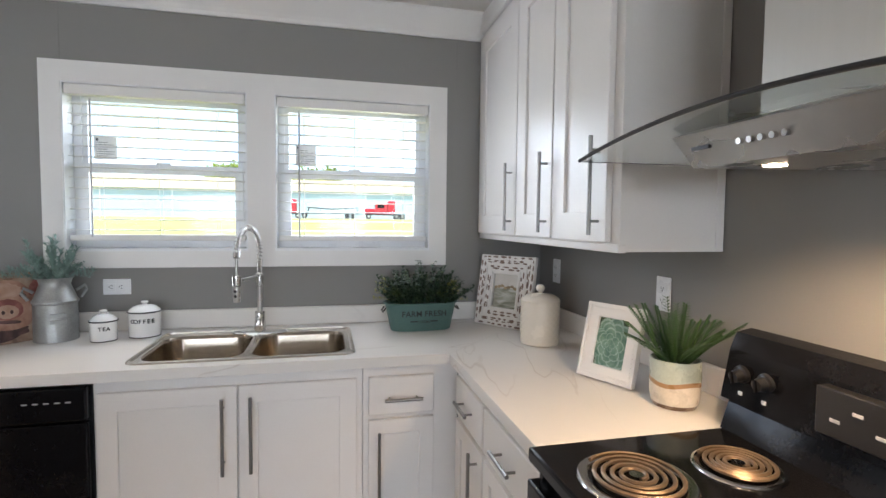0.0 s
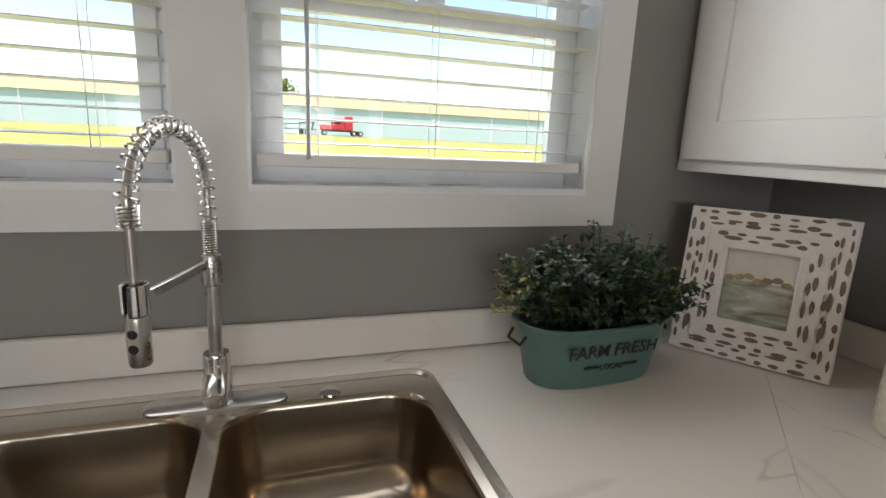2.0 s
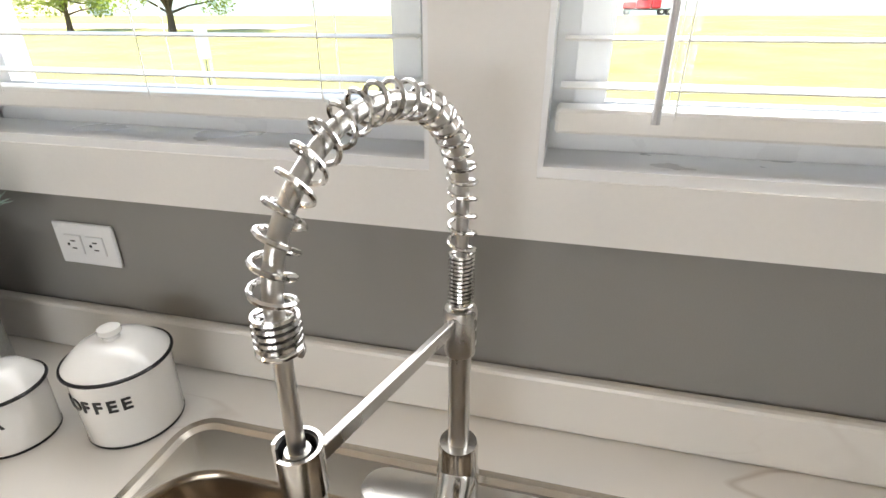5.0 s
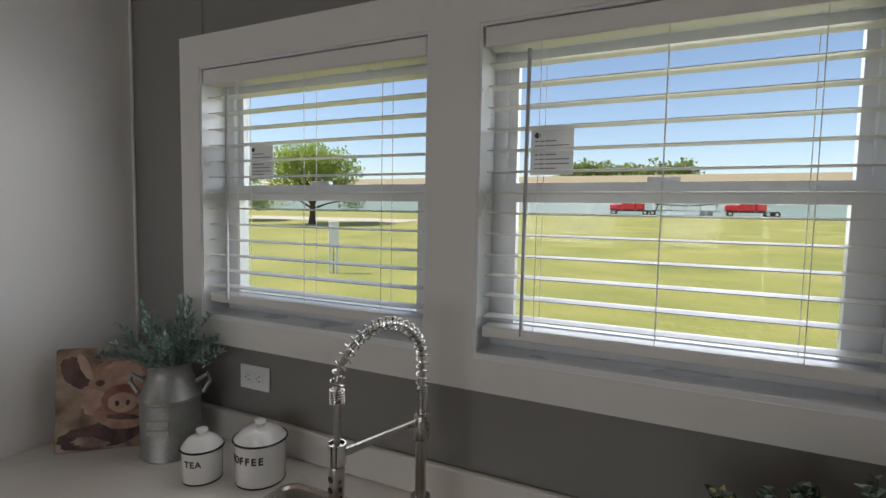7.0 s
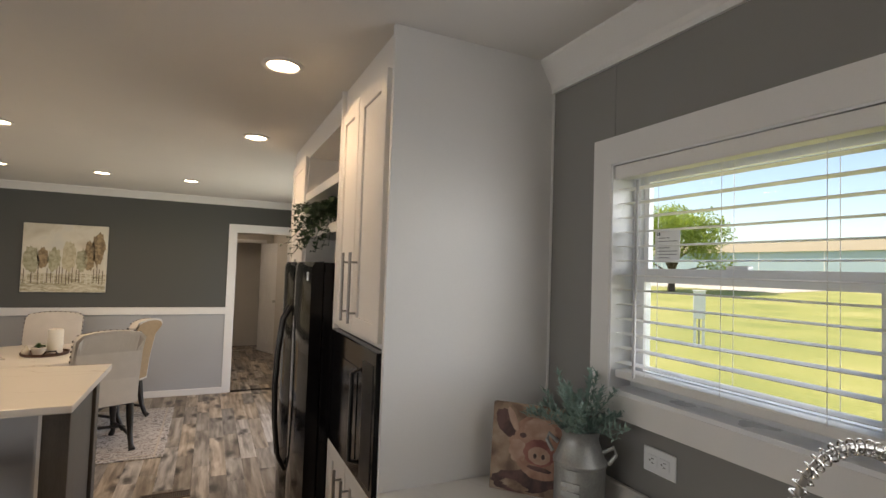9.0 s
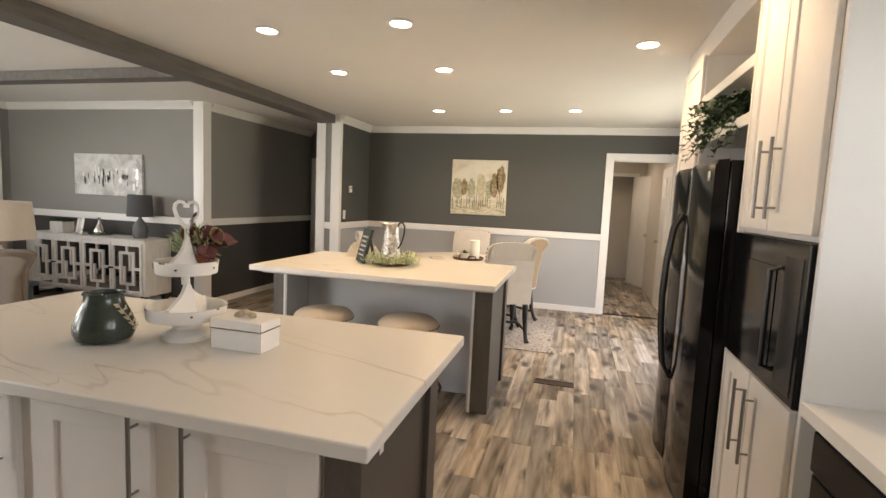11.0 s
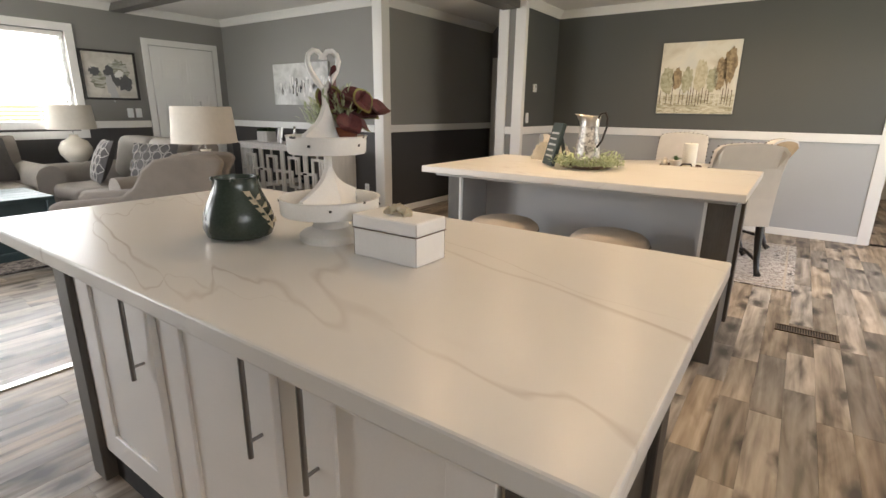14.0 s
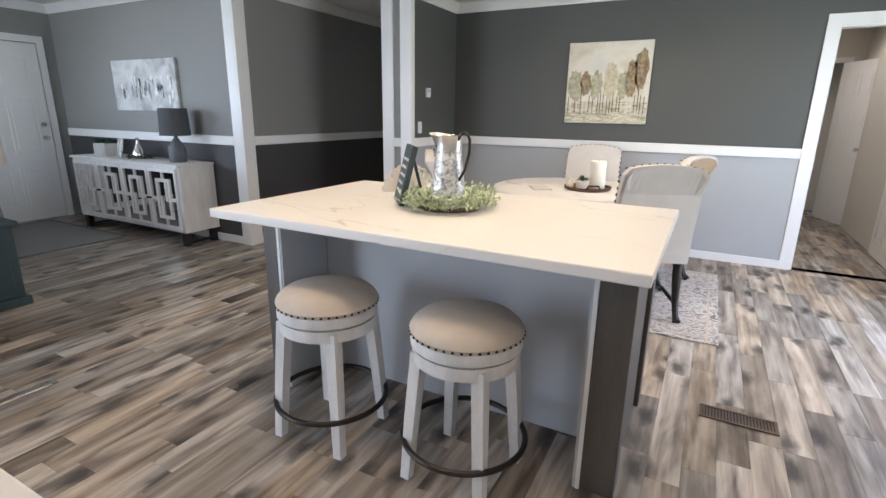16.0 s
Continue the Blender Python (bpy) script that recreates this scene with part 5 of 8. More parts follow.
def blind(x0, x1, z0, z1, y, n, tilt, label, wand=True, sign=1):
    bl = thing("window_blind", label, "blind", (0, y, 0))
    part("headrail", box(B(), x0 + 0.004, x1 - 0.004, -0.022, 0.022, z1 - 0.040, z1 - 0.002, 0.002), M_SLAT, bl)
    part("valance", box(B(), x0 + 0.002, x1 - 0.002, -0.034 * sign, -0.026 * sign, z1 - 0.044, z1 - 0.002, 0.002), M_SLAT, bl)
    bm = B()
    w, sag = 0.024, 0.0022
    loft(bm, [[(x, -w, 0), (x, 0, sag), (x, w, 0), (x, w, -0.002), (x, 0, sag - 0.002), (x, -w, -0.002)] for x in (x0 + 0.008, x1 - 0.008)])
    top, bot = z1 - 0.075, z0 + 0.05
    first = None
    for k in range(n):
        m = pose(0, 0, top + (bot - top) * k / (n - 1), tilt, 0, 0)
        if first is None:
            first = part("slat", bm, M_SLAT, bl)
            first.matrix_basis = m
        else:
            o = new("slat", first.data); o.parent = bl; o.matrix_basis = m
    part("bottom_rail", box(B(), x0 + 0.006, x1 - 0.006, -0.024, 0.024, z0 + 0.003, z0 + 0.028, 0.003), M_SLAT, bl)
    for f in (0.17, 0.5, 0.83):
        u = x0 + (x1 - x0) * f
        bm = B()
        for v in (-0.024, 0.024):
            cyl(bm, (u, v, z0 + 0.02), (u, v, z1 - 0.04), 0.0009, n=5)
        part("ladder_cord", bm, M_SLAT, bl)
    if wand:
        u = x0 + 0.10
        part("tilt_wand", cyl(B(), (u, -0.044 * sign, z0 + 0.02), (u, -0.040 * sign, z1 - 0.06), 0.0042, n=8), M_PANEL, bl, "slim grey tilt wand", smooth=True)
    return bl


def sticker(x0, x1, z0, z1, y):
    sk = thing("window_sticker", "white product label stuck on the window pane", "sticker", (0, y, 0))
    part("paper", box(B(), x0, x1, -0.001, 0.0, z0, z1), M_TRIM, sk)
    w, h = x1 - x0, z1 - z0
    part("print", cyl(B(), (x0 + 0.15 * w, -0.0016, z1 - 0.13 * h), (x0 + 0.15 * w, -0.001, z1 - 0.13 * h), 0.07 * w, n=14), M_INK, sk)
    for k in range(7):
        part("print", box(B(), x0 + 0.1 * w, x0 + (0.9 if k % 3 else 0.6) * w, -0.0014, -0.001, z1 - (0.27 + 0.1 * k) * h, z1 - (0.245 + 0.1 * k) * h), M_WALL, sk)


for k, o in enumerate((OPEN_A, OPEN_B)):
    window("window_%d" % (k + 1), *o, 0.072)
    trim("window_reveal", (o[0], o[0] + 0.006, -0.017, 0.07, o[2], o[3]), (o[1] - 0.006, o[1], -0.017, 0.07, o[2], o[3]), (o[0] + 0.006, o[1] - 0.006, -0.017, 0.07, o[2], o[2] + 0.012), (o[0] + 0.006, o[1] - 0.006, -0.017, 0.07, o[3] - 0.006, o[3]), mat=M_VINYL, bev=0)
    blind(o[0] + 0.008, o[1] - 0.008, o[2] + 0.042, o[3] - 0.006, 0.020, 13, 1, "white two-inch blind with open slats")
sticker(-1.235, -1.14, 1.665, 1.765, 0.093)
sticker(-2.09, -2.0, 1.665, 1.765, 0.093)
# the narrower window is unseen and added for its light
for x0, x1, nm in ((-3.95, -1.95, "window_3"), (-1.3, -0.2, "window_4")):
    window(nm, x0, x1, 0.95, 2.05, YF - 0.12, 1.5)
    blind(x0 + 0.01, x1 - 0.01, 0.96, 2.04, YF - 0.045, 22, -12, "white blind with nearly open slats on the front window", sign=-1)

# ---- kitchen: things on the counter ----
def outlet(at, rz, wide):
    """A duplex outlet plate facing -y in its own frame; wide: laid on its side."""
    ou = thing("wall_outlet", "white duplex electrical outlet on the grey wall", "outlet", at, rz)
    a, b = (0.054, 0.034) if wide else (0.035, 0.057)
    pl = part("plate", box(B(), -a, a, -0.007, -0.001, -b, b, 0.002), M_VINYL, ou)
    for s in (-1, 1):
        u, v = (s * 0.02, 0) if wide else (0, s * 0.02)
        part("socket", box(B(), u - 0.0155, u + 0.0155, -0.0095, -0.007, v - 0.0155, v + 0.0155, 0.001), M_VINYL, pl)
        for w in (-0.006, 0.006):
            part("slot", box(B(), u + (0 if wide else w) - (0.004 if wide else 0.001), u + (0 if wide else w) + (0.004 if wide else 0.001), -0.0099, -0.0094, v + (w if wide else 0) - (0.001 if wide else 0.004), v + (w if wide else 0) + (0.001 if wide else 0.004)), M_INK, pl)
        part("slot", cyl(B(), (u - (0.009 if wide else 0), -0.0094, v - (0 if wide else 0.009)), (u - (0.009 if wide else 0), -0.0099, v - (0 if wide else 0.009)), 0.0024, n=10), M_INK, pl)


outlet((-1.977, 0, 1.107), 0, True)
outlet((0, -0.99, 1.172), -90, False)
outlet((-5.904, -5.82, 0.30), 90, False)
outlet((0, -0.205, 1.172), -90, False)


def canister(at, r, h, text, size, rz):
    cn = thing("canister", "white enamel canister with a black rim reading %s" % text.lower(), "canister", at, rz, group="enamel canisters")
    part("body", lathe(B(), [(0, 0.0), (r * 0.95, 0.0), (r * 0.98, 0.003), (r, h), (r * 0.9, h), (0, h - 0.001)], 40), M_ENAMEL, cn, smooth=True)
    part("base_line", lathe(B(), [(r * 0.985, 0.001), (r * 0.99, 0.003), (r * 0.985, 0.005)], 40), M_RIM, cn)
    ld = part("lid", lathe(B(), [(0, h + 0.0005), (r * 1.02, h + 0.0005), (r * 1.05, h + 0.004), (r * 0.93, h + 0.012), (r * 0.70, h + 0.024), (r * 0.40, h + 0.030), (0.010, h + 0.031), (0.009, h + 0.034), (0.014, h + 0.040), (0.013, h + 0.046), (0, h + 0.048)], 40), M_ENAMEL, cn, smooth=True)
    part("rim", tube(B(), [(r * 1.045 * math.cos(2 * math.pi * k / 48), r * 1.045 * math.sin(2 * math.pi * k / 48), h + 0.0035) for k in range(48)], 0.0026, 8, True), M_RIM, ld, "black enamel rim", smooth=True)
    n = len(text)
    step = size * 0.66
    for k, c in enumerate(text):
        a = (k - (n - 1) / 2) * step / r
        words("letter", c, size, pose(r * 1.004 * math.sin(a), -r * 1.004 * math.cos(a), h * 0.68, 90, 0, math.degrees(a)), M_INK, cn, bold=0.022)


canister((-1.831, -0.128, CT1), 0.060, 0.102, "COFFEE", 0.024, 8)
canister((-1.960, -0.190, CT1), 0.047, 0.078, "TEA", 0.021, 22)

# tin milk can with greenery
mc = thing("milk_can", "galvanised milk can filled with grey-green sprigs", "milk can", (-2.150, -0.135, CT1), 30)
part("body", lathe(B(), [(0, 0), (0.074, 0), (0.076, 0.004), (0.074, 0.012), (0.074, 0.148), (0.078, 0.152), (0.078, 0.160), (0.073, 0.166), (0.056, 0.212), (0.052, 0.225), (0.056, 0.243), (0.066, 0.252), (0.062, 0.252), (0.05, 0.24), (0.046, 0.222), (0, 0.20)], 36), M_ZINC, mc, smooth=True)
for s in (-1, 1):
    part("handle", tube(B(), [(s * 0.068, 0, 0.195), (s * 0.098, 0, 0.215), (s * 0.104, 0, 0.195), (s * 0.085, 0, 0.165)], 0.006, 8), M_ZINC, mc, smooth=True)
for z in (0.075, 0.10):
    part("stamped_letters", box(B(), -0.028, 0.028, -0.0765, -0.0715, z, z + 0.014, 0.001), M_ZINC, mc)
rnd = random.Random(2)
bm = B()
for k in range(34):
    a, t = rnd.uniform(0, 2 * math.pi), rnd.uniform(0.15, 1.15)
    L = rnd.uniform(0.12, 0.19)
    d = Vector((math.cos(a) * math.sin(t), math.sin(a) * math.sin(t), math.cos(t)))
    p0 = Vector((0, 0, 0.235)) + Vector((math.cos(a), math.sin(a), 0)) * rnd.uniform(0, 0.04)
    prev = p0
    for s in range(1, 9):
        q = p0 + d * L * s / 8 + Vector((0, 0, -0.05 * (s / 8) ** 2 * math.sin(t)))
        for _ in range(5):
            e = (d + Vector((rnd.uniform(-1, 1), rnd.uniform(-1, 1), rnd.uniform(-0.6, 1)))).normalized()
            leaf(bm, q, q + e * rnd.uniform(0.022, 0.036), 0.0075, 0.1)
        tube(bm, [prev, q], 0.0011, 4)
        prev = q
part("greenery", bm, M_LEAF_GREY, mc, "grey-green needle sprigs")

# pig picture: a canvas leaning in the corner
pg = thing("canvas_print", "canvas print of a pink pig face leaning on the white panel", "painting", (-2.295, -0.195, CT1), 43)
tilt = pose(0, 0, 0, -8, 0, 0)
M_PIGBG = blotch("print_cream_ground", ((0.35, (0.15, 0.09, 0.06)), (0.52, (0.31, 0.21, 0.145)), (0.7, (0.44, 0.34, 0.25))), 14, 0.6)
M_PIGPINK = blotch("print_pink", ((0.33, (0.22, 0.10, 0.07)), (0.5, (0.37, 0.20, 0.14)), (0.68, (0.48, 0.31, 0.23))), 16, 0.6)
M_PIGDARK = blotch("print_dark_brown", ((0.35, (0.045, 0.022, 0.02)), (0.6, (0.14, 0.07, 0.06))), 22, 0.6)
cv = part("canvas", box(B(), -0.145, 0.145, 0.0, 0.03, 0.0, 0.275, 0.003), M_PIGBG, pg)
cv.matrix_basis = tilt


def blob(name, parent, cx, cz, a, b, layer, mat, rot=0.0, lump=0.06, seed=1, y0=0.0):
    rb = random.Random(seed)
    c, s = math.cos(radians(rot)), math.sin(radians(rot))
    ring = []
    for k in range(28):
        t = 2 * math.pi * k / 28
        r = 1 + rb.uniform(-lump, lump)
        u, v = a * r * math.cos(t), b * r * math.sin(t)
        ring.append((cx + u * c - v * s, cz + u * s + v * c))
    bm = B()
    plate(bm, ring, [], 0.0007, lambda p, q, w: (p, y0 - 0.0006 - layer * 0.0008 - w, q))
    return part(name, bm, mat, parent)


M_PIGRED = blotch("print_red_pink", ((0.35, (0.20, 0.06, 0.05)), (0.65, (0.38, 0.16, 0.125))), 20, 0.6)
M_PIGPALE = blotch("print_pale_pink", ((0.35, (0.38, 0.22, 0.155)), (0.65, (0.53, 0.37, 0.28))), 20, 0.6)
blob("painted_body", cv, -0.03, 0.040, 0.110, 0.034, 0, M_PIGDARK, 6, 0.1, 3)
blob("painted_straw", cv, -0.06, 0.022, 0.045, 0.014, 1, M_PIGBG, -12, 0.2, 12)
blob("painted_head", cv, 0.015, 0.160, 0.098, 0.085, 1, M_PIGPINK, -12, 0.05, 4)
blob("painted_jowl", cv, 0.020, 0.095, 0.075, 0.042, 2, M_PIGPINK, 0, 0.07, 13)
blob("painted_ear", cv, -0.098, 0.212, 0.030, 0.046, 2, M_PIGDARK, 30, 0.08, 5)
blob("painted_ear_rim", cv, -0.075, 0.226, 0.012, 0.040, 3, M_PIGPALE, 24, 0.08, 14)
blob("painted_ear", cv, 0.112, 0.215, 0.022, 0.040, 2, M_PIGRED, -35, 0.08, 6)
blob("painted_brow", cv, 0.012, 0.205, 0.052, 0.030, 2, M_PIGPALE, -4, 0.08, 15)
blob("painted_cheek", cv, -0.055, 0.130, 0.030, 0.036, 2, M_PIGPALE, 20, 0.1, 11)
blob("painted_muzzle", cv, 0.014, 0.132, 0.050, 0.042, 3, M_PIGRED, -6, 0.05, 16)
blob("painted_snout", cv, 0.014, 0.124, 0.036, 0.027, 4, M_PIGPALE, -6, 0.04, 7)
for u in (0.001, 0.027):
    blob("painted_nostril", cv, u, 0.122, 0.0055, 0.008, 5, M_PIGDARK, 0, 0.05, 8)
for u, z in ((-0.040, 0.180), (0.064, 0.183)):
    blob("painted_eye", cv, u, z, 0.011, 0.008, 5, M_PIGDARK, 0, 0.05, 9)
blob("painted_mouth", cv, 0.016, 0.084, 0.040, 0.007, 5, M_PIGDARK, -6, 0.1, 10)

# teal tub with a shrub
M_SHRUB = blotch("shrub_leaf", ((0.40, (0.014, 0.036, 0.017)), (0.60, (0.034, 0.068, 0.028)), (0.74, (0.13, 0.16, 0.045))), 28, 0.5, 2, 0.3)
tu = thing("planter", "teal oval tin planter lettered farm fresh with a leafy shrub", "planter", (-0.672, -0.195, CT1), 3)
def oval(a, b, z, n=40):
    """A stadium outline."""
    pts = []
    for k in range(n):
        t = 2 * math.pi * k / n
        c, s = math.cos(t), math.sin(t)
        pts.append((a * math.copysign(abs(c) ** 0.62, c), b * math.copysign(abs(s) ** 0.8, s), z))
    return pts
part("tub", loft(B(), [oval(0.135, 0.060, 0.0), oval(0.138, 0.062, 0.004), oval(0.162, 0.078, 0.118), oval(0.168, 0.083, 0.122), oval(0.166, 0.081, 0.128), oval(0.156, 0.073, 0.122), oval(0.15, 0.068, 0.10)]), M_TEAL, tu, smooth=True)
part("rim", tube(B(), oval(0.168, 0.083, 0.125), 0.0035, 8, True), M_TEAL, tu, smooth=True)
for s in (-1, 1):
    part("handle", tube(B(), [(s * 0.165, -0.025, 0.105), (s * 0.176, -0.022, 0.088), (s * 0.176, 0.022, 0.088), (s * 0.165, 0.025, 0.105)], 0.0032, 6), M_IRON, tu, smooth=True)
slope = math.degrees(math.atan2(0.018, 0.12))
words("lettering", "FARM FRESH", 0.037, pose(0.0, -0.0755, 0.080, 90 + slope, 0, 0), M_INK, tu, bold=0.006)
words("lettering", "LOCAL", 0.017, pose(0.0, -0.0715, 0.045, 90 + slope, 0, 0), M_INK, tu, bold=0.006)
for s in (-1, 1):
    part("leaf_print", box(B(), s * 0.045 - 0.017, s * 0.045 + 0.017, -0.0725, -0.0685, 0.044, 0.049, 0.001), M_INK, tu)
part("soil", loft(B(), [oval(0.152, 0.070, 0.108), oval(0.152, 0.070, 0.11)]), M_TOE, tu)
rnd = random.Random(5)
bm = B()
for k in range(150):
    a, r = rnd.uniform(0, 2 * math.pi), rnd.random() ** 0.5
    p0 = Vector((0.13 * r * math.cos(a), 0.055 * r * math.sin(a), 0.11))
    hgt = 0.215 * (1 - 0.62 * r * r) * rnd.uniform(0.6, 1.1)
    tip = p0 + Vector((0.085 * r * math.cos(a) + rnd.uniform(-0.03, 0.03), 0.075 * r * math.sin(a) + rnd.uniform(-0.03, 0.03), hgt * 0.9))
    tube(bm, [p0, tip], 0.0009, 3)
    for s in range(17):
        q = p0.lerp(tip, 0.25 + 0.75 * s / 16)
        e = Vector((rnd.uniform(-1, 1), rnd.uniform(-1, 1), rnd.uniform(-0.3, 0.9))).normalized()
        leaf(bm, q, q + e * rnd.uniform(0.016, 0.026), 0.019, 0.15)
tagged(part("shrub", bm, M_SHRUB, tu, "dense dark green leaves"), kind="stuff")
bm = B()
for k in range(16):
    a = rnd.choice((0.0, math.pi)) + rnd.uniform(-0.7, 0.7)
    p0 = Vector((0.115 * math.cos(a), 0.05 * math.sin(a), 0.135 + rnd.uniform(0, 0.06)))
    d = Vector((math.cos(a), math.sin(a) * 0.8, rnd.uniform(-0.1, 0.8))).normalized()
    L = rnd.uniform(0.06, 0.10)
    tube(bm, [p0, p0 + d * L], 0.0010, 4)
    for s in range(9):
        q = p0 + d * L * (0.3 + 0.7 * s / 8)
        e = (d * 0.6 + Vector((rnd.uniform(-1, 1), rnd.uniform(-1, 1), rnd.uniform(-0.6, 0.8)))).normalized()
        leaf(bm, q, q + e * rnd.uniform(0.016, 0.024), 0.011, 0.15)
tagged(part("new_growth", bm, M_LEAF_YEL, tu, "yellow-green young shoots"), kind="stuff")

# distressed picture frame
def framed(name, label, at, rz, lean, w, h, rail, mat, thick=0.022):
    pf = thing(name, label, "picture frame", at, rz)
    fr_ = part("frame", plate(B(), rect(-w / 2, w / 2, 0, h), [rect(-w / 2 + rail, w / 2 - rail, rail, h - rail)], thick, lambda u, v, d: (u, -d, v)), mat, pf)
    fr_.matrix_basis = pose(0, 0, 0, -lean, 0, 0)
    bv_ = fr_.modifiers.new("edge", "BEVEL"); bv_.width, bv_.segments, bv_.limit_method = 0.003, 1, "ANGLE"
    st_ = part("stand", box(B(), -0.02, 0.02, 0.002, 0.006, 0.02, h * 0.75), M_BLACKP, fr_)
    return pf, fr_


M_DISTRESS = surf("whitewashed_chipped_wood", (0.70, 0.67, 0.63), 0.7, scale=18, vary=0.1, bump=0.08)
M_CHIP = surf("bare_brown_wood", (0.19, 0.13, 0.10), 0.8, scale=40, vary=0.3)
df, dfr = framed("picture_frame", "square chipped whitewashed wooden frame with a landscape print", (-0.288, -0.232, CT1), -56, 10, 0.31, 0.335, 0.088, M_DISTRESS)
rnd = random.Random(6)
for edge in range(4):
    for s in (0.010, 0.026, 0.034, 0.055, 0.066):
        half = 0.150 - s
        p = -half + rnd.uniform(0, 0.012)
        while p < half - 0.012:
            L, wd = rnd.uniform(0.014, 0.040), rnd.uniform(0.006, 0.0115)
            q, o = min(p + L, half), s + rnd.uniform(-0.002, 0.002)
            if edge < 2:
                z = o if edge == 0 else 0.335 - o
                b = (p, q, -0.0232, -0.0215, z - wd / 2, z + wd / 2)
            else:
                u = (-0.155 + o) if edge == 2 else (0.155 - o)
                b = (u - wd / 2, u + wd / 2, -0.0232, -0.0215, 0.1675 + p * 1.08, 0.1675 + q * 1.08)
            # a worn spot with tapered ends
            cu_, cv_, hu, hv_ = (b[0] + b[1]) / 2, (b[4] + b[5]) / 2, (b[1] - b[0]) / 2, (b[5] - b[4]) / 2
            spot = [(cu_ + hu * math.cos(t) * rnd.uniform(0.8, 1.05), cv_ + hv_ * math.sin(t) * rnd.uniform(0.8, 1.1)) for t in [2 * math.pi * (k + 0.5) / 9 for k in range(9)]]
            part("chip", plate(B(), spot, [], 0.0016, lambda u, v, w: (u, -0.0217 - w, v)), M_CHIP, dfr)
            p += L + rnd.uniform(0.004, 0.020)
for i, r_ in enumerate((0.040, 0.073)):
    part("moulding", plate(B(), rect(-0.155 + r_, 0.155 - r_, r_, 0.335 - r_), [rect(-0.155 + r_ + 0.006, 0.155 - r_ - 0.006, r_ + 0.006, 0.335 - r_ - 0.006)], 0.004, lambda u, v, d: (u, -0.022 - d, v)), M_DISTRESS, dfr)
M_FIELDPRINT = blotch("print_misty_field", ((0.35, (0.16, 0.16, 0.11)), (0.5, (0.34, 0.34, 0.28)), (0.65, (0.55, 0.54, 0.50))), 9, 0.5, 5, 0.8, stretch=(1, 1, 4))
M_SKYPRINT = blotch("print_pale_sky", ((0.35, (0.50, 0.47, 0.42)), (0.65, (0.66, 0.63, 0.58))), 9, 0.5)
part("print", box(B(), -0.068, 0.068, -0.010, -0.006, 0.087, 0.18), M_FIELDPRINT, dfr)
part("print", box(B(), -0.068, 0.068, -0.010, -0.006, 0.1802, 0.248), M_SKYPRINT, dfr)
for k in range(7):
    blob("painted_tree", dfr, -0.055 + k * 0.018, 0.183 + 0.004 * (k % 3), 0.010, 0.007, 0, M_PCROWN[0], 0, 0.2, 20 + k, y0=-0.010)

# cream jar
jr = thing("cookie_jar", "cream woven-texture ceramic jar with a knobbed lid", "jar", (-0.246, -0.556, CT1))
bm = B()
lo = []
for j in range(27):
    z = 0.004 + 0.168 * j / 26
    ring = []
    for k in range(64):
        t = 2 * math.pi * k / 64
        r = 0.077 + 0.0016 * (1 if (k // 2 + j // 2) % 2 else -0.4) * (0 if j in (0, 26) else 1)
        ring.append((r * math.cos(t), r * math.sin(t), z))
    lo.append(ring)
loft(bm, [[(0.07 * math.cos(2 * math.pi * k / 64), 0.07 * math.sin(2 * math.pi * k / 64), 0) for k in range(64)]] + lo)
part("body", bm, M_CERAM, jr, smooth=True)
part("lid", lathe(B(), [(0, 0.1725), (0.079, 0.1725), (0.080, 0.178), (0.074, 0.188), (0.055, 0.198), (0.025, 0.204), (0.008, 0.206), (0.008, 0.211), (0.016, 0.218), (0.018, 0.227), (0.013, 0.238), (0, 0.241)], 48), M_CERAM, jr, smooth=True)

# white frame with a succulent print
sf, sfr = framed("picture_frame", "white beaded frame with a green succulent print", (-0.243, -1.052, CT1), -66.6, 14, 0.215, 0.262, 0.048, M_TRIM)
sfr.matrix_basis = sfr.matrix_basis @ Matrix.Scale(0.905, 4)
part("moulding", plate(B(), rect(-0.1075, 0.1075, 0, 0.262), [rect(-0.098, 0.098, 0.0095, 0.2525)], 0.006, lambda u, v, d: (u, -0.0215 - d, v)), M_TRIM, sfr)
for k in range(60):
    e = k / 60 * 4
    i, f = int(e), e - int(e)
    u, v = ((-0.092 + 0.184 * f, 0.016), (0.092, 0.016 + 0.23 * f), (0.092 - 0.184 * f, 0.246), (-0.092, 0.246 - 0.23 * f))[i]
    if k == 0:
        bead = part("bead", lathe(B(), [(0, 0.003), (0.0028, 0.0015), (0.0035, 0)], 6), M_TRIM, sfr, at=pose(u, -0.0219, v, 90, 0, 0))
    else:
        o = new("bead", bead.data); o.parent = sfr; o.matrix_basis = pose(u, -0.0219, v, 90, 0, 0)
M_PRINTDARK = blotch("print_dark_green", ((0.35, (0.02, 0.045, 0.02)), (0.65, (0.08, 0.12, 0.05))), 20, 0.4)
M_SUCC = [blotch("print_succulent", ((0.35, a), (0.65, b)), 30, 0.4) for a, b in (((0.09, 0.19, 0.14), (0.18, 0.30, 0.23)), ((0.20, 0.33, 0.27), (0.36, 0.48, 0.41)))]
part("print", box(B(), -0.062, 0.062, -0.010, -0.006, 0.045, 0.217), M_PRINTDARK, sfr)
layer = 0
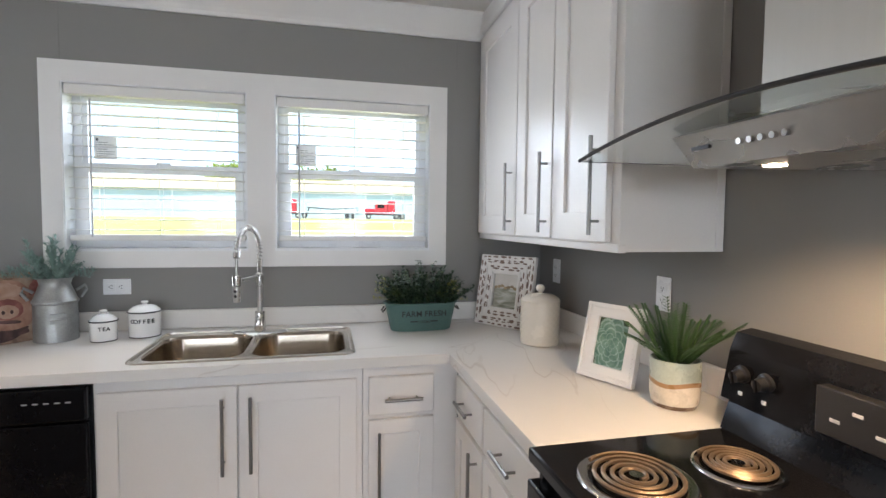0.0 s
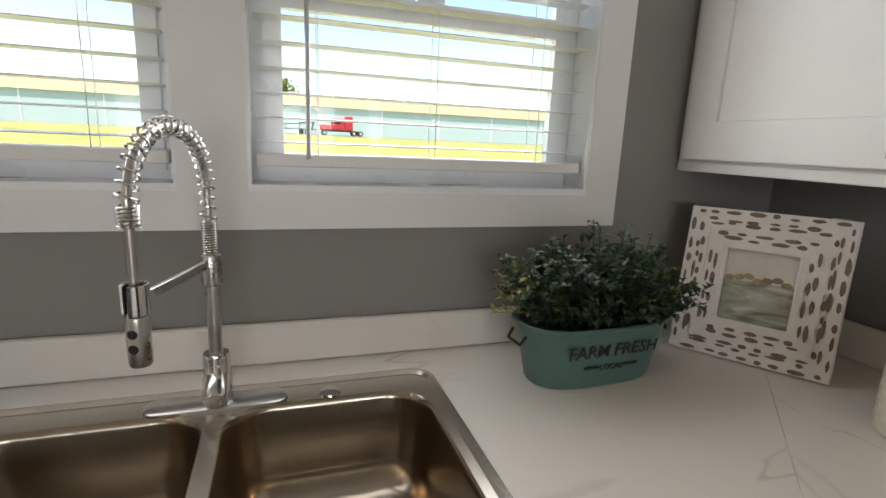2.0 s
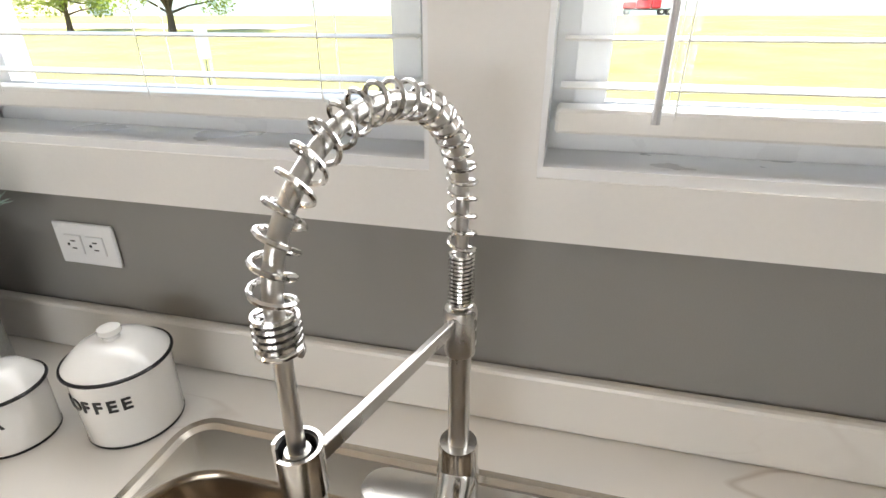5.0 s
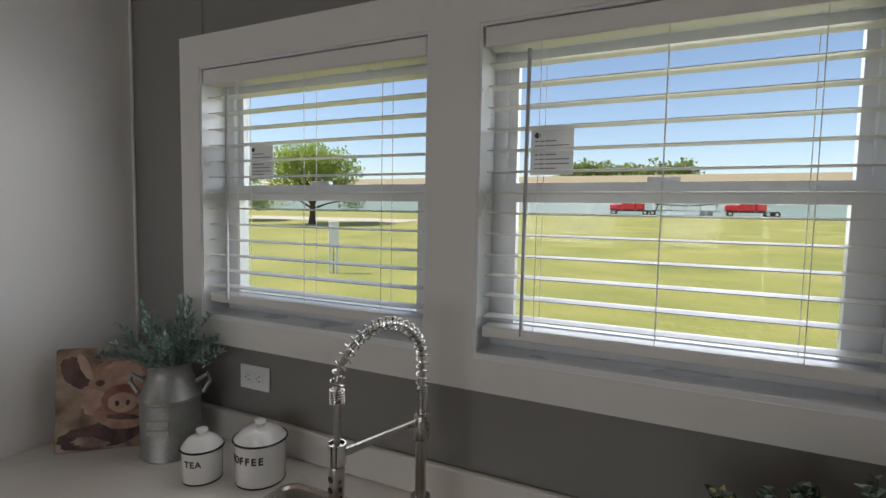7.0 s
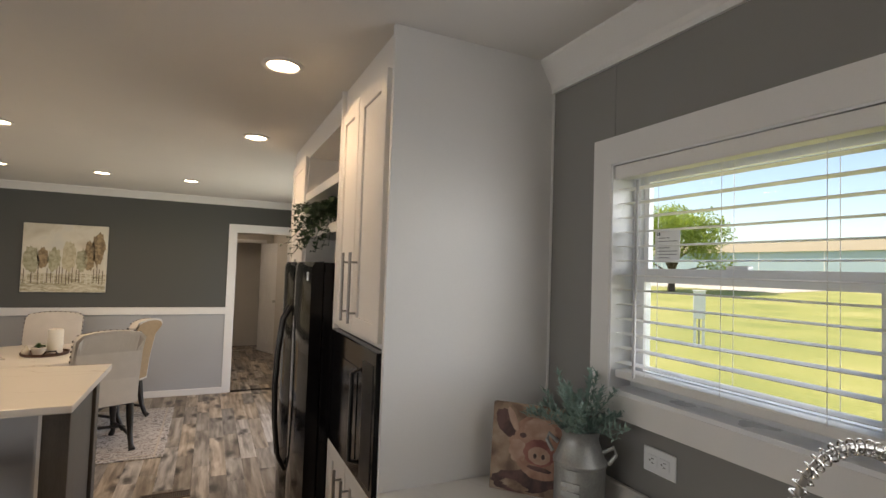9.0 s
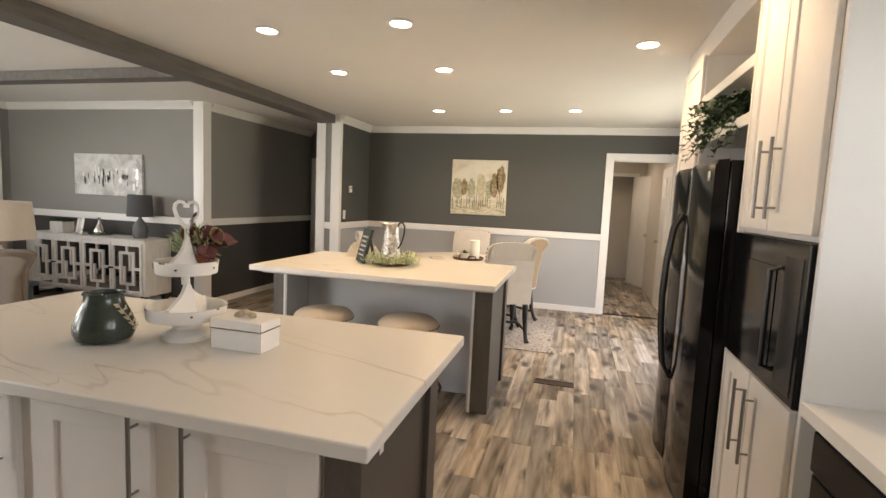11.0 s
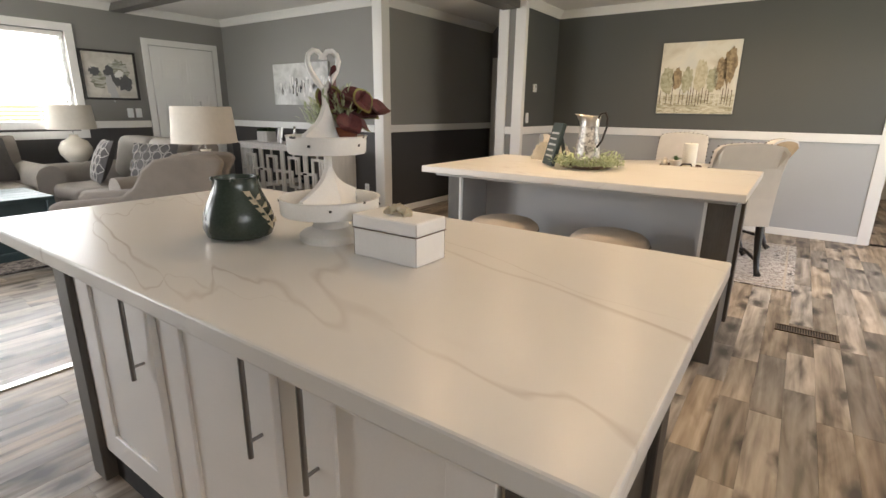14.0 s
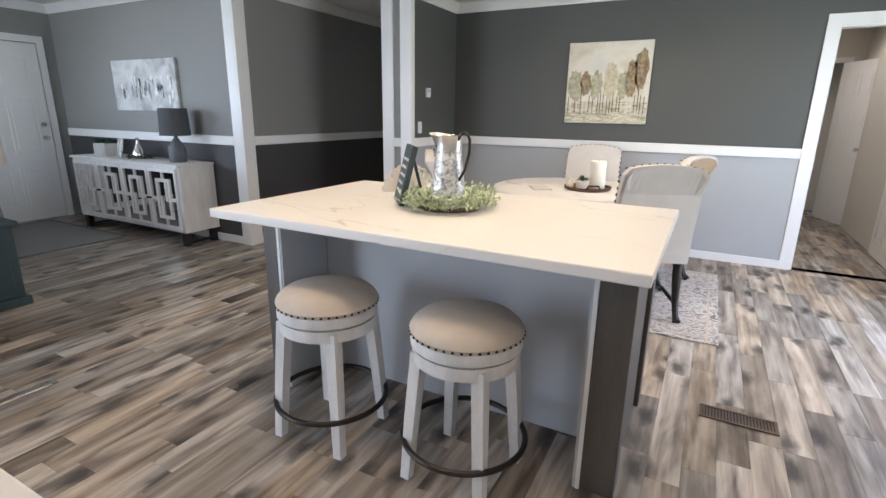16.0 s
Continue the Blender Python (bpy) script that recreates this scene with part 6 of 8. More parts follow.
for ringi, (rad, n, sz) in enumerate(((0.050, 9, 0.030), (0.039, 8, 0.027), (0.028, 7, 0.022), (0.018, 5, 0.017), (0.008, 4, 0.011))):
    for k in range(n):
        a = 2 * math.pi * (k + 0.5 * ringi) / n
        rad_, sz_ = rad * 1.32, sz * 1.30
        u, v, turn = rad_ * math.cos(a) * 0.74, 0.122 + rad_ * math.sin(a) * 1.02, math.degrees(a) - 90
        layer += 0.12
        blob("painted_petal", sfr, u, v, sz_ * 0.74, sz_ * 0.86, layer, M_SUCC[1], turn, 0.03, 40 + k, y0=-0.010)
        layer += 0.12
        blob("painted_petal_shade", sfr, u * 0.92, 0.122 + (v - 0.122) * 0.92, sz_ * 0.66, sz_ * 0.78, layer, M_SUCC[0], turn, 0.05, 60 + k, y0=-0.010)

# glazed pot with a fern
fp = thing("potted_plant", "banded stoneware pot with a bright green fern", "plant", (-0.170, -1.266, CT1))
M_GLAZE = [surf("stoneware_" + n_, c_, 0.28, scale=20, vary=0.12, bump=0.01) for n_, c_ in (("base", (0.16, 0.10, 0.065)), ("cream", (0.62, 0.55, 0.45)), ("brown", (0.34, 0.19, 0.085)), ("teal", (0.42, 0.47, 0.41)))]
prof = [(0.0, 0.054), (0.012, 0.060), (0.030, 0.0635), (0.062, 0.065), (0.074, 0.065), (0.125, 0.065)]
for (z0, r0), (z1, r1), mt, nm in ((prof[0], prof[1], 0, "foot"), (prof[1], prof[2], 1, "cream_band"), (prof[2], prof[3], 1, "cream_band"), (prof[3], prof[4], 2, "brown_band"), (prof[4], prof[5], 3, "glaze_band")):
    bm = B()
    lo = []
    for z, r, wv in ((z0, r0, z0 > 0.05), (z1, r1, 0.05 < z1 < 0.12)):
        lo.append([(r * math.cos(2 * math.pi * k / 40), r * math.sin(2 * math.pi * k / 40), z + (0.004 * math.sin(2 * math.pi * k / 40 * 3) if wv else 0)) for k in range(40)])
    loft(bm, lo, cap0=(nm == "foot"), cap1=False)
    part(nm, bm, M_GLAZE[mt], fp, smooth=True)
part("pot_rim", lathe(B(), [(0.065, 0.125), (0.0645, 0.128), (0.060, 0.128), (0.058, 0.11), (0, 0.108)], 40), M_GLAZE[3], fp, smooth=True)
rnd = random.Random(7)
bm = B()
for k in range(40):
    a, t = 2 * math.pi * k / 40 * 3.1, rnd.uniform(0.12, 1.0)
    L = rnd.uniform(0.12, 0.20)
    p0 = Vector((math.cos(a), math.sin(a), 0)) * rnd.uniform(0.005, 0.035) + Vector((0, 0, 0.112))
    out = Vector((math.cos(a), math.sin(a), 0))
    pts = []
    for s in range(11):
        f = s / 10
        pts.append(p0 + out * L * math.sin(t) * f + Vector((0, 0, L * (math.cos(t) * f - 0.25 * math.sin(t) * f * f))))
    tube(bm, pts, [0.0022 - 0.0018 * s / 10 for s in range(11)], 4)
    sd = out.cross(Vector((0, 0, 1)))
    for s in range(1, 21):
        f = s / 20
        q = p0 + out * L * math.sin(t) * f + Vector((0, 0, L * (math.cos(t) * f - 0.25 * math.sin(t) * f * f)))
        wl_ = 0.030 * (1 - 0.75 * abs(f - 0.35))
        for sg in (-1, 1):
            leaf(bm, q, q + sd * sg * wl_ * 0.8 + out * 0.008 + Vector((0, 0, 0.010)), 0.0065, 0.1)
part("fern", bm, M_LEAF, fp, "feathery green fronds")

# ---- island: vase, tiered tray, box ----
va = thing("vase", "squat dark green glazed vase with a raised cream leaf sprig", "vase", (-2.212, -2.742, CT1), 0)
prof = [(0, 0.0), (0.058, 0.0), (0.080, 0.008), (0.089, 0.030), (0.087, 0.055), (0.079, 0.082), (0.068, 0.106), (0.060, 0.124), (0.056, 0.140), (0.055, 0.152), (0.056, 0.158), (0.051, 0.158), (0.048, 0.148), (0.050, 0.12), (0, 0.10)]
part("body", lathe(B(), prof, 44), M_VASE, va, smooth=True)


def on_vase(a, z, lift=0.001):
    r = float(np.interp(z, (0.010, 0.035, 0.058, 0.085, 0.106, 0.118, 0.15), (0.081, 0.089, 0.0865, 0.078, 0.068, 0.063, 0.055))) + lift
    return Vector((r * math.cos(a), r * math.sin(a), z))


for k in range(9):
    sg = 1 if k % 2 else -1
    a, z = radians(122 - 4.0 * k), 0.030 + 0.0105 * k
    b0 = on_vase(a, z)
    t0 = on_vase(a + sg * radians(19), z + 0.014, 0.004)
    bm = B()
    leaf(bm, b0, t0, 0.016, 0.12, up=(math.cos(a), math.sin(a), 0))
    part("raised_leaf", bm, M_GOLD, va)
part("stem", tube(B(), [on_vase(radians(123 - 4.0 * k), 0.025 + 0.0105 * k) for k in range(10)], 0.0022, 6), M_GOLD, va, smooth=True)
for a in (-0.5, 0.9, 2.4):
    part("rim_lug", lathe(B(), [(0, 0.010), (0.006, 0.008), (0.008, 0.0), (0, -0.002)], 10, (0.053 * math.cos(a), 0.053 * math.sin(a), 0.152)), M_VASE, va, smooth=True)

tr = thing("tiered_tray", "chipped white enamel two-tier tray with a heart finial", "tray", (-2.340, -2.533, CT1))
M_CHIPPED = surf("chipped_white_metal", (0.82, 0.81, 0.78), 0.4, scale=10, vary=0.05, bump=0.02)
part("foot", lathe(B(), [(0, 0.0), (0.079, 0.0), (0.081, 0.004), (0.080, 0.018), (0.070, 0.026), (0.048, 0.036), (0.043, 0.052), (0.048, 0.070), (0, 0.070)], 40), M_CHIPPED, tr, smooth=True)


def dish(r, z, h, peak, name):
    d = part(name, lathe(B(), [(0, z), (r * 0.95, z), (r * 0.975, z + 0.004), (r, z + h), (r + 0.003, z + h + 0.003), (r - 0.004, z + h + 0.003), (r * 0.97 - 0.004, z + 0.006), (0, z + 0.005)], 48), M_CHIPPED, tr, smooth=True)
    # winged saddle that carries the stem
    lo = []
    for k in range(29):
        u = -1 + 2 * k / 28
        zz = z + h + 0.004 + peak * math.exp(-abs(u) * 3.4) + 0.010 * math.sin(math.pi * min(1, abs(u)))
        w = 0.010 + 0.030 * (1 - abs(u)) ** 0.7
        lo.append([(u * r * 0.97, -w, z + 0.006), (u * r * 0.97, w, z + 0.006), (u * r * 0.97, 0.006, zz), (u * r * 0.97, -0.006, zz)])
    sp = part("saddle", loft(B(), lo), M_CHIPPED, d, smooth=True)
    sp.matrix_basis = pose(0, 0, 0, 0, 0, 15)
    rc = random.Random(int(r * 1000))
    for k in range(12):
        a = rc.uniform(0, 2 * math.pi)
        zz = z + (h + 0.001 if k % 2 else rc.uniform(0.004, h))
        sx = rc.uniform(0.003, 0.007)
        part("chip", box(B(), -sx, sx, -0.0014, 0.001, -0.003, 0.003, 0.001, m=pose((r + 0.0010) * math.cos(a), (r + 0.0010) * math.sin(a), zz, rc.uniform(-30, 30), 0, math.degrees(a) + 90)), M_INK, d)
    return d


dish(0.126, 0.070, 0.040, 0.090, "lower_dish")
dish(0.098, 0.222, 0.040, 0.085, "upper_dish")
part("stem", lathe(B(), [(0.0, 0.07), (0.010, 0.07), (0.010, 0.30), (0.008, 0.34), (0.007, 0.375), (0, 0.375)], 16), M_CHIPPED, tr, smooth=True)
for sg in (-1, 1):
    arc = [(0, 0.372), (0.012, 0.385), (0.030, 0.415), (0.036, 0.437), (0.033, 0.452), (0.022, 0.461), (0.010, 0.459), (0.003, 0.450), (0.004, 0.441)]
    ht = part("heart_finial", tube(B(), [(sg * u, 0, v) for u, v in arc], [0.0075, 0.007, 0.0065, 0.0062, 0.006, 0.006, 0.006, 0.0062, 0.0066], 8), M_CHIPPED, tr, "white heart-shaped handle", smooth=True)
    ht.matrix_basis = pose(0, 0, 0, 0, 0, 140)
pp = thing("potted_plant", "small terracotta pot with burgundy and green foliage on the tray", "plant", (-2.392, -2.530, CT1 + 0.228))
part("pot", lathe(B(), [(0, 0), (0.028, 0), (0.037, 0.040), (0.041, 0.041), (0.041, 0.056), (0.036, 0.056), (0, 0.048)], 28), M_TERRA, pp, smooth=True)
rnd = random.Random(9)
sprigs = B()
RIGHT, FAR = Vector((-0.864, 0.504, 0)), Vector((-0.504, -0.864, 0))


def broad_leaf(c, tip, w, mat_edge, mat):
    """A cupped leaf with a paler rim, as two shells."""
    d = (tip - c)
    s_ = d.cross(Vector((0.3, 0.5, 1))).normalized()
    nn = s_.cross(d).normalized()
    for grow, m_, nm, lift in ((1.0, mat_edge, "leaf_rim", 0.0), (0.82, mat, "leaf", 0.0012)):
        bm = B()
        rings = []
        mid = bm.verts.new(c + d * 0.5 + nn * (lift - 0.008))
        for k in range(16):
            t = 2 * math.pi * k / 16
            f = 0.5 - 0.5 * math.cos(t) * grow
            hw = w / 2 * grow * math.sin(t) * (1 + 0.25 * math.cos(t))
            rings.append(bm.verts.new(c + d * f + s_ * hw + nn * (lift + 0.010 * math.sin(3 * t) * 0.35 + 0.006)))
        for k in range(16):
            bm.faces.new((mid, rings[k], rings[(k + 1) % 16]))
        part(nm, bm, m_, pp)


for k in range(13):
    s0, f0, z0 = rnd.uniform(-0.035, 0.075), rnd.uniform(-0.05, 0.03), rnd.uniform(0.080, 0.165)
    c = RIGHT * s0 + FAR * f0 + Vector((0, 0, z0))
    tube(sprigs, [(0, 0, 0.045), c], 0.0016, 4)
    tip = c + RIGHT * rnd.uniform(-0.01, 0.05) + FAR * rnd.uniform(-0.03, 0.02) + Vector((0, 0, rnd.uniform(-0.045, 0.03)))
    tip = c + (tip - c).normalized() * rnd.uniform(0.054, 0.080)
    broad_leaf(c, tip, rnd.uniform(0.044, 0.066), M_LEAF_YEL if k % 2 else M_LEAF_RED, M_LEAF_RED)
for k in range(80):
    d_ = (RIGHT * rnd.uniform(-1.0, 0.1) + FAR * rnd.uniform(-0.4, 0.7) + Vector((0, 0, rnd.uniform(0.15, 1.0)))).normalized()
    L = rnd.uniform(0.07, 0.115)
    for s in range(7):
        p_ = Vector((0, 0, 0.045)) + d_ * L * (0.35 + 0.1 * s)
        leaf(sprigs, p_, p_ + (d_ + Vector((rnd.uniform(-0.7, 0.7), rnd.uniform(-0.7, 0.7), 0.2))).normalized() * 0.024, 0.006, 0.1)
tagged(part("greenery", sprigs, M_LEAF_SAGE, pp, "fine green sprigs"), kind="stuff")

bx = thing("keepsake_box", "white wooden box with a knotted rope handle on its lid", "box", (-2.325, -2.29, CT1))
part("body", box(B(), -0.053, 0.053, -0.092, 0.092, 0.0005, 0.066, 0.002), M_BOX, bx)
ld = part("lid", box(B(), -0.055, 0.055, -0.094, 0.094, 0.0675, 0.098, 0.003), M_BOX, bx)
for z0, z1 in ((0.0664, 0.0673),):
    part("worn_edge", plate(B(), rect(-0.0556, 0.0556, -0.0946, 0.0946), [rect(-0.052, 0.052, -0.091, 0.091)], z1 - z0, lambda u, v, w: (u, v, z0 + w)), M_CHIP, ld, "brown worn edge")
for sx in (-1, 1):
    for sy in (-1, 1):
        x, y = sx * 0.0524, sy * 0.0914
        part("worn_edge", box(B(), x - 0.0004, x + 0.0004, y - 0.0004, y + 0.0004, 0.001, 0.065), M_CHIP, bx, "brown worn edge")
        x, y = sx * 0.0541, sy * 0.0931
        part("worn_edge", box(B(), x - 0.0004, x + 0.0004, y - 0.0004, y + 0.0004, 0.069, 0.096), M_CHIP, ld, "brown worn edge")
rope = [(0.0, -0.032 + 0.064 * k / 16, 0.1 + 0.014 * math.sin(math.pi * k / 16)) for k in range(17)]
part("rope_handle", tube(B(), [(0.006 * math.sin(k * 1.3), p[1], p[2]) for k, p in enumerate(rope)], [0.009 if k % 2 else 0.0115 for k in range(17)], 8), M_GOLD, ld, "beige rope loop", smooth=True)
dl_ = thing("doily_sprig", "white lace coaster with a green sprig", "decoration", (-2.57, -2.645, CT1))
part("lace", lathe(B(), [(0.0, 0.003), (0.045, 0.003), (0.055, 0.001), (0.05, 0.0005), (0, 0.0005)], 18), M_WHITEWASH, dl_)
bm = B()
rnd = random.Random(11)
for k in range(18):
    p_ = Vector((0.02 + rnd.uniform(-0.02, 0.02), 0.02 + rnd.uniform(-0.03, 0.03), 0.006))
    leaf(bm, p_, p_ + Vector((rnd.uniform(-1, 1), rnd.uniform(-1, 1), 0.4)).normalized() * 0.02, 0.010, 0.1)
tagged(part("sprig", bm, M_LEAF_DARK, dl_), kind="stuff")

# ---- bar island: jug in a wreath, sign, shell dish ----
wr = thing("wreath", "sage green leaf wreath lying on the worktop", "wreath", (-4.45, -2.605, CT1))
rnd = random.Random(13)
bm = B()
for k in range(900):
    a = rnd.uniform(0, 2 * math.pi)
    rr_ = 0.155 + rnd.gauss(0, 0.028)
    p_ = Vector((rr_ * math.cos(a), rr_ * math.sin(a), 0.012 + abs(rnd.gauss(0, 0.028))))
    e = Vector((rnd.uniform(-1, 1) + 0.5 * math.cos(a), rnd.uniform(-1, 1) + 0.5 * math.sin(a), rnd.uniform(0.05, 1.0))).normalized()
    leaf(bm, p_, p_ + e * rnd.uniform(0.026, 0.045), 0.015, 0.15)
part("leaves", bm, M_LEAF_SAGE, wr)
part("hoop", tube(B(), [(0.135 * math.cos(2 * math.pi * k / 32), 0.135 * math.sin(2 * math.pi * k / 32), 0.012) for k in range(32)], 0.010, 6, True), M_TRAY, wr)
jg = thing("pitcher", "galvanised tin pitcher with a curved dark handle", "pitcher", (-4.45, -2.605, CT1), 0)
M_TIN = blotch("embossed_tin", ((0.38, (0.24, 0.235, 0.23)), (0.5, (0.50, 0.49, 0.47)), (0.62, (0.70, 0.69, 0.66))), 55, 0.35, 4, 0.6, 0.25, metal=0.3)
M_TIN2 = surf("bright_tin", (0.52, 0.50, 0.46), 0.3, 0.9, scale=20, vary=0.12)
part("body", lathe(B(), [(0, 0.0), (0.076, 0.0), (0.080, 0.004), (0.078, 0.03), (0.056, 0.225), (0.054, 0.245), (0, 0.245)], 40), M_TIN, jg, "embossed pale tin body", smooth=True)
lo = []
for z, r, sp in ((0.245, 0.056, 0), (0.27, 0.056, 0.01), (0.30, 0.060, 0.03), (0.305, 0.063, 0.038)):
    lo.append([((r + sp * max(0, math.cos(2 * math.pi * k / 40 + 1.9)) ** 3) * math.cos(2 * math.pi * k / 40), (r + sp * max(0, math.cos(2 * math.pi * k / 40 + 1.9)) ** 3) * math.sin(2 * math.pi * k / 40), z + 0.25 * sp * max(0, math.cos(2 * math.pi * k / 40 + 1.9)) ** 3) for k in range(40)])
part("collar", loft(B(), lo, cap1=False), M_TIN2, jg, "flared tin spout", smooth=True)
part("inner", lathe(B(), [(0.058, 0.303), (0.052, 0.27), (0, 0.25)], 40), M_TIN2, jg, smooth=True)
ha = 1.9 - math.pi
part("handle", tube(B(), [(math.cos(-ha) * r, math.sin(-ha) * r, z) for r, z in ((0.056, 0.29), (0.075, 0.318), (0.105, 0.322), (0.122, 0.295), (0.120, 0.24), (0.098, 0.17), (0.066, 0.125))], 0.0062, 8), M_IRON, jg, "dark curved handle", smooth=True)
sg = thing("tabletop_sign", "small dark teal board sign on an easel back", "sign", (-4.42, -2.84, CT1), 40)
bd = part("board", box(B(), -0.095, 0.095, -0.012, 0.012, 0.004, 0.265, 0.002), M_SIGNTEAL, sg)
bd.matrix_basis = pose(0, 0, 0, -14, 0, 0)
for k in range(5):
    part("print", box(B(), -0.07, 0.07 - 0.02 * (k % 2), -0.0126, -0.012, 0.055 + 0.035 * k, 0.067 + 0.035 * k), M_PANEL, bd)
part("easel", box(B(), -0.03, 0.03, 0.0, 0.006, 0.0, 0.21, m=pose(0, 0.115, 0, 14, 0, 0)), M_SIGNTEAL, sg)
sh = thing("shell_dish", "white ridged ceramic shell dish standing upright", "dish", (-4.66, -2.93, CT1), 120)
bm = B()
lo = []
for j in range(9):
    f = j / 8
    ring = []
    for k in range(25):
        a = math.pi * (0.04 + 0.92 * k / 24)
        r = (0.02 + 0.11 * f) * (1 + 0.06 * (k % 2) * f)
        ring.append((r * math.cos(a), -0.05 * f * f + 0.004 * (k % 2) * f, 0.002 + r * math.sin(a) * 1.15))
    lo.append(ring)
loft(bm, lo, close=False, cap0=False, cap1=False)
o = part("shell", bm, M_CERAM, sh, smooth=True)
so = o.modifiers.new("thick", "SOLIDIFY"); so.thickness = 0.005

# ---- dining table setting ----
TZ = 0.762
ty = thing("serving_tray", "round brown wooden tray with curled handles", "tray", (-6.41, -2.42, TZ), 25)
part("tray", lathe(B(), [(0, 0.0), (0.16, 0.0), (0.17, 0.006), (0.175, 0.026), (0.168, 0.026), (0.162, 0.010), (0, 0.010)], 40), M_TRAY, ty, smooth=True)
for s in (-1, 1):
    part("handle", tube(B(), [(s * 0.165, -0.05, 0.02), (s * 0.19, -0.035, 0.05), (s * 0.19, 0.035, 0.05), (s * 0.165, 0.05, 0.02)], 0.007, 8), M_IRON, ty, smooth=True)
cd = thing("candle_jar", "tall ivory pillar candle in a clear glass cylinder", "candle", (-6.45, -2.36, TZ + 0.0105))
part("candle", lathe(B(), [(0, 0.0), (0.058, 0.0), (0.058, 0.20), (0.052, 0.206), (0, 0.196)], 32), M_WAX, cd, smooth=True)
part("wick", cyl(B(), (0, 0, 0.196), (0.002, 0, 0.212), 0.0015, n=6), M_INK, cd)
pt = thing("potted_plant", "small white pot with a bright green succulent", "plant", (-6.345, -2.45, TZ + 0.0105))
part("pot", lathe(B(), [(0, 0), (0.040, 0), (0.056, 0.06), (0.052, 0.062), (0, 0.055)], 28), M_CERAM, pt, smooth=True)
bm = B()
rnd = random.Random(15)
for k in range(46):
    a, t = rnd.uniform(0, 6.28), rnd.uniform(0.1, 1.3)
    e = Vector((math.cos(a) * math.sin(t), math.sin(a) * math.sin(t), math.cos(t) * 0.7))
    leaf(bm, Vector((0, 0, 0.055)), Vector((0, 0, 0.055)) + e * rnd.uniform(0.05, 0.075), 0.018, 0.12)
part("succulent", bm, M_LEAF, pt, "pointed green leaves")
hn = thing("bird_figurine", "small white and black bird figurine on the tray", "figurine", (-6.36, -2.545, TZ + 0.0105), 40)
part("figurine", lathe(B(), [(0, 0), (0.022, 0), (0.03, 0.02), (0.028, 0.04), (0.014, 0.058), (0.015, 0.068), (0.01, 0.08), (0, 0.083)], 20), M_CERAM, hn, smooth=True)
npk = thing("napkin", "folded ivory linen napkin on the dining table", "napkin", (-6.25, -2.74, TZ), 30)
part("cloth", box(B(), -0.10, 0.10, -0.07, 0.07, 0.0005, 0.012, 0.004, 2), M_CHAIR, npk)

# ---- over the refrigerator: ivy and a dark basket ----
iv = thing("ivy_plant", "trailing dark green ivy on the open shelf", "plant", (-3.72, -0.42, 1.83))
part("pot", lathe(B(), [(0, 0), (0.06, 0), (0.08, 0.10), (0.075, 0.10), (0, 0.09)], 24), M_DARKWOOD, iv, smooth=True)
rnd = random.Random(17)
bm = B()
for k in range(46):
    u = rnd.uniform(-0.36, 0.38)
    p_ = Vector((0, 0, 0.10))
    end = Vector((u, -0.20 - rnd.uniform(0, 0.13), rnd.uniform(-0.17, 0.12)))
    mid = Vector((u * 0.55, -0.16, rnd.uniform(0.08, 0.15)))
    pts = [p_, p_.lerp(mid, 0.6), mid, mid.lerp(end, 0.5), end]
    tube(bm, pts, 0.0015, 4)
    for s in range(14):
        f = s / 13 * 3.99
        q = pts[int(f)].lerp(pts[int(f) + 1], f - int(f))
        e = Vector((rnd.uniform(-1, 1), rnd.uniform(-1.2, 0.2), rnd.uniform(-0.8, 0.5))).normalized()
        leaf(bm, q, q + e * rnd.uniform(0.03, 0.05), 0.034, 0.15)
part("vines", bm, M_LEAF_DARK, iv, "trailing ivy leaves")
bk_ = thing("basket", "black woven basket on the open shelf", "basket", (-3.47, -0.33, 1.83))
bm = B()
for j in range(9):
    r = 0.105 + 0.012 * math.sin(j / 8 * 3.1)
    tube(bm, [(r * math.cos(2 * math.pi * k / 28), r * math.sin(2 * math.pi * k / 28), 0.008 + j * 0.016) for k in range(28)], 0.009, 6, True)
part("weave", bm, M_BLACKP, bk_, smooth=True)
part("bottom", cyl(B(), (0, 0, 0), (0, 0, 0.006), 0.105, n=28), M_BLACKP, bk_)

# ---- living room ----
def cushion(bm, x0, x1, y0, y1, z0, z1, bev=0.05, m=None):
    return box(bm, x0, x1, y0, y1, z0, z1, min(bev, (z1 - z0) * 0.45, (x1 - x0) * 0.45, (y1 - y0) * 0.45), 3, m)


def rolled_arm(x, w, y0, y1, z, sgn):
    """A rolled arm: a scroll outline swept from front to back."""
    out = []
    r = w * 0.62
    cx, cz = x + sgn * w * 0.12, z - r
    for k in range(15):
        a = radians(-70 + 250 * k / 14)
        out.append((cx + sgn * r * math.cos(a), cz + r * math.sin(a)))
    out += [(x - sgn * w * 0.5, 0.12), (x + sgn * w * 0.42, 0.12)]
    return loft(B(), [[(p[0], y, p[1]) for p in out] for y in (y0, y1)])


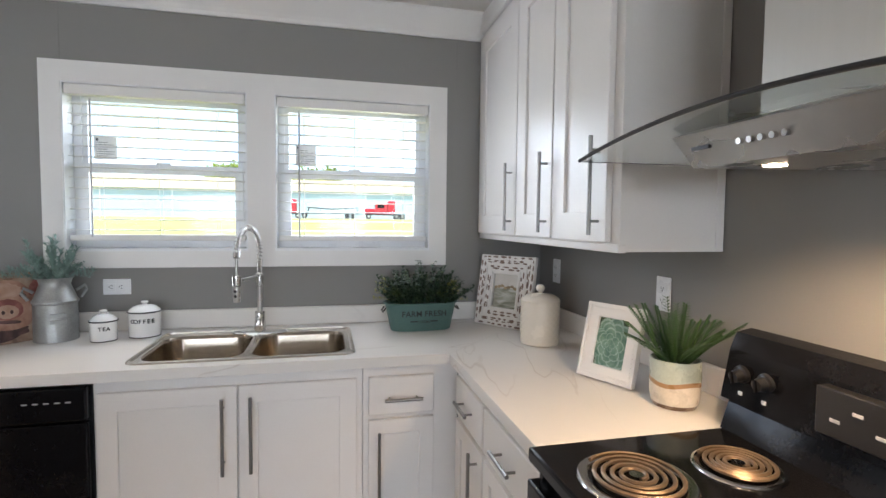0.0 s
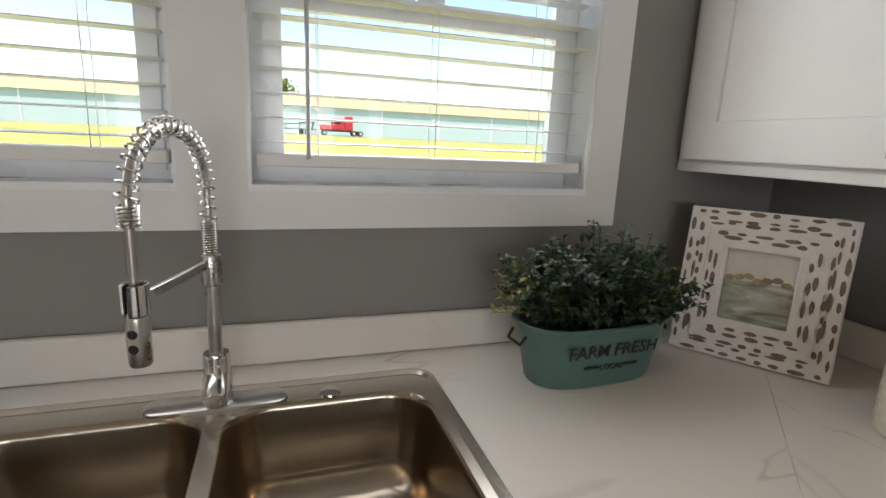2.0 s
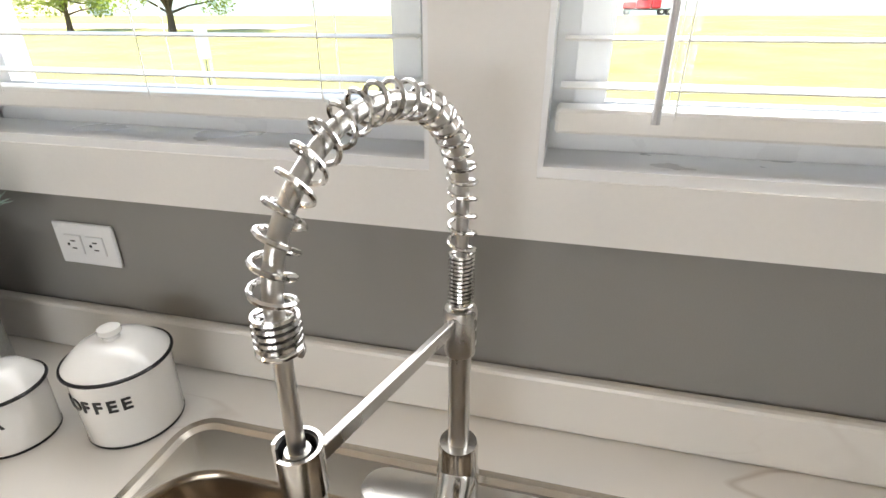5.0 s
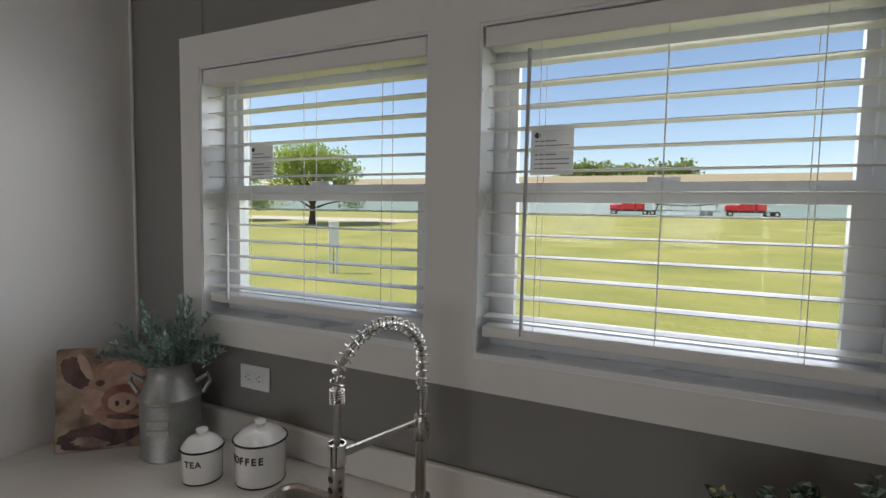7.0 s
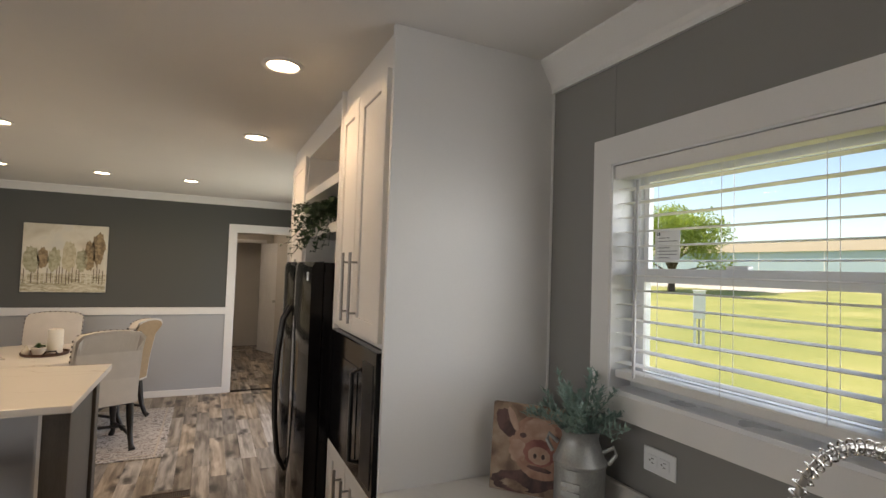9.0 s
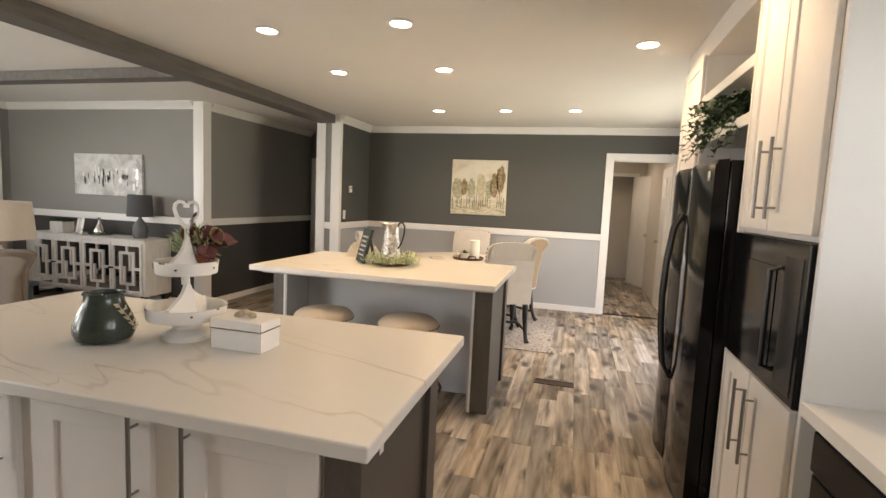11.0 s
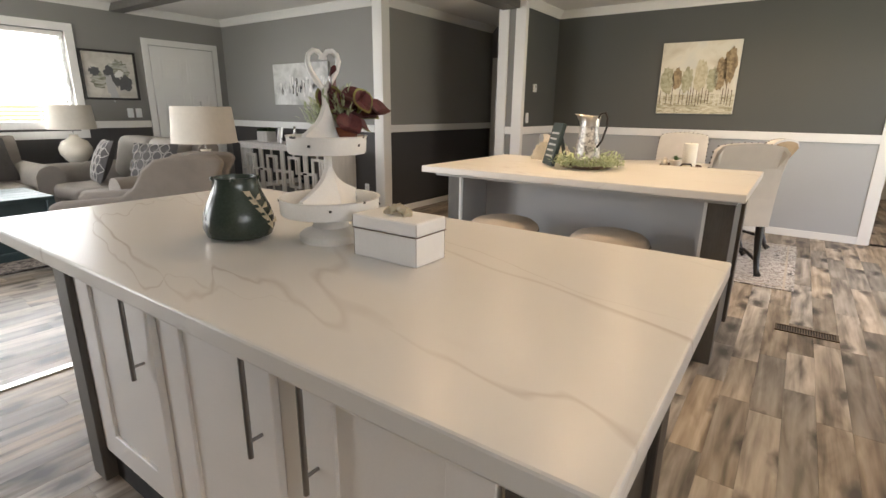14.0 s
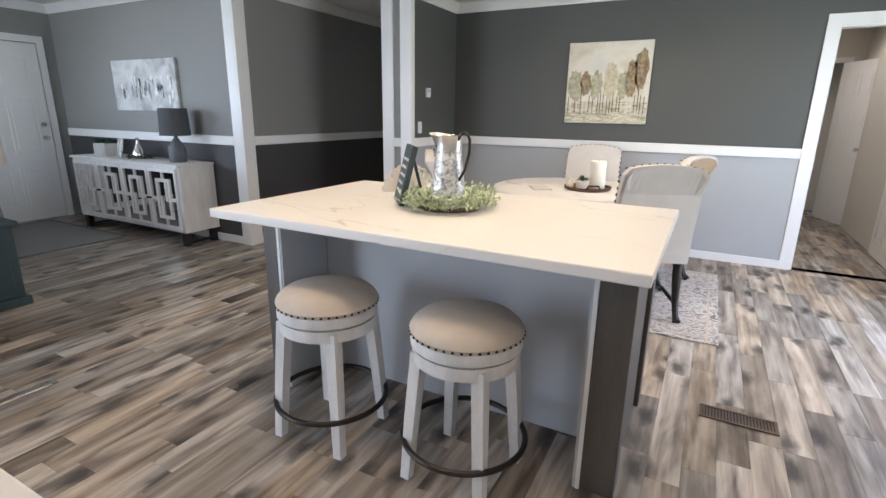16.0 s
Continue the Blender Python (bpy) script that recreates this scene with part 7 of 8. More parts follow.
def sofa(name, label, at, rz, w, seats, depth=0.92, back=0.92, arm=0.66, nails=False):
    """Faces -y in its own frame, centred on x."""
    so = thing(name, label, "armchair" if seats == 1 else "sofa", at, rz)
    h, d = w / 2, depth / 2
    part("base", box(B(), -h + 0.10, h - 0.10, -d + 0.04, d - 0.04, 0.12, 0.32, 0.02, 2), M_SOFA, so)
    part("back", loft(B(), [[(-h + 0.10, y0, z), (h - 0.10, y0, z), (h - 0.10, y1, z), (-h + 0.10, y1, z)] for z, y0, y1 in ((0.12, d - 0.22, d - 0.02), (0.55, d - 0.22, d), (back - 0.06, d - 0.14, d + 0.06), (back, d - 0.08, d + 0.03))]), M_SOFA, so, smooth=True)
    for s in (-1, 1):
        part("arm", rolled_arm(s * (h - 0.11), 0.20, -d, d - 0.02, arm, s), M_SOFA, so, "rolled upholstered arm", smooth=True)
    n = max(1, seats)
    sw = (w - 0.44) / n
    for k in range(n):
        x0 = -h + 0.22 + k * sw
        part("seat_cushion", cushion(B(), x0 + 0.004, x0 + sw - 0.004, -d - 0.01, d - 0.2, 0.322, 0.48, 0.06), M_SOFA, so, smooth=True)
        part("back_cushion", cushion(B(), x0 + 0.004, x0 + sw - 0.004, -0.10, 0.10, 0.0, 0.46, 0.09, pose(0, d - 0.26, 0.485, -14, 0, 0)), M_SOFA, so, smooth=True)
    for x in (-h + 0.14, h - 0.14):
        for y in (-d + 0.08, d - 0.08):
            part("leg", lathe(B(), [(0, 0), (0.014, 0.0), (0.018, 0.02), (0.030, 0.10), (0.034, 0.12), (0, 0.12)], 14, (x, y, 0)), M_DARKWOOD, so, "turned dark leg", smooth=True)
    if nails:
        spots = [(s * (h - 0.015), -d + 0.02 + k * 0.036, s) for s in (-1, 1) for k in range(int((depth - 0.06) / 0.036))]
        spots += [(-h + 0.11 + k * 0.036, d + 0.0, 0) for k in range(int((w - 0.22) / 0.036))]
        for x, y, s in spots:
            o = new("nailhead", bpy.data.meshes["nailhead"]); o.parent = so
            o.matrix_basis = (pose(x, y, 0.15, 0, 90 * s, 0) if s else pose(x, y, 0.15, -90, 0, 0)) @ Matrix.Scale(2.0, 4)
    return so


lv = sofa("loveseat", "taupe chenille loveseat with rolled arms and loose cushions", (-3.74, -7.02, 0), 90, 1.78, 2)
ac = thing("armchair", "taupe roll-back armchair with nailhead trim and dark turned legs", "armchair", (-3.235, -5.44, 0), 47)
# local frame: faces -y, the side shown to the kitchen is at +x
AW = 0.25


def side_panel(x, thick):
    """An arm and wing in one outline, from the low front scroll to the high rolled back."""
    out = [(-0.53, 0.15), (-0.55, 0.40), (-0.60, 0.50), (-0.595, 0.57), (-0.54, 0.605), (-0.40, 0.61), (-0.14, 0.63), (-0.05, 0.70), (0.02, 0.82), (0.10, 0.885), (0.22, 0.905), (0.40, 0.905), (0.52, 0.90), (0.56, 0.86), (0.53, 0.80), (0.50, 0.74), (0.47, 0.15)]
    return plate(B(), out, [], thick, lambda u, v, w: (x + w, u, v))


for x in (-AW, AW - 0.09):
    o = part("side", side_panel(x, 0.09), M_SOFA, ac, "taupe upholstered arm and wing")
    bv = o.modifiers.new("edge", "BEVEL"); bv.width, bv.segments, bv.limit_method = 0.025, 3, "ANGLE"
part("seat_base", box(B(), -AW + 0.091, AW - 0.091, -0.50, 0.40, 0.15, 0.32, 0.015, 2), M_SOFA, ac)
part("seat_cushion", cushion(B(), -AW + 0.093, AW - 0.093, -0.52, 0.20, 0.322, 0.47, 0.05), M_SOFA, ac, smooth=True)
part("back", cushion(B(), -AW + 0.092, AW - 0.092, 0.21, 0.47, 0.322, 0.90, 0.06), M_SOFA, ac, smooth=True)
for x in (-AW + 0.05, AW - 0.05):
    for y in (-0.46, 0.42):
        part("leg", lathe(B(), [(0, 0), (0.016, 0.0), (0.02, 0.03), (0.026, 0.11), (0.036, 0.13), (0.036, 0.15), (0, 0.15)], 14, (x, y, 0)), M_DARKWOOD, ac, "turned dark leg", smooth=True)
for k in range(27):
    o = new("nailhead", bpy.data.meshes["nailhead"]); o.parent = ac
    o.matrix_basis = pose(AW + 0.001, -0.51 + k * 0.037, 0.18, 0, 90, 0) @ Matrix.Scale(1.9, 4)
sofa("sofa", "taupe chenille sofa under the front window", (-2.38, -8.06, 0), 180, 1.95, 2)


def pillow(at, m, mat, label, ogee=False):
    pl = thing("throw_pillow", label, "cushion", at)
    bm = B()
    n = 12
    grid_ = {}
    for s in (-1, 1):
        for i in range(n + 1):
            for j in range(n + 1):
                u, v = -1 + 2 * i / n, -1 + 2 * j / n
                t = 0.075 * ((1 - u * u) * (1 - v * v)) ** 0.42
                if s == 1 and (i in (0, n) or j in (0, n)):
                    grid_[s, i, j] = grid_[-1, i, j]
                    continue
                pin = 1 - 0.06 * (1 - abs(u * v))
                grid_[s, i, j] = bm.verts.new(m @ Vector((0.225 * u * pin, s * t, 0.225 * v * pin + 0.225)))
    for s in (-1, 1):
        for i in range(n):
            for j in range(n):
                bm.faces.new((grid_[s, i, j], grid_[s, i + 1, j], grid_[s, i + 1, j + 1], grid_[s, i, j + 1]))
    body = part("cover", bm, mat, pl, smooth=True)
    if ogee:
        for r in range(5):
            for c in range(4):
                u0, v0 = -0.155 + 0.104 * c + (0.052 if r % 2 else 0) - 0.026, -0.17 + 0.085 * r
                if abs(u0) > 0.19:
                    continue
                pts = []
                for k in range(24):
                    t = 2 * math.pi * k / 24
                    u = u0 + 0.044 * math.sin(t) * (0.75 + 0.25 * math.cos(2 * t + math.pi))
                    v = v0 + 0.052 * math.cos(t)
                    h_ = 0.075 * (max(0, 1 - (u / 0.225) ** 2) * max(0, 1 - (v / 0.225) ** 2)) ** 0.42
                    pts.append(m @ Vector((u * 0.97, -h_ - 0.001, v * 0.97 + 0.225)))
                part("ogee_line", tube(B(), pts, 0.0042, 5, True), M_PILLOW_LT, body)
    return pl


pillow((-3.56, -7.35, 0.49), pose(0, 0, 0, -22, 0, 78), M_PILLOW, "charcoal and cream ogee-pattern cushion on the loveseat", True)
pillow((-3.64, -6.40, 0.49), pose(0, 0, 0, -22, 0, 118), M_PILLOW, "charcoal ogee-pattern cushion against the loveseat arm", True)
pillow((-2.95, -8.0, 0.49), pose(0, 0, 0, -20, 0, 200), M_PILLOW, "dark cushion on the window sofa")


def table_lamp(at, label, shade, ceramic, r, zs, h, body):
    tl_ = thing("table_lamp", label, "lamp", at)
    part("base", lathe(B(), body, 36), ceramic, tl_, smooth=True)
    top = body[-1][1]
    part("stem", cyl(B(), (0, 0, top - 0.01), (0, 0, zs + h + 0.015), 0.006, n=10), M_STEEL, tl_, smooth=True)
    part("shade", lathe(B(), [(r, zs), (r * 0.9, zs + h), (r * 0.89, zs + h), (r * 0.985, zs), (r, zs)], 44), shade, tl_, "drum shade", smooth=True)
    part("spider", tube(B(), [(-r * 0.9, 0, zs + h - 0.012), (r * 0.9, 0, zs + h - 0.012)], 0.003, 6), M_STEEL, tl_)
    part("finial", lathe(B(), [(0, 0.03), (0.009, 0.022), (0.005, 0.008), (0.009, 0)], 12, (0, 0, zs + h + 0.012)), M_STEEL, tl_, smooth=True)


GOURD = [(0, 0), (0.07, 0), (0.075, 0.012), (0.11, 0.05), (0.155, 0.12), (0.16, 0.18), (0.125, 0.25), (0.055, 0.29), (0.04, 0.31), (0.045, 0.325), (0, 0.325)]
table_lamp((-3.74, -8.24, 0.60), "white gourd lamp with a linen drum shade by the window", M_SHADE, M_CERAM, 0.235, 0.385, 0.26, GOURD)
table_lamp((-3.87, -5.78, 0.58), "white gourd lamp with a linen drum shade beside the loveseat", M_SHADE, M_CERAM, 0.265, 0.365, 0.30, [(r, z * 0.95) for r, z in GOURD])


def side_table(at, w, d, h, label):
    st = thing("side_table", label, "table", at)
    part("top", box(B(), -w / 2, w / 2, -d / 2, d / 2, h - 0.035, h, 0.008, 2), M_TEALWOOD, st)
    part("body", box(B(), -w / 2 + 0.03, w / 2 - 0.03, -d / 2 + 0.03, d / 2 - 0.03, 0.06, h - 0.036, 0.004), M_TEALWOOD, st)
    part("plinth", box(B(), -w / 2 + 0.005, w / 2 - 0.005, -d / 2 + 0.005, d / 2 - 0.005, 0.0, 0.06, 0.006), M_TEALWOOD, st)
    for s in (-1, 1):
        part("panel", box(B(), -w / 2 + 0.08, w / 2 - 0.08, s * (d / 2 - 0.03) - 0.004, s * (d / 2 - 0.03) + 0.004, 0.13, h - 0.10, 0.003), M_TEALWOOD, st)


side_table((-3.87, -5.79, 0), 0.40, 0.38, 0.58, "teal painted wooden side table beside the loveseat")
side_table((-3.74, -8.25, 0), 0.50, 0.46, 0.60, "teal painted wooden side table by the window")

ck = thing("coffee_table", "teal painted trunk coffee table with a planked top", "table", (-2.34, -7.0, 0))
for k in range(5):
    part("top_plank", box(B(), -0.64, 0.64, -0.36 + k * 0.144, -0.219 + k * 0.144, 0.475, 0.505, 0.004), M_TEALWOOD, ck)
part("body", box(B(), -0.60, 0.60, -0.32, 0.32, 0.07, 0.474, 0.004), M_TEALWOOD, ck)
for x in (-0.61, 0.61):
    for y in (-0.33, 0.33):
        part("corner_post", box(B(), x - 0.03, x + 0.03, y - 0.03, y + 0.03, 0.0, 0.474, 0.006), M_TEALWOOD, ck)
part("plinth", box(B(), -0.63, 0.63, -0.35, 0.35, 0.0, 0.075, 0.01), M_TEALWOOD, ck)

M_RUG2 = blotch("brown_patterned_rug", ((0.36, (0.055, 0.045, 0.04)), (0.47, (0.20, 0.165, 0.14)), (0.56, (0.36, 0.31, 0.27)), (0.66, (0.12, 0.10, 0.09))), 13, 0.95, 5, 2.0, 0.15)
M_RUG3 = surf("grey_door_rug", (0.22, 0.215, 0.21), 0.95, scale=16, vary=0.15, bump=0.15, fine=300)
for at, w, d, mt, lb_ in (((-1.95, -7.05, 0), 2.6, 1.5, M_RUG2, "brown and grey patterned rug under the coffee table"), ((-4.95, -7.68, 0), 1.05, 1.55, M_RUG3, "plain grey rug by the front door")):
    rg_ = thing("area_rug", lb_, "rug", at)
    part("rug_top", box(B(), -w / 2, w / 2, -d / 2, d / 2, 0.001, 0.010, 0.003), mt, rg_)
    part("binding", plate(B(), rect(-w / 2, w / 2, -d / 2, d / 2), [rect(-w / 2 + 0.02, w / 2 - 0.02, -d / 2 + 0.02, d / 2 - 0.02)], 0.002, lambda u, v, e: (u, v, 0.0102 + e)), M_WALL_DEEP, rg_)

# sideboard with fretwork over mirror
sd = thing("sideboard", "white sideboard with mirrored fretwork doors on dark legs", "sideboard", (-5.49, -6.895, 0), 90)
SW = 0.905
part("body", box(B(), -SW, SW, 0.022, 0.40, 0.14, 0.775, 0.003), M_WHITEWASH, sd)
part("top", box(B(), -SW - 0.01, SW + 0.01, -0.005, 0.405, 0.776, 0.80, 0.004), M_WHITEWASH, sd)
for x in (-SW + 0.06, SW - 0.06):
    for y in (0.06, 0.36):
        part("leg", box(B(), x - 0.03, x + 0.03, y - 0.03, y + 0.03, 0.0, 0.139, 0.003), M_DARKWOOD, sd, "dark square leg")
    part("stretcher", box(B(), x - 0.012, x + 0.012, 0.09, 0.33, 0.02, 0.045, 0.002), M_DARKWOOD, sd)
for k in range(4):
    x0 = -SW + 0.03 + k * (2 * SW - 0.06) / 4 + 0.004
    x1 = x0 + (2 * SW - 0.06) / 4 - 0.008
    z0, z1 = 0.165, 0.755
    dr_ = part("door", box(B(), x0, x1, 0.012, 0.021, z0, z1), M_MIRROR, sd, "mirrored door")
    cx, cz = (x0 + x1) / 2, (z0 + z1) / 2
    w_, t_ = (x1 - x0) / 2, 0.016
    bars = [(x0, x1, z0, z0 + 0.035), (x0, x1, z1 - 0.035, z1), (x0, x0 + 0.03, z0 + 0.035, z1 - 0.035), (x1 - 0.03, x1, z0 + 0.035, z1 - 0.035)]
    ix, iz = 0.075, 0.165
    bars += [(cx - ix, cx + ix, cz + iz, cz + iz + 0.03), (cx - ix, cx + ix, cz - iz - 0.03, cz - iz), (cx - ix - 0.03, cx - ix, cz - iz - 0.03, cz + iz + 0.03), (cx + ix, cx + ix + 0.03, cz - iz - 0.03, cz + iz + 0.03)]
    bars += [(x0 + 0.03, cx - ix - 0.03, cz - 0.015, cz + 0.015), (cx + ix + 0.03, x1 - 0.03, cz - 0.015, cz + 0.015)]
    bars += [(cx - ix + 0.02, cx - ix + 0.045, cz - iz, cz + 0.02), (cx + ix - 0.045, cx + ix - 0.02, cz - 0.02, cz + iz), (cx - t_ / 2, cx + t_ / 2, cz + iz + 0.03, z1 - 0.035), (cx - t_ / 2, cx + t_ / 2, z0 + 0.035, cz - iz - 0.03)]
    for b in bars:
        part("fret", box(B(), b[0], b[1], 0.0, 0.0115, b[2], b[3]), M_WHITEWASH, dr_)
    part("knob", cyl(B(), ((x1 - 0.015) if k % 2 == 0 else (x0 + 0.015), 0.0, cz), ((x1 - 0.015) if k % 2 == 0 else (x0 + 0.015), -0.02, cz), 0.010, n=12), M_IRON, dr_, smooth=True)

SZ = 0.80
pb = thing("planter", "white ribbed planter box with a low green plant", "planter", (-5.68, -7.43, SZ), 90)
part("box", box(B(), -0.105, 0.105, -0.075, 0.075, 0.0005, 0.135, 0.006), M_WHITEWASH, pb)
for k in range(9):
    part("rib", box(B(), -0.098 + k * 0.0235, -0.088 + k * 0.0235, -0.080, -0.075, 0.012, 0.125, 0.001), M_WHITEWASH, pb)
bm = B()
rnd = random.Random(21)
for k in range(120):
    p_ = Vector((rnd.uniform(-0.11, 0.11), rnd.uniform(-0.07, 0.07), 0.135))
    e = Vector((rnd.uniform(-1, 1), rnd.uniform(-1, 1), rnd.uniform(0.1, 0.9))).normalized()
    leaf(bm, p_, p_ + e * rnd.uniform(0.04, 0.07), 0.03, 0.15)
part("plant", bm, M_LEAF_DARK, pb)
bb, bbf = framed("picture_frame", "small silver photo frame on the sideboard", (-5.62, -7.08, SZ), 72, 10, 0.15, 0.20, 0.022, M_STEEL)
part("print", box(B(), -0.054, 0.054, -0.010, -0.006, 0.021, 0.179), M_SKYPRINT, bbf)
bo_ = thing("glass_bottle", "clear teardrop glass bottle on a ring of greenery", "vase", (-5.66, -6.82, SZ))
part("bottle", lathe(B(), [(0, 0.0), (0.05, 0.0), (0.062, 0.02), (0.060, 0.06), (0.035, 0.11), (0.016, 0.15), (0.014, 0.20), (0.018, 0.215), (0.012, 0.215), (0.009, 0.20), (0.011, 0.15), (0.03, 0.108), (0.054, 0.058), (0.055, 0.02), (0, 0.008)], 28), M_CHROME, bo_, "silvered glass bottle", smooth=True)
bm = B()
for k in range(220):
    a = rnd.uniform(0, 6.28)
    p_ = Vector((0.10 * math.cos(a), 0.13 * math.sin(a), 0.004 + rnd.uniform(0, 0.02)))
    e = Vector((rnd.uniform(-1, 1), rnd.uniform(-1, 1), rnd.uniform(0.0, 0.8))).normalized()
    leaf(bm, p_, p_ + e * 0.035, 0.012, 0.1)
gr = thing("wreath", "green leaf ring round the bottle on the sideboard", "wreath", (-5.66, -6.80, SZ))
part("leaves", bm, M_LEAF_DARK, gr)
table_lamp((-5.70, -6.25, SZ), "small grey lamp with a dark drum shade on the sideboard", M_SHADE_GREY, M_GREYCER, 0.14, 0.255, 0.255, [(0, 0), (0.075, 0), (0.08, 0.012), (0.08, 0.14), (0.048, 0.19), (0.018, 0.235), (0.018, 0.26), (0, 0.26)])

# pictures in the living room
ar = thing("wall_painting", "silver and white abstract canvas over the sideboard", "painting", (-5.91, -6.925, 1.535), 90)
M_SILV = blotch("pale_silver_paint", ((0.35, (0.34, 0.34, 0.335)), (0.5, (0.52, 0.52, 0.51)), (0.65, (0.64, 0.64, 0.63))), 6, 0.5, 5, 0.8)
cv2 = part("canvas", box(B(), -0.53, 0.53, -0.035, -0.001, -0.255, 0.255, 0.003), M_SILV, ar)
rnd = random.Random(23)
for k in range(64):
    u, v = rnd.uniform(-0.46, 0.48), rnd.gauss(-0.04, 0.055)
    hgt, wd = rnd.uniform(0.03, 0.12), rnd.uniform(0.006, 0.016)
    part("brush_stroke", box(B(), u - wd, u + wd, -0.0365, -0.035, v - hgt / 2, v + hgt / 2, 0.0005, m=None), (M_TRIM, M_MIRROR, M_PANEL)[k % 3], cv2)
po = thing("wall_picture", "black-framed print of potted plants beside the front door", "picture", (-4.355, YF, 1.595), 180)
part("frame", plate(B(), rect(-0.31, 0.31, -0.285, 0.285), [rect(-0.285, 0.285, -0.26, 0.26)], 0.03, lambda u, v, d: (u, -d - 0.001, v)), M_DARKWOOD, po, "thin black frame")
pr_ = part("print", box(B(), -0.286, 0.286, -0.012, -0.004, -0.261, 0.261), M_SKYPRINT, po)
for k, (u, v, a, b, mt) in enumerate(((-0.12, -0.06, 0.10, 0.09, M_FIELDPRINT), (0.02, 0.0, 0.07, 0.13, M_GREYCER), (0.12, 0.08, 0.09, 0.11, M_FIELDPRINT), (0.16, -0.08, 0.09, 0.08, M_GREYCER), (-0.16, 0.04, 0.05, 0.06, M_GREYCER), (0.0, -0.15, 0.16, 0.05, M_PANEL), (0.10, 0.02, 0.04, 0.05, M_TRIM))):
    blob("painted_leaf", pr_, u, v, a, b, k * 0.5, mt, 20 * k, 0.25, 60 + k, y0=-0.012)

# ceiling fan
fn = thing("ceiling_fan", "dark ceiling fan with five wooden blades", "ceiling fan", (-2.55, -6.75, ZC))
part("canopy", lathe(B(), [(0, -0.001), (0.07, -0.001), (0.065, -0.04), (0.02, -0.06), (0, -0.06)], 24), M_IRON, fn, smooth=True)
part("rod", cyl(B(), (0, 0, -0.06), (0, 0, -0.18), 0.012, n=12), M_IRON, fn)
part("motor", lathe(B(), [(0, -0.18), (0.09, -0.19), (0.115, -0.22), (0.11, -0.28), (0.06, -0.31), (0, -0.315)], 28), M_IRON, fn, smooth=True)
for k in range(5):
    bl_ = part("blade", box(B(), 0.16, 0.72, -0.065, 0.065, -0.252, -0.244, 0.003), M_DARKWOOD, fn, at=pose(0, 0, 0, 0, 0, 223 + 72 * k) @ pose(0, 0, 0, 10, 0, 0))
    part("blade_iron", box(B(), 0.08, 0.20, -0.02, 0.02, -0.262, -0.253, 0.002), M_IRON, bl_)

# ---- outdoors ----
def rise(y):
    """The lawn is level near the house and climbs to the road."""
    return -0.8 + 2.8 * min(1, max(0, (y - 25) / 80)) ** 1.2


def ground_material():
    m, n, l, b = shader("mown_grass")
    g = n.new("ShaderNodeNewGeometry")
    a = n.new("ShaderNodeTexNoise"); a.inputs["Scale"].default_value = 0.22; a.inputs["Detail"].default_value = 6
    c = n.new("ShaderNodeTexNoise"); c.inputs["Scale"].default_value = 9; c.inputs["Detail"].default_value = 5
    l.new(g.outputs["Position"], a.inputs["Vector"]); l.new(g.outputs["Position"], c.inputs["Vector"])
    mx = n.new("ShaderNodeMix"); mx.data_type = "FLOAT"; mx.inputs[0].default_value = 0.45
    l.new(a.outputs[0], mx.inputs[2]); l.new(c.outputs[0], mx.inputs[3])
    r = n.new("ShaderNodeValToRGB"); e = r.color_ramp.elements
    e.new(0.5)
    for k, (p, q) in enumerate(((0.34, (0.15, 0.18, 0.035)), (0.5, (0.26, 0.26, 0.060)), (0.66, (0.37, 0.33, 0.11)))):
        e[k].position, e[k].color = p, (*q, 1)
    l.new(mx.outputs[0], r.inputs[0]); l.new(r.outputs[0], b.inputs["Base Color"])
    bp = n.new("ShaderNodeBump"); bp.inputs["Strength"].default_value = 0.5; bp.inputs["Distance"].default_value = 0.04
    l.new(c.outputs[0], bp.inputs["Height"]); l.new(bp.outputs[0], b.inputs["Normal"])
    b.inputs["Roughness"].default_value = 0.9
    return m


M_GRASS = ground_material()
bm = B()
ys = [-3000, -300, -60, 0, 15, 25] + [25 + 5 * k for k in range(1, 17)] + [130, 200, 600, 3000]
xs = [-3000, -400, -150, -60, -20, 20, 60, 150, 400, 3000]
grid = [[bm.verts.new((x, y, rise(y))) for x in xs] for y in ys]
for j in range(len(ys) - 1):
    for i in range(len(xs) - 1):
        bm.faces.new((grid[j][i], grid[j][i + 1], grid[j + 1][i + 1], grid[j + 1][i]))
tagged(part("ground", bm, M_GRASS), "wide mown lawn in sunshine", kind="structure")
M_GRAVEL = surf("pale_gravel", (0.46, 0.41, 0.34), 0.9, scale=0.8, vary=0.15, bump=0.2, fine=30)
M_ASPHALT = surf("grey_road", (0.20, 0.19, 0.175), 0.85, scale=0.5, vary=0.12, bump=0.1, fine=20)


def strip(name, x0, x1, y0, y1, mat, label, lift=0.03):
    bm = B()
    n = 24
    rows = [[bm.verts.new((x0 + (x1 - x0) * k / n, y + 0.6 * math.sin(k * 1.3), rise(y) + lift)) for k in range(n + 1)] for y in (y0, (y0 + y1) / 2, y1)]
    for a, b in zip(rows, rows[1:]):
        for k in range(n):
            bm.faces.new((a[k], a[k + 1], b[k + 1], b[k]))
    return tagged(part(name, bm, mat), label, kind="structure")


strip("gravel_drive", -120, -36, 58, 68, M_GRAVEL, "pale gravel drive past the tree")
strip("road", -900, 900, 100, 107, M_ASPHALT, "grey road along the far edge of the lawn")

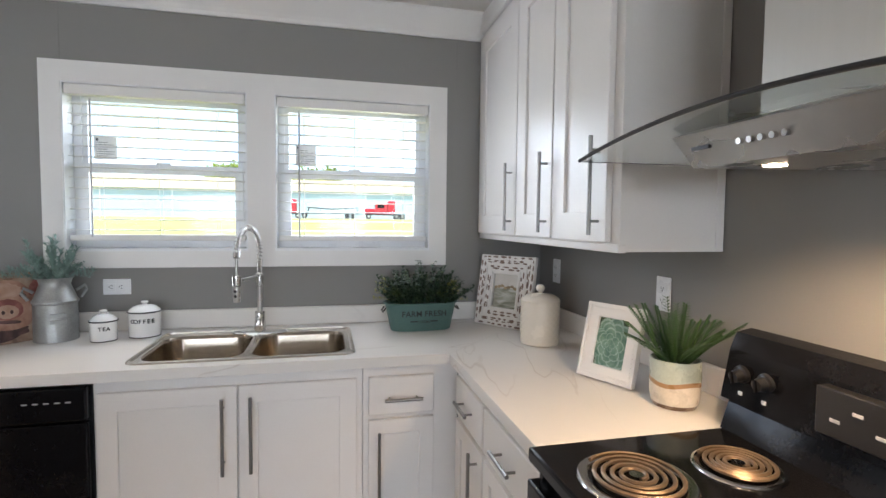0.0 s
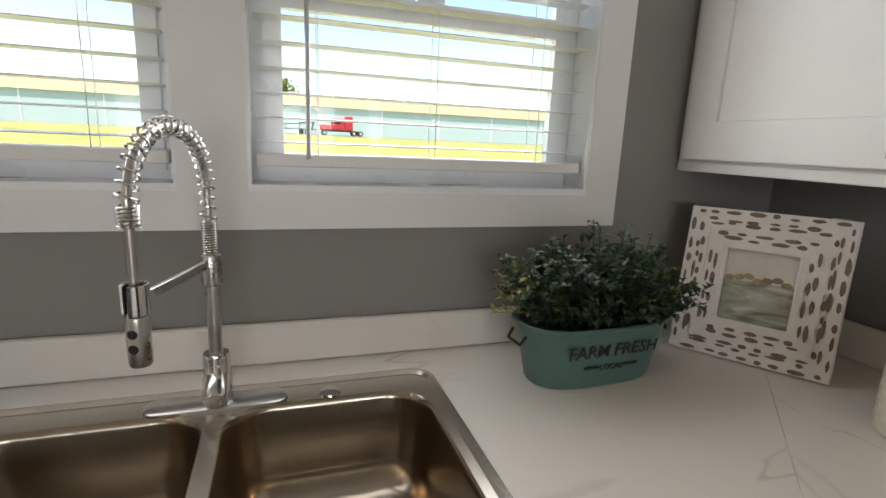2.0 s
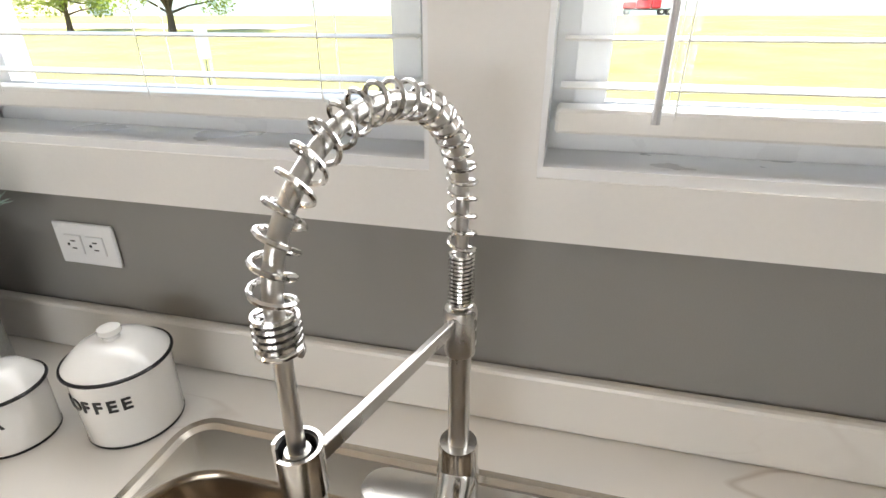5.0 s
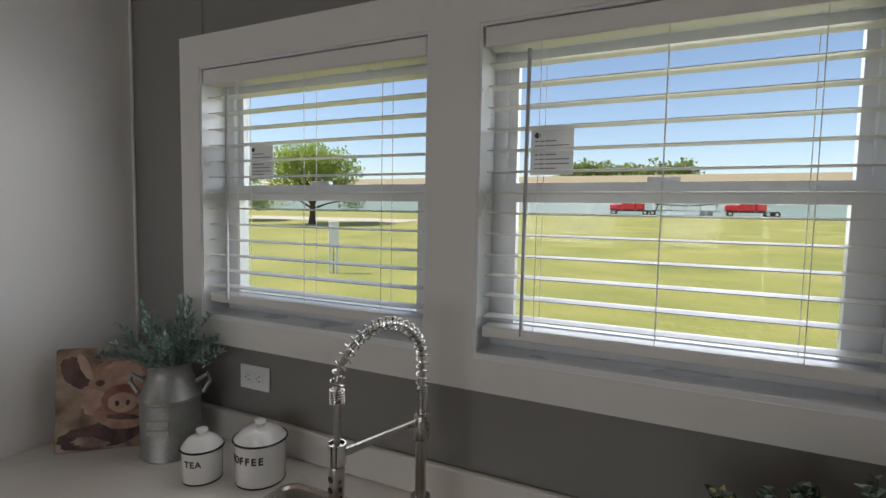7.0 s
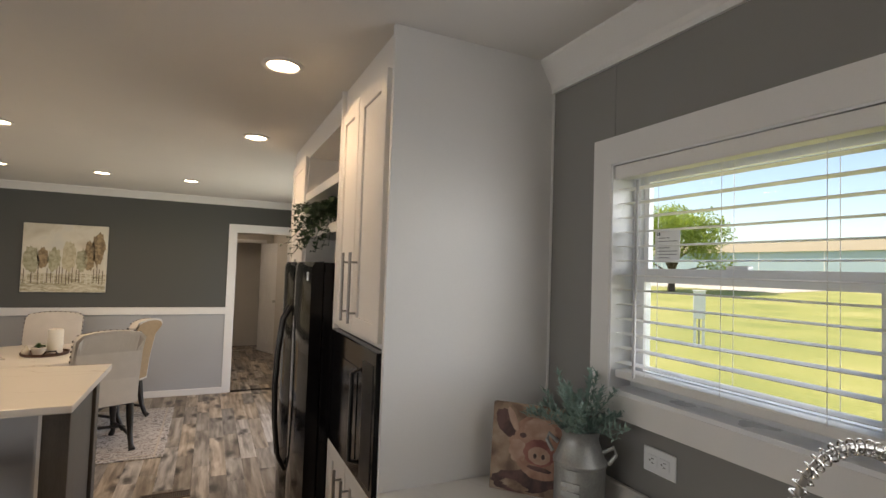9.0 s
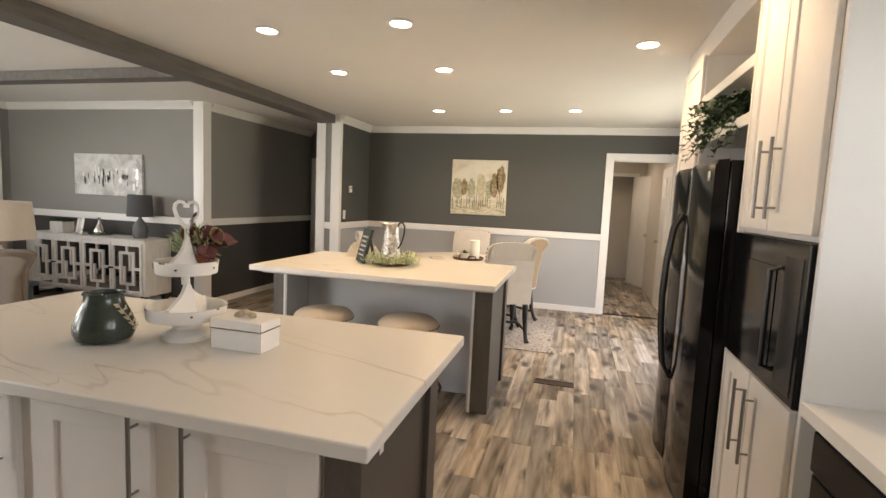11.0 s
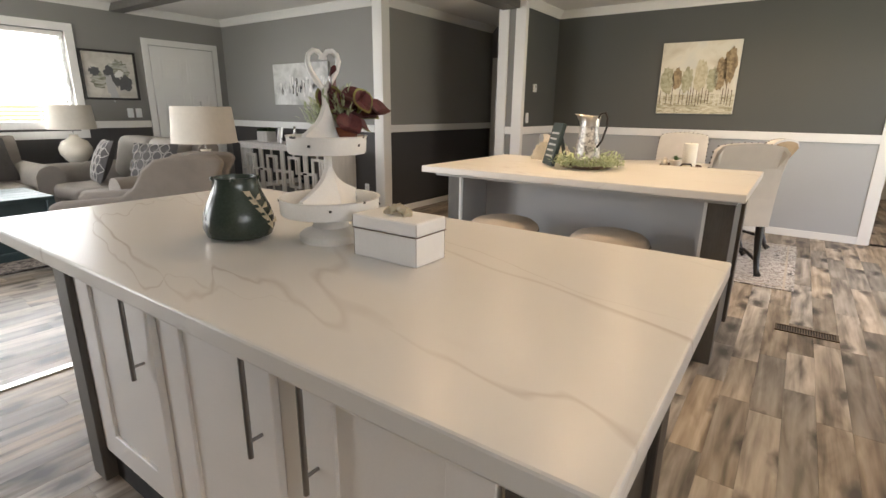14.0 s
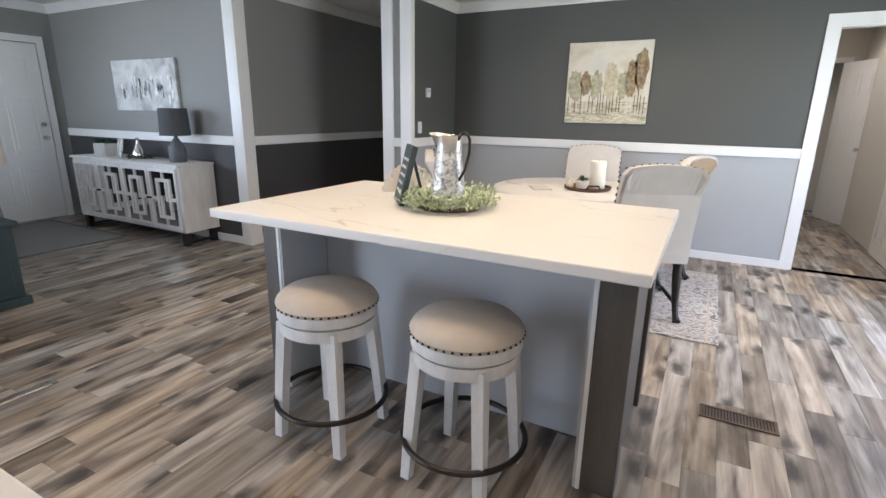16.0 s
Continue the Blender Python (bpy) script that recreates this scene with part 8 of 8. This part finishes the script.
# long low building beyond the road
lb = thing("warehouse", "long low metal building with a teal wall and tan roof", "building", (-20, 160, 2.0))
M_TEALWALL = surf("teal_metal_siding", (0.38, 0.48, 0.52), 0.6, scale=0.6, vary=0.06, bump=0.05, fine=8)
M_TANROOF = surf("tan_metal_roof", (0.30, 0.245, 0.15), 0.7, scale=0.5, vary=0.1)
part("wall", box(B(), -150, 130, 0, 30, -0.5, 8.6), M_TEALWALL, lb)
bm = B()
loft(bm, [[(x, -0.6, 8.6), (x, 15, 13.4), (x, 30.6, 8.6)] for x in (-151, 131)])
part("roof", bm, M_TANROOF, lb)
for k in range(15):
    part("wall_seam", box(B(), -140 + k * 19, -139.7 + k * 19, -0.08, -0.01, -0.4, 8.6), M_TRIM, lb)


def foliage(bm, rnd, centre, radius, n, size, squash=0.8):
    for _ in range(n):
        v = Vector((rnd.gauss(0, 1), rnd.gauss(0, 1), rnd.gauss(0, 1))).normalized() * (rnd.random() ** 0.4)
        p = Vector(centre) + Vector((v.x * radius, v.y * radius, v.z * radius * squash))
        q = Vector((rnd.uniform(-1, 1), rnd.uniform(-1, 1), rnd.uniform(-0.4, 0.8))).normalized()
        leaf(bm, p, p + q * size * rnd.uniform(0.6, 1.3), size * 0.8, 0.25)


def thin_leaf(name, col):
    """Sunlit foliage: each leaf passes part of the light on."""
    m = surf(name, col, 0.6, scale=0.6, vary=0.35, bump=0)
    n, l = m.node_tree.nodes, m.node_tree.links
    t, mx = n.new("ShaderNodeBsdfTranslucent"), n.new("ShaderNodeMixShader")
    t.inputs[0].default_value = (col[0] * 1.5, col[1] * 1.5, col[2] * 0.9, 1)
    mx.inputs[0].default_value = 0.45
    l.new(n["Principled BSDF"].outputs[0], mx.inputs[1]); l.new(t.outputs[0], mx.inputs[2]); l.new(mx.outputs[0], n["Material Output"].inputs[0])
    return m


M_TREELEAF = thin_leaf("sunlit_tree_leaf", (0.24, 0.31, 0.065))
M_FARLEAF = thin_leaf("far_wood_leaf", (0.17, 0.22, 0.07))
M_BARK = surf("brown_bark", (0.09, 0.065, 0.045), 0.9, scale=2, vary=0.3, bump=0.2)
def tree(at, h, spread, seed, label):
    rnd = random.Random(seed)
    tr = thing("tree", label, "tree", at)
    bm = B()
    tube(bm, [(0, 0, -0.3), (0.1, 0, h * 0.12), (0, 0.1, h * 0.3), (0.2, 0, h * 0.55), (0.1, 0, h * 0.8)], [h * 0.045, h * 0.032, h * 0.026, h * 0.016, h * 0.006], 10)
    tips = []
    for k in range(17):
        a, z0 = 2 * math.pi * k / 17 * 3 + rnd.uniform(-0.3, 0.3), h * rnd.uniform(0.16, 0.4)
        z1 = h * rnd.uniform(0.30, 0.80)
        r = spread * rnd.uniform(0.55, 0.85) * (1 - 0.6 * (z1 / h - 0.3))
        tip = Vector((math.cos(a) * r, math.sin(a) * r, z1))
        tube(bm, [(0, 0, z0), (tip.x * 0.4, tip.y * 0.4, z0 + (z1 - z0) * 0.55), tip], [h * 0.014, h * 0.009, h * 0.003], 6)
        tips.append(tip)
    part("trunk", bm, M_BARK, tr, smooth=True)
    bm = B()
    for t in tips + [Vector((0, 0, h * 0.84)), Vector((spread * 0.3, 0, h * 0.7)), Vector((-spread * 0.3, 0.2, h * 0.72))]:
        foliage(bm, rnd, t, spread * rnd.uniform(0.28, 0.42), 420, h * 0.035)
    tagged(part("crown", bm, M_TREELEAF, tr), kind="stuff")
    return tr


tree((-44, 50, rise(50)), 11.0, 7.2, 3, "broad leafy green tree on the lawn")
tree((-60, 52, rise(52)), 9.0, 5.0, 5, "leafy green tree beside the gravel drive")
rnd = random.Random(8)
bm = B()
for k in range(60):
    x = rnd.uniform(-70, 5)
    foliage(bm, rnd, (x, 330 + rnd.uniform(-12, 12), 27 + rnd.uniform(-2, 3)), rnd.uniform(5, 9), 60, 3.0, 0.9)
    foliage(bm, rnd, (x, 330, 15), 10, 40, 4.0, 1.2)
tagged(part("far_woods", bm, M_FARLEAF), "distant line of dark green woods", "trees", kind="stuff")

# electric pedestal on the lawn
pd = thing("utility_pedestal", "white electric meter pedestal on the lawn", "utility box", (-12.8, 14.3, rise(14)), 38)
part("meter_box", box(B(), -0.19, 0.19, -0.12, 0.12, 1.0, 1.95, 0.02, 2), M_VINYL, pd)
part("hood", box(B(), -0.21, 0.21, -0.15, 0.13, 1.95, 1.99, 0.01), M_VINYL, pd)
for x in (-0.13, 0.13):
    part("post", box(B(), x - 0.045, x + 0.045, -0.045, 0.045, -0.2, 1.0), M_VINYL, pd)
part("conduit", cyl(B(), (0, 0, -0.2), (0, 0, 1.0), 0.03, n=10), M_ZINC, pd)

# trucks on the road
M_TRUCKRED = surf("red_truck_paint", (0.42, 0.02, 0.03), 0.3, vary=0.05)
M_TYRE = surf("tyre_rubber", (0.02, 0.02, 0.02), 0.8)
def tractor(at, rz, paint, label):
    tk = thing("truck", label, "truck", at, rz)
    part("cab", box(B(), -1.2, 1.4, -1.2, 1.2, 1.0, 3.3, 0.2, 2), paint, tk)
    part("sleeper", box(B(), 1.42, 3.0, -1.2, 1.2, 1.0, 3.8, 0.25, 2), paint, tk)
    part("hood", box(B(), -3.4, -1.21, -0.95, 0.95, 1.0, 2.15, 0.25, 3), paint, tk)
    part("windshield", box(B(), -1.23, -1.15, -1.0, 1.0, 2.25, 3.0), M_BLACK, tk)
    part("side_window", box(B(), -0.8, 0.6, -1.215, -1.19, 2.25, 3.0), M_BLACK, tk)
    part("bumper", box(B(), -3.6, -3.41, -1.1, 1.1, 0.55, 0.95, 0.05), M_STEEL, tk)
    part("chassis", box(B(), -3.2, 5.0, -0.5, 0.5, 0.75, 0.98), M_BLACKP, tk)
    for x in (-2.6, 3.2, 4.5):
        for y in (-1.05, 1.05):
            w = part("wheel", cyl(B(), (x, y - 0.18, 0.52), (x, y + 0.18, 0.52), 0.52, n=20), M_TYRE, tk, smooth=True)
            part("rim", cyl(B(), (x, y - 0.19, 0.52), (x, y + 0.19, 0.52), 0.26, n=16), M_STEEL, w, smooth=True)
    return tk


RZ = rise(103) + 0.03
tractor((10, 103, RZ), 0, M_TRUCKRED, "red semi truck standing on the road")
tractor((-10, 103, RZ), 0, M_TRUCKRED, "bright red semi truck on the road")
tl = thing("car_hauler", "black empty car hauler trailer behind the truck", "trailer", (0, 103, RZ))
part("deck", box(B(), -5.5, 6.0, -1.2, 1.2, 0.9, 1.05), M_BLACKP, tl)
for x in (-5, -2.5, 0, 2.5, 5):
    for y in (-1.15, 1.15):
        part("post", tube(B(), [(x, y, 1.0), (x + 0.4, y, 2.2)], 0.07, 6), M_BLACKP, tl)
for y in (-1.15, 1.15):
    part("upper_rail", tube(B(), [(-5, y, 2.2), (0, y, 1.9), (5.6, y, 2.3)], 0.09, 6), M_BLACKP, tl)
for x in (3.0, 4.2):
    for y in (-1.0, 1.0):
        part("wheel", cyl(B(), (x, y - 0.15, 0.48), (x, y + 0.15, 0.48), 0.48, n=18), M_TYRE, tl, smooth=True)

# ---- recessed ceiling lamps, the passage pair added unseen ----
for k, (x, y) in enumerate(LAMPS):
    dl = thing("downlight", "lit round recessed ceiling light with a white trim ring", "ceiling light", (x, y, ZC), group="recessed ceiling lights")
    part("trim_ring", lathe(B(), [(0.060, -0.001), (0.082, -0.001), (0.084, -0.005), (0.064, -0.009), (0.060, -0.004)], 28), M_TRIM, dl, smooth=True)
    part("lens", lathe(B(), [(0.060, -0.0035), (0.03, -0.005), (0, -0.0055)], 28), M_LED, dl, "glowing warm lens", smooth=True)
    la = bpy.data.lights.new("downlight_lamp", "AREA")
    la.shape, la.size, la.energy, la.color, la.spread = "DISK", 0.11, 1.7, (1.0, 0.74, 0.46) if x > -8 else (1.0, 0.90, 0.78), radians(150)
    ob = new("downlight_lamp", la)
    ob.matrix_world = look((x, y, ZC - 0.012), (x, y, 0))

# floor register
vt = thing("floor_vent", "brown slotted floor register set in the planks", "vent", (-4.91, -1.355, 0.0), 0)
part("frame", plate(B(), rect(-0.055, 0.055, -0.155, 0.155), [rect(-0.042, 0.042, -0.142, 0.142)], 0.005, lambda u, v, w: (u, v, 0.001 + w)), M_BRONZE, vt)
part("well", box(B(), -0.042, 0.042, -0.142, 0.142, 0.0005, 0.0015), M_TOE, vt)
for k in range(22):
    part("slat", box(B(), -0.042, 0.042, -0.138 + k * 0.0128, -0.132 + k * 0.0128, 0.0016, 0.005), M_BRONZE, vt)

# ---- vinyl planks: the near ones are pieces of their own ----
fl = new("floor")
tagged(fl, "grey-brown wood-look plank floor with dark knots", kind="structure")
rp = random.Random(12)
PW = 0.120
LENGTHS = (0.46, 0.64, 0.90)
shared = {}
far = B()
count = 0
def plank_mesh(bm, x0, x1, y0, y1):
    g, c = 0.0003, 0.0007
    lo = [[(x0 + g, y0 + g, -0.006), (x1 - g, y0 + g, -0.006), (x1 - g, y1 - g, -0.006), (x0 + g, y1 - g, -0.006)],
          [(x0 + g, y0 + g, -c), (x1 - g, y0 + g, -c), (x1 - g, y1 - g, -c), (x0 + g, y1 - g, -c)],
          [(x0 + g + c, y0 + g + c, 0), (x1 - g - c, y0 + g + c, 0), (x1 - g - c, y1 - g - c, 0), (x0 + g + c, y1 - g - c, 0)]]
    return loft(bm, lo, cap0=False)
row = 0
y = 0.0
while y > YF:
    x = 0.0 + rp.uniform(0, 0.9)
    while x > -11.4:
        L = rp.choice(LENGTHS)
        x0, x1 = x - L, min(x, 0.0)
        if x1 > x0 and not (y < -5.7 and x1 < -6.0):
            near = -6.4 < x0 and x1 < -1.6 and -3.0 < y < -0.65 and count < 300 and x1 - x0 > 0.4
            near = near and not (-2.7 < x0 and -2.0 > x1 and -3.4 < y < -1.8)
            if near:
                count += 1
                if L not in shared:
                    ob = part("plank", plank_mesh(B(), -L, 0, -PW, 0), M_PLANK, fl)
                    shared[L] = ob.data
                else:
                    ob = new("plank", shared[L]); ob.parent = fl
                ob.location = (x, y, 0)
            else:
                plank_mesh(far, max(x0, -11.4), x1, y - PW, y)
        x -= L
    y -= PW
tagged(part("plank_field", far, M_PLANK, fl), kind="stuff")
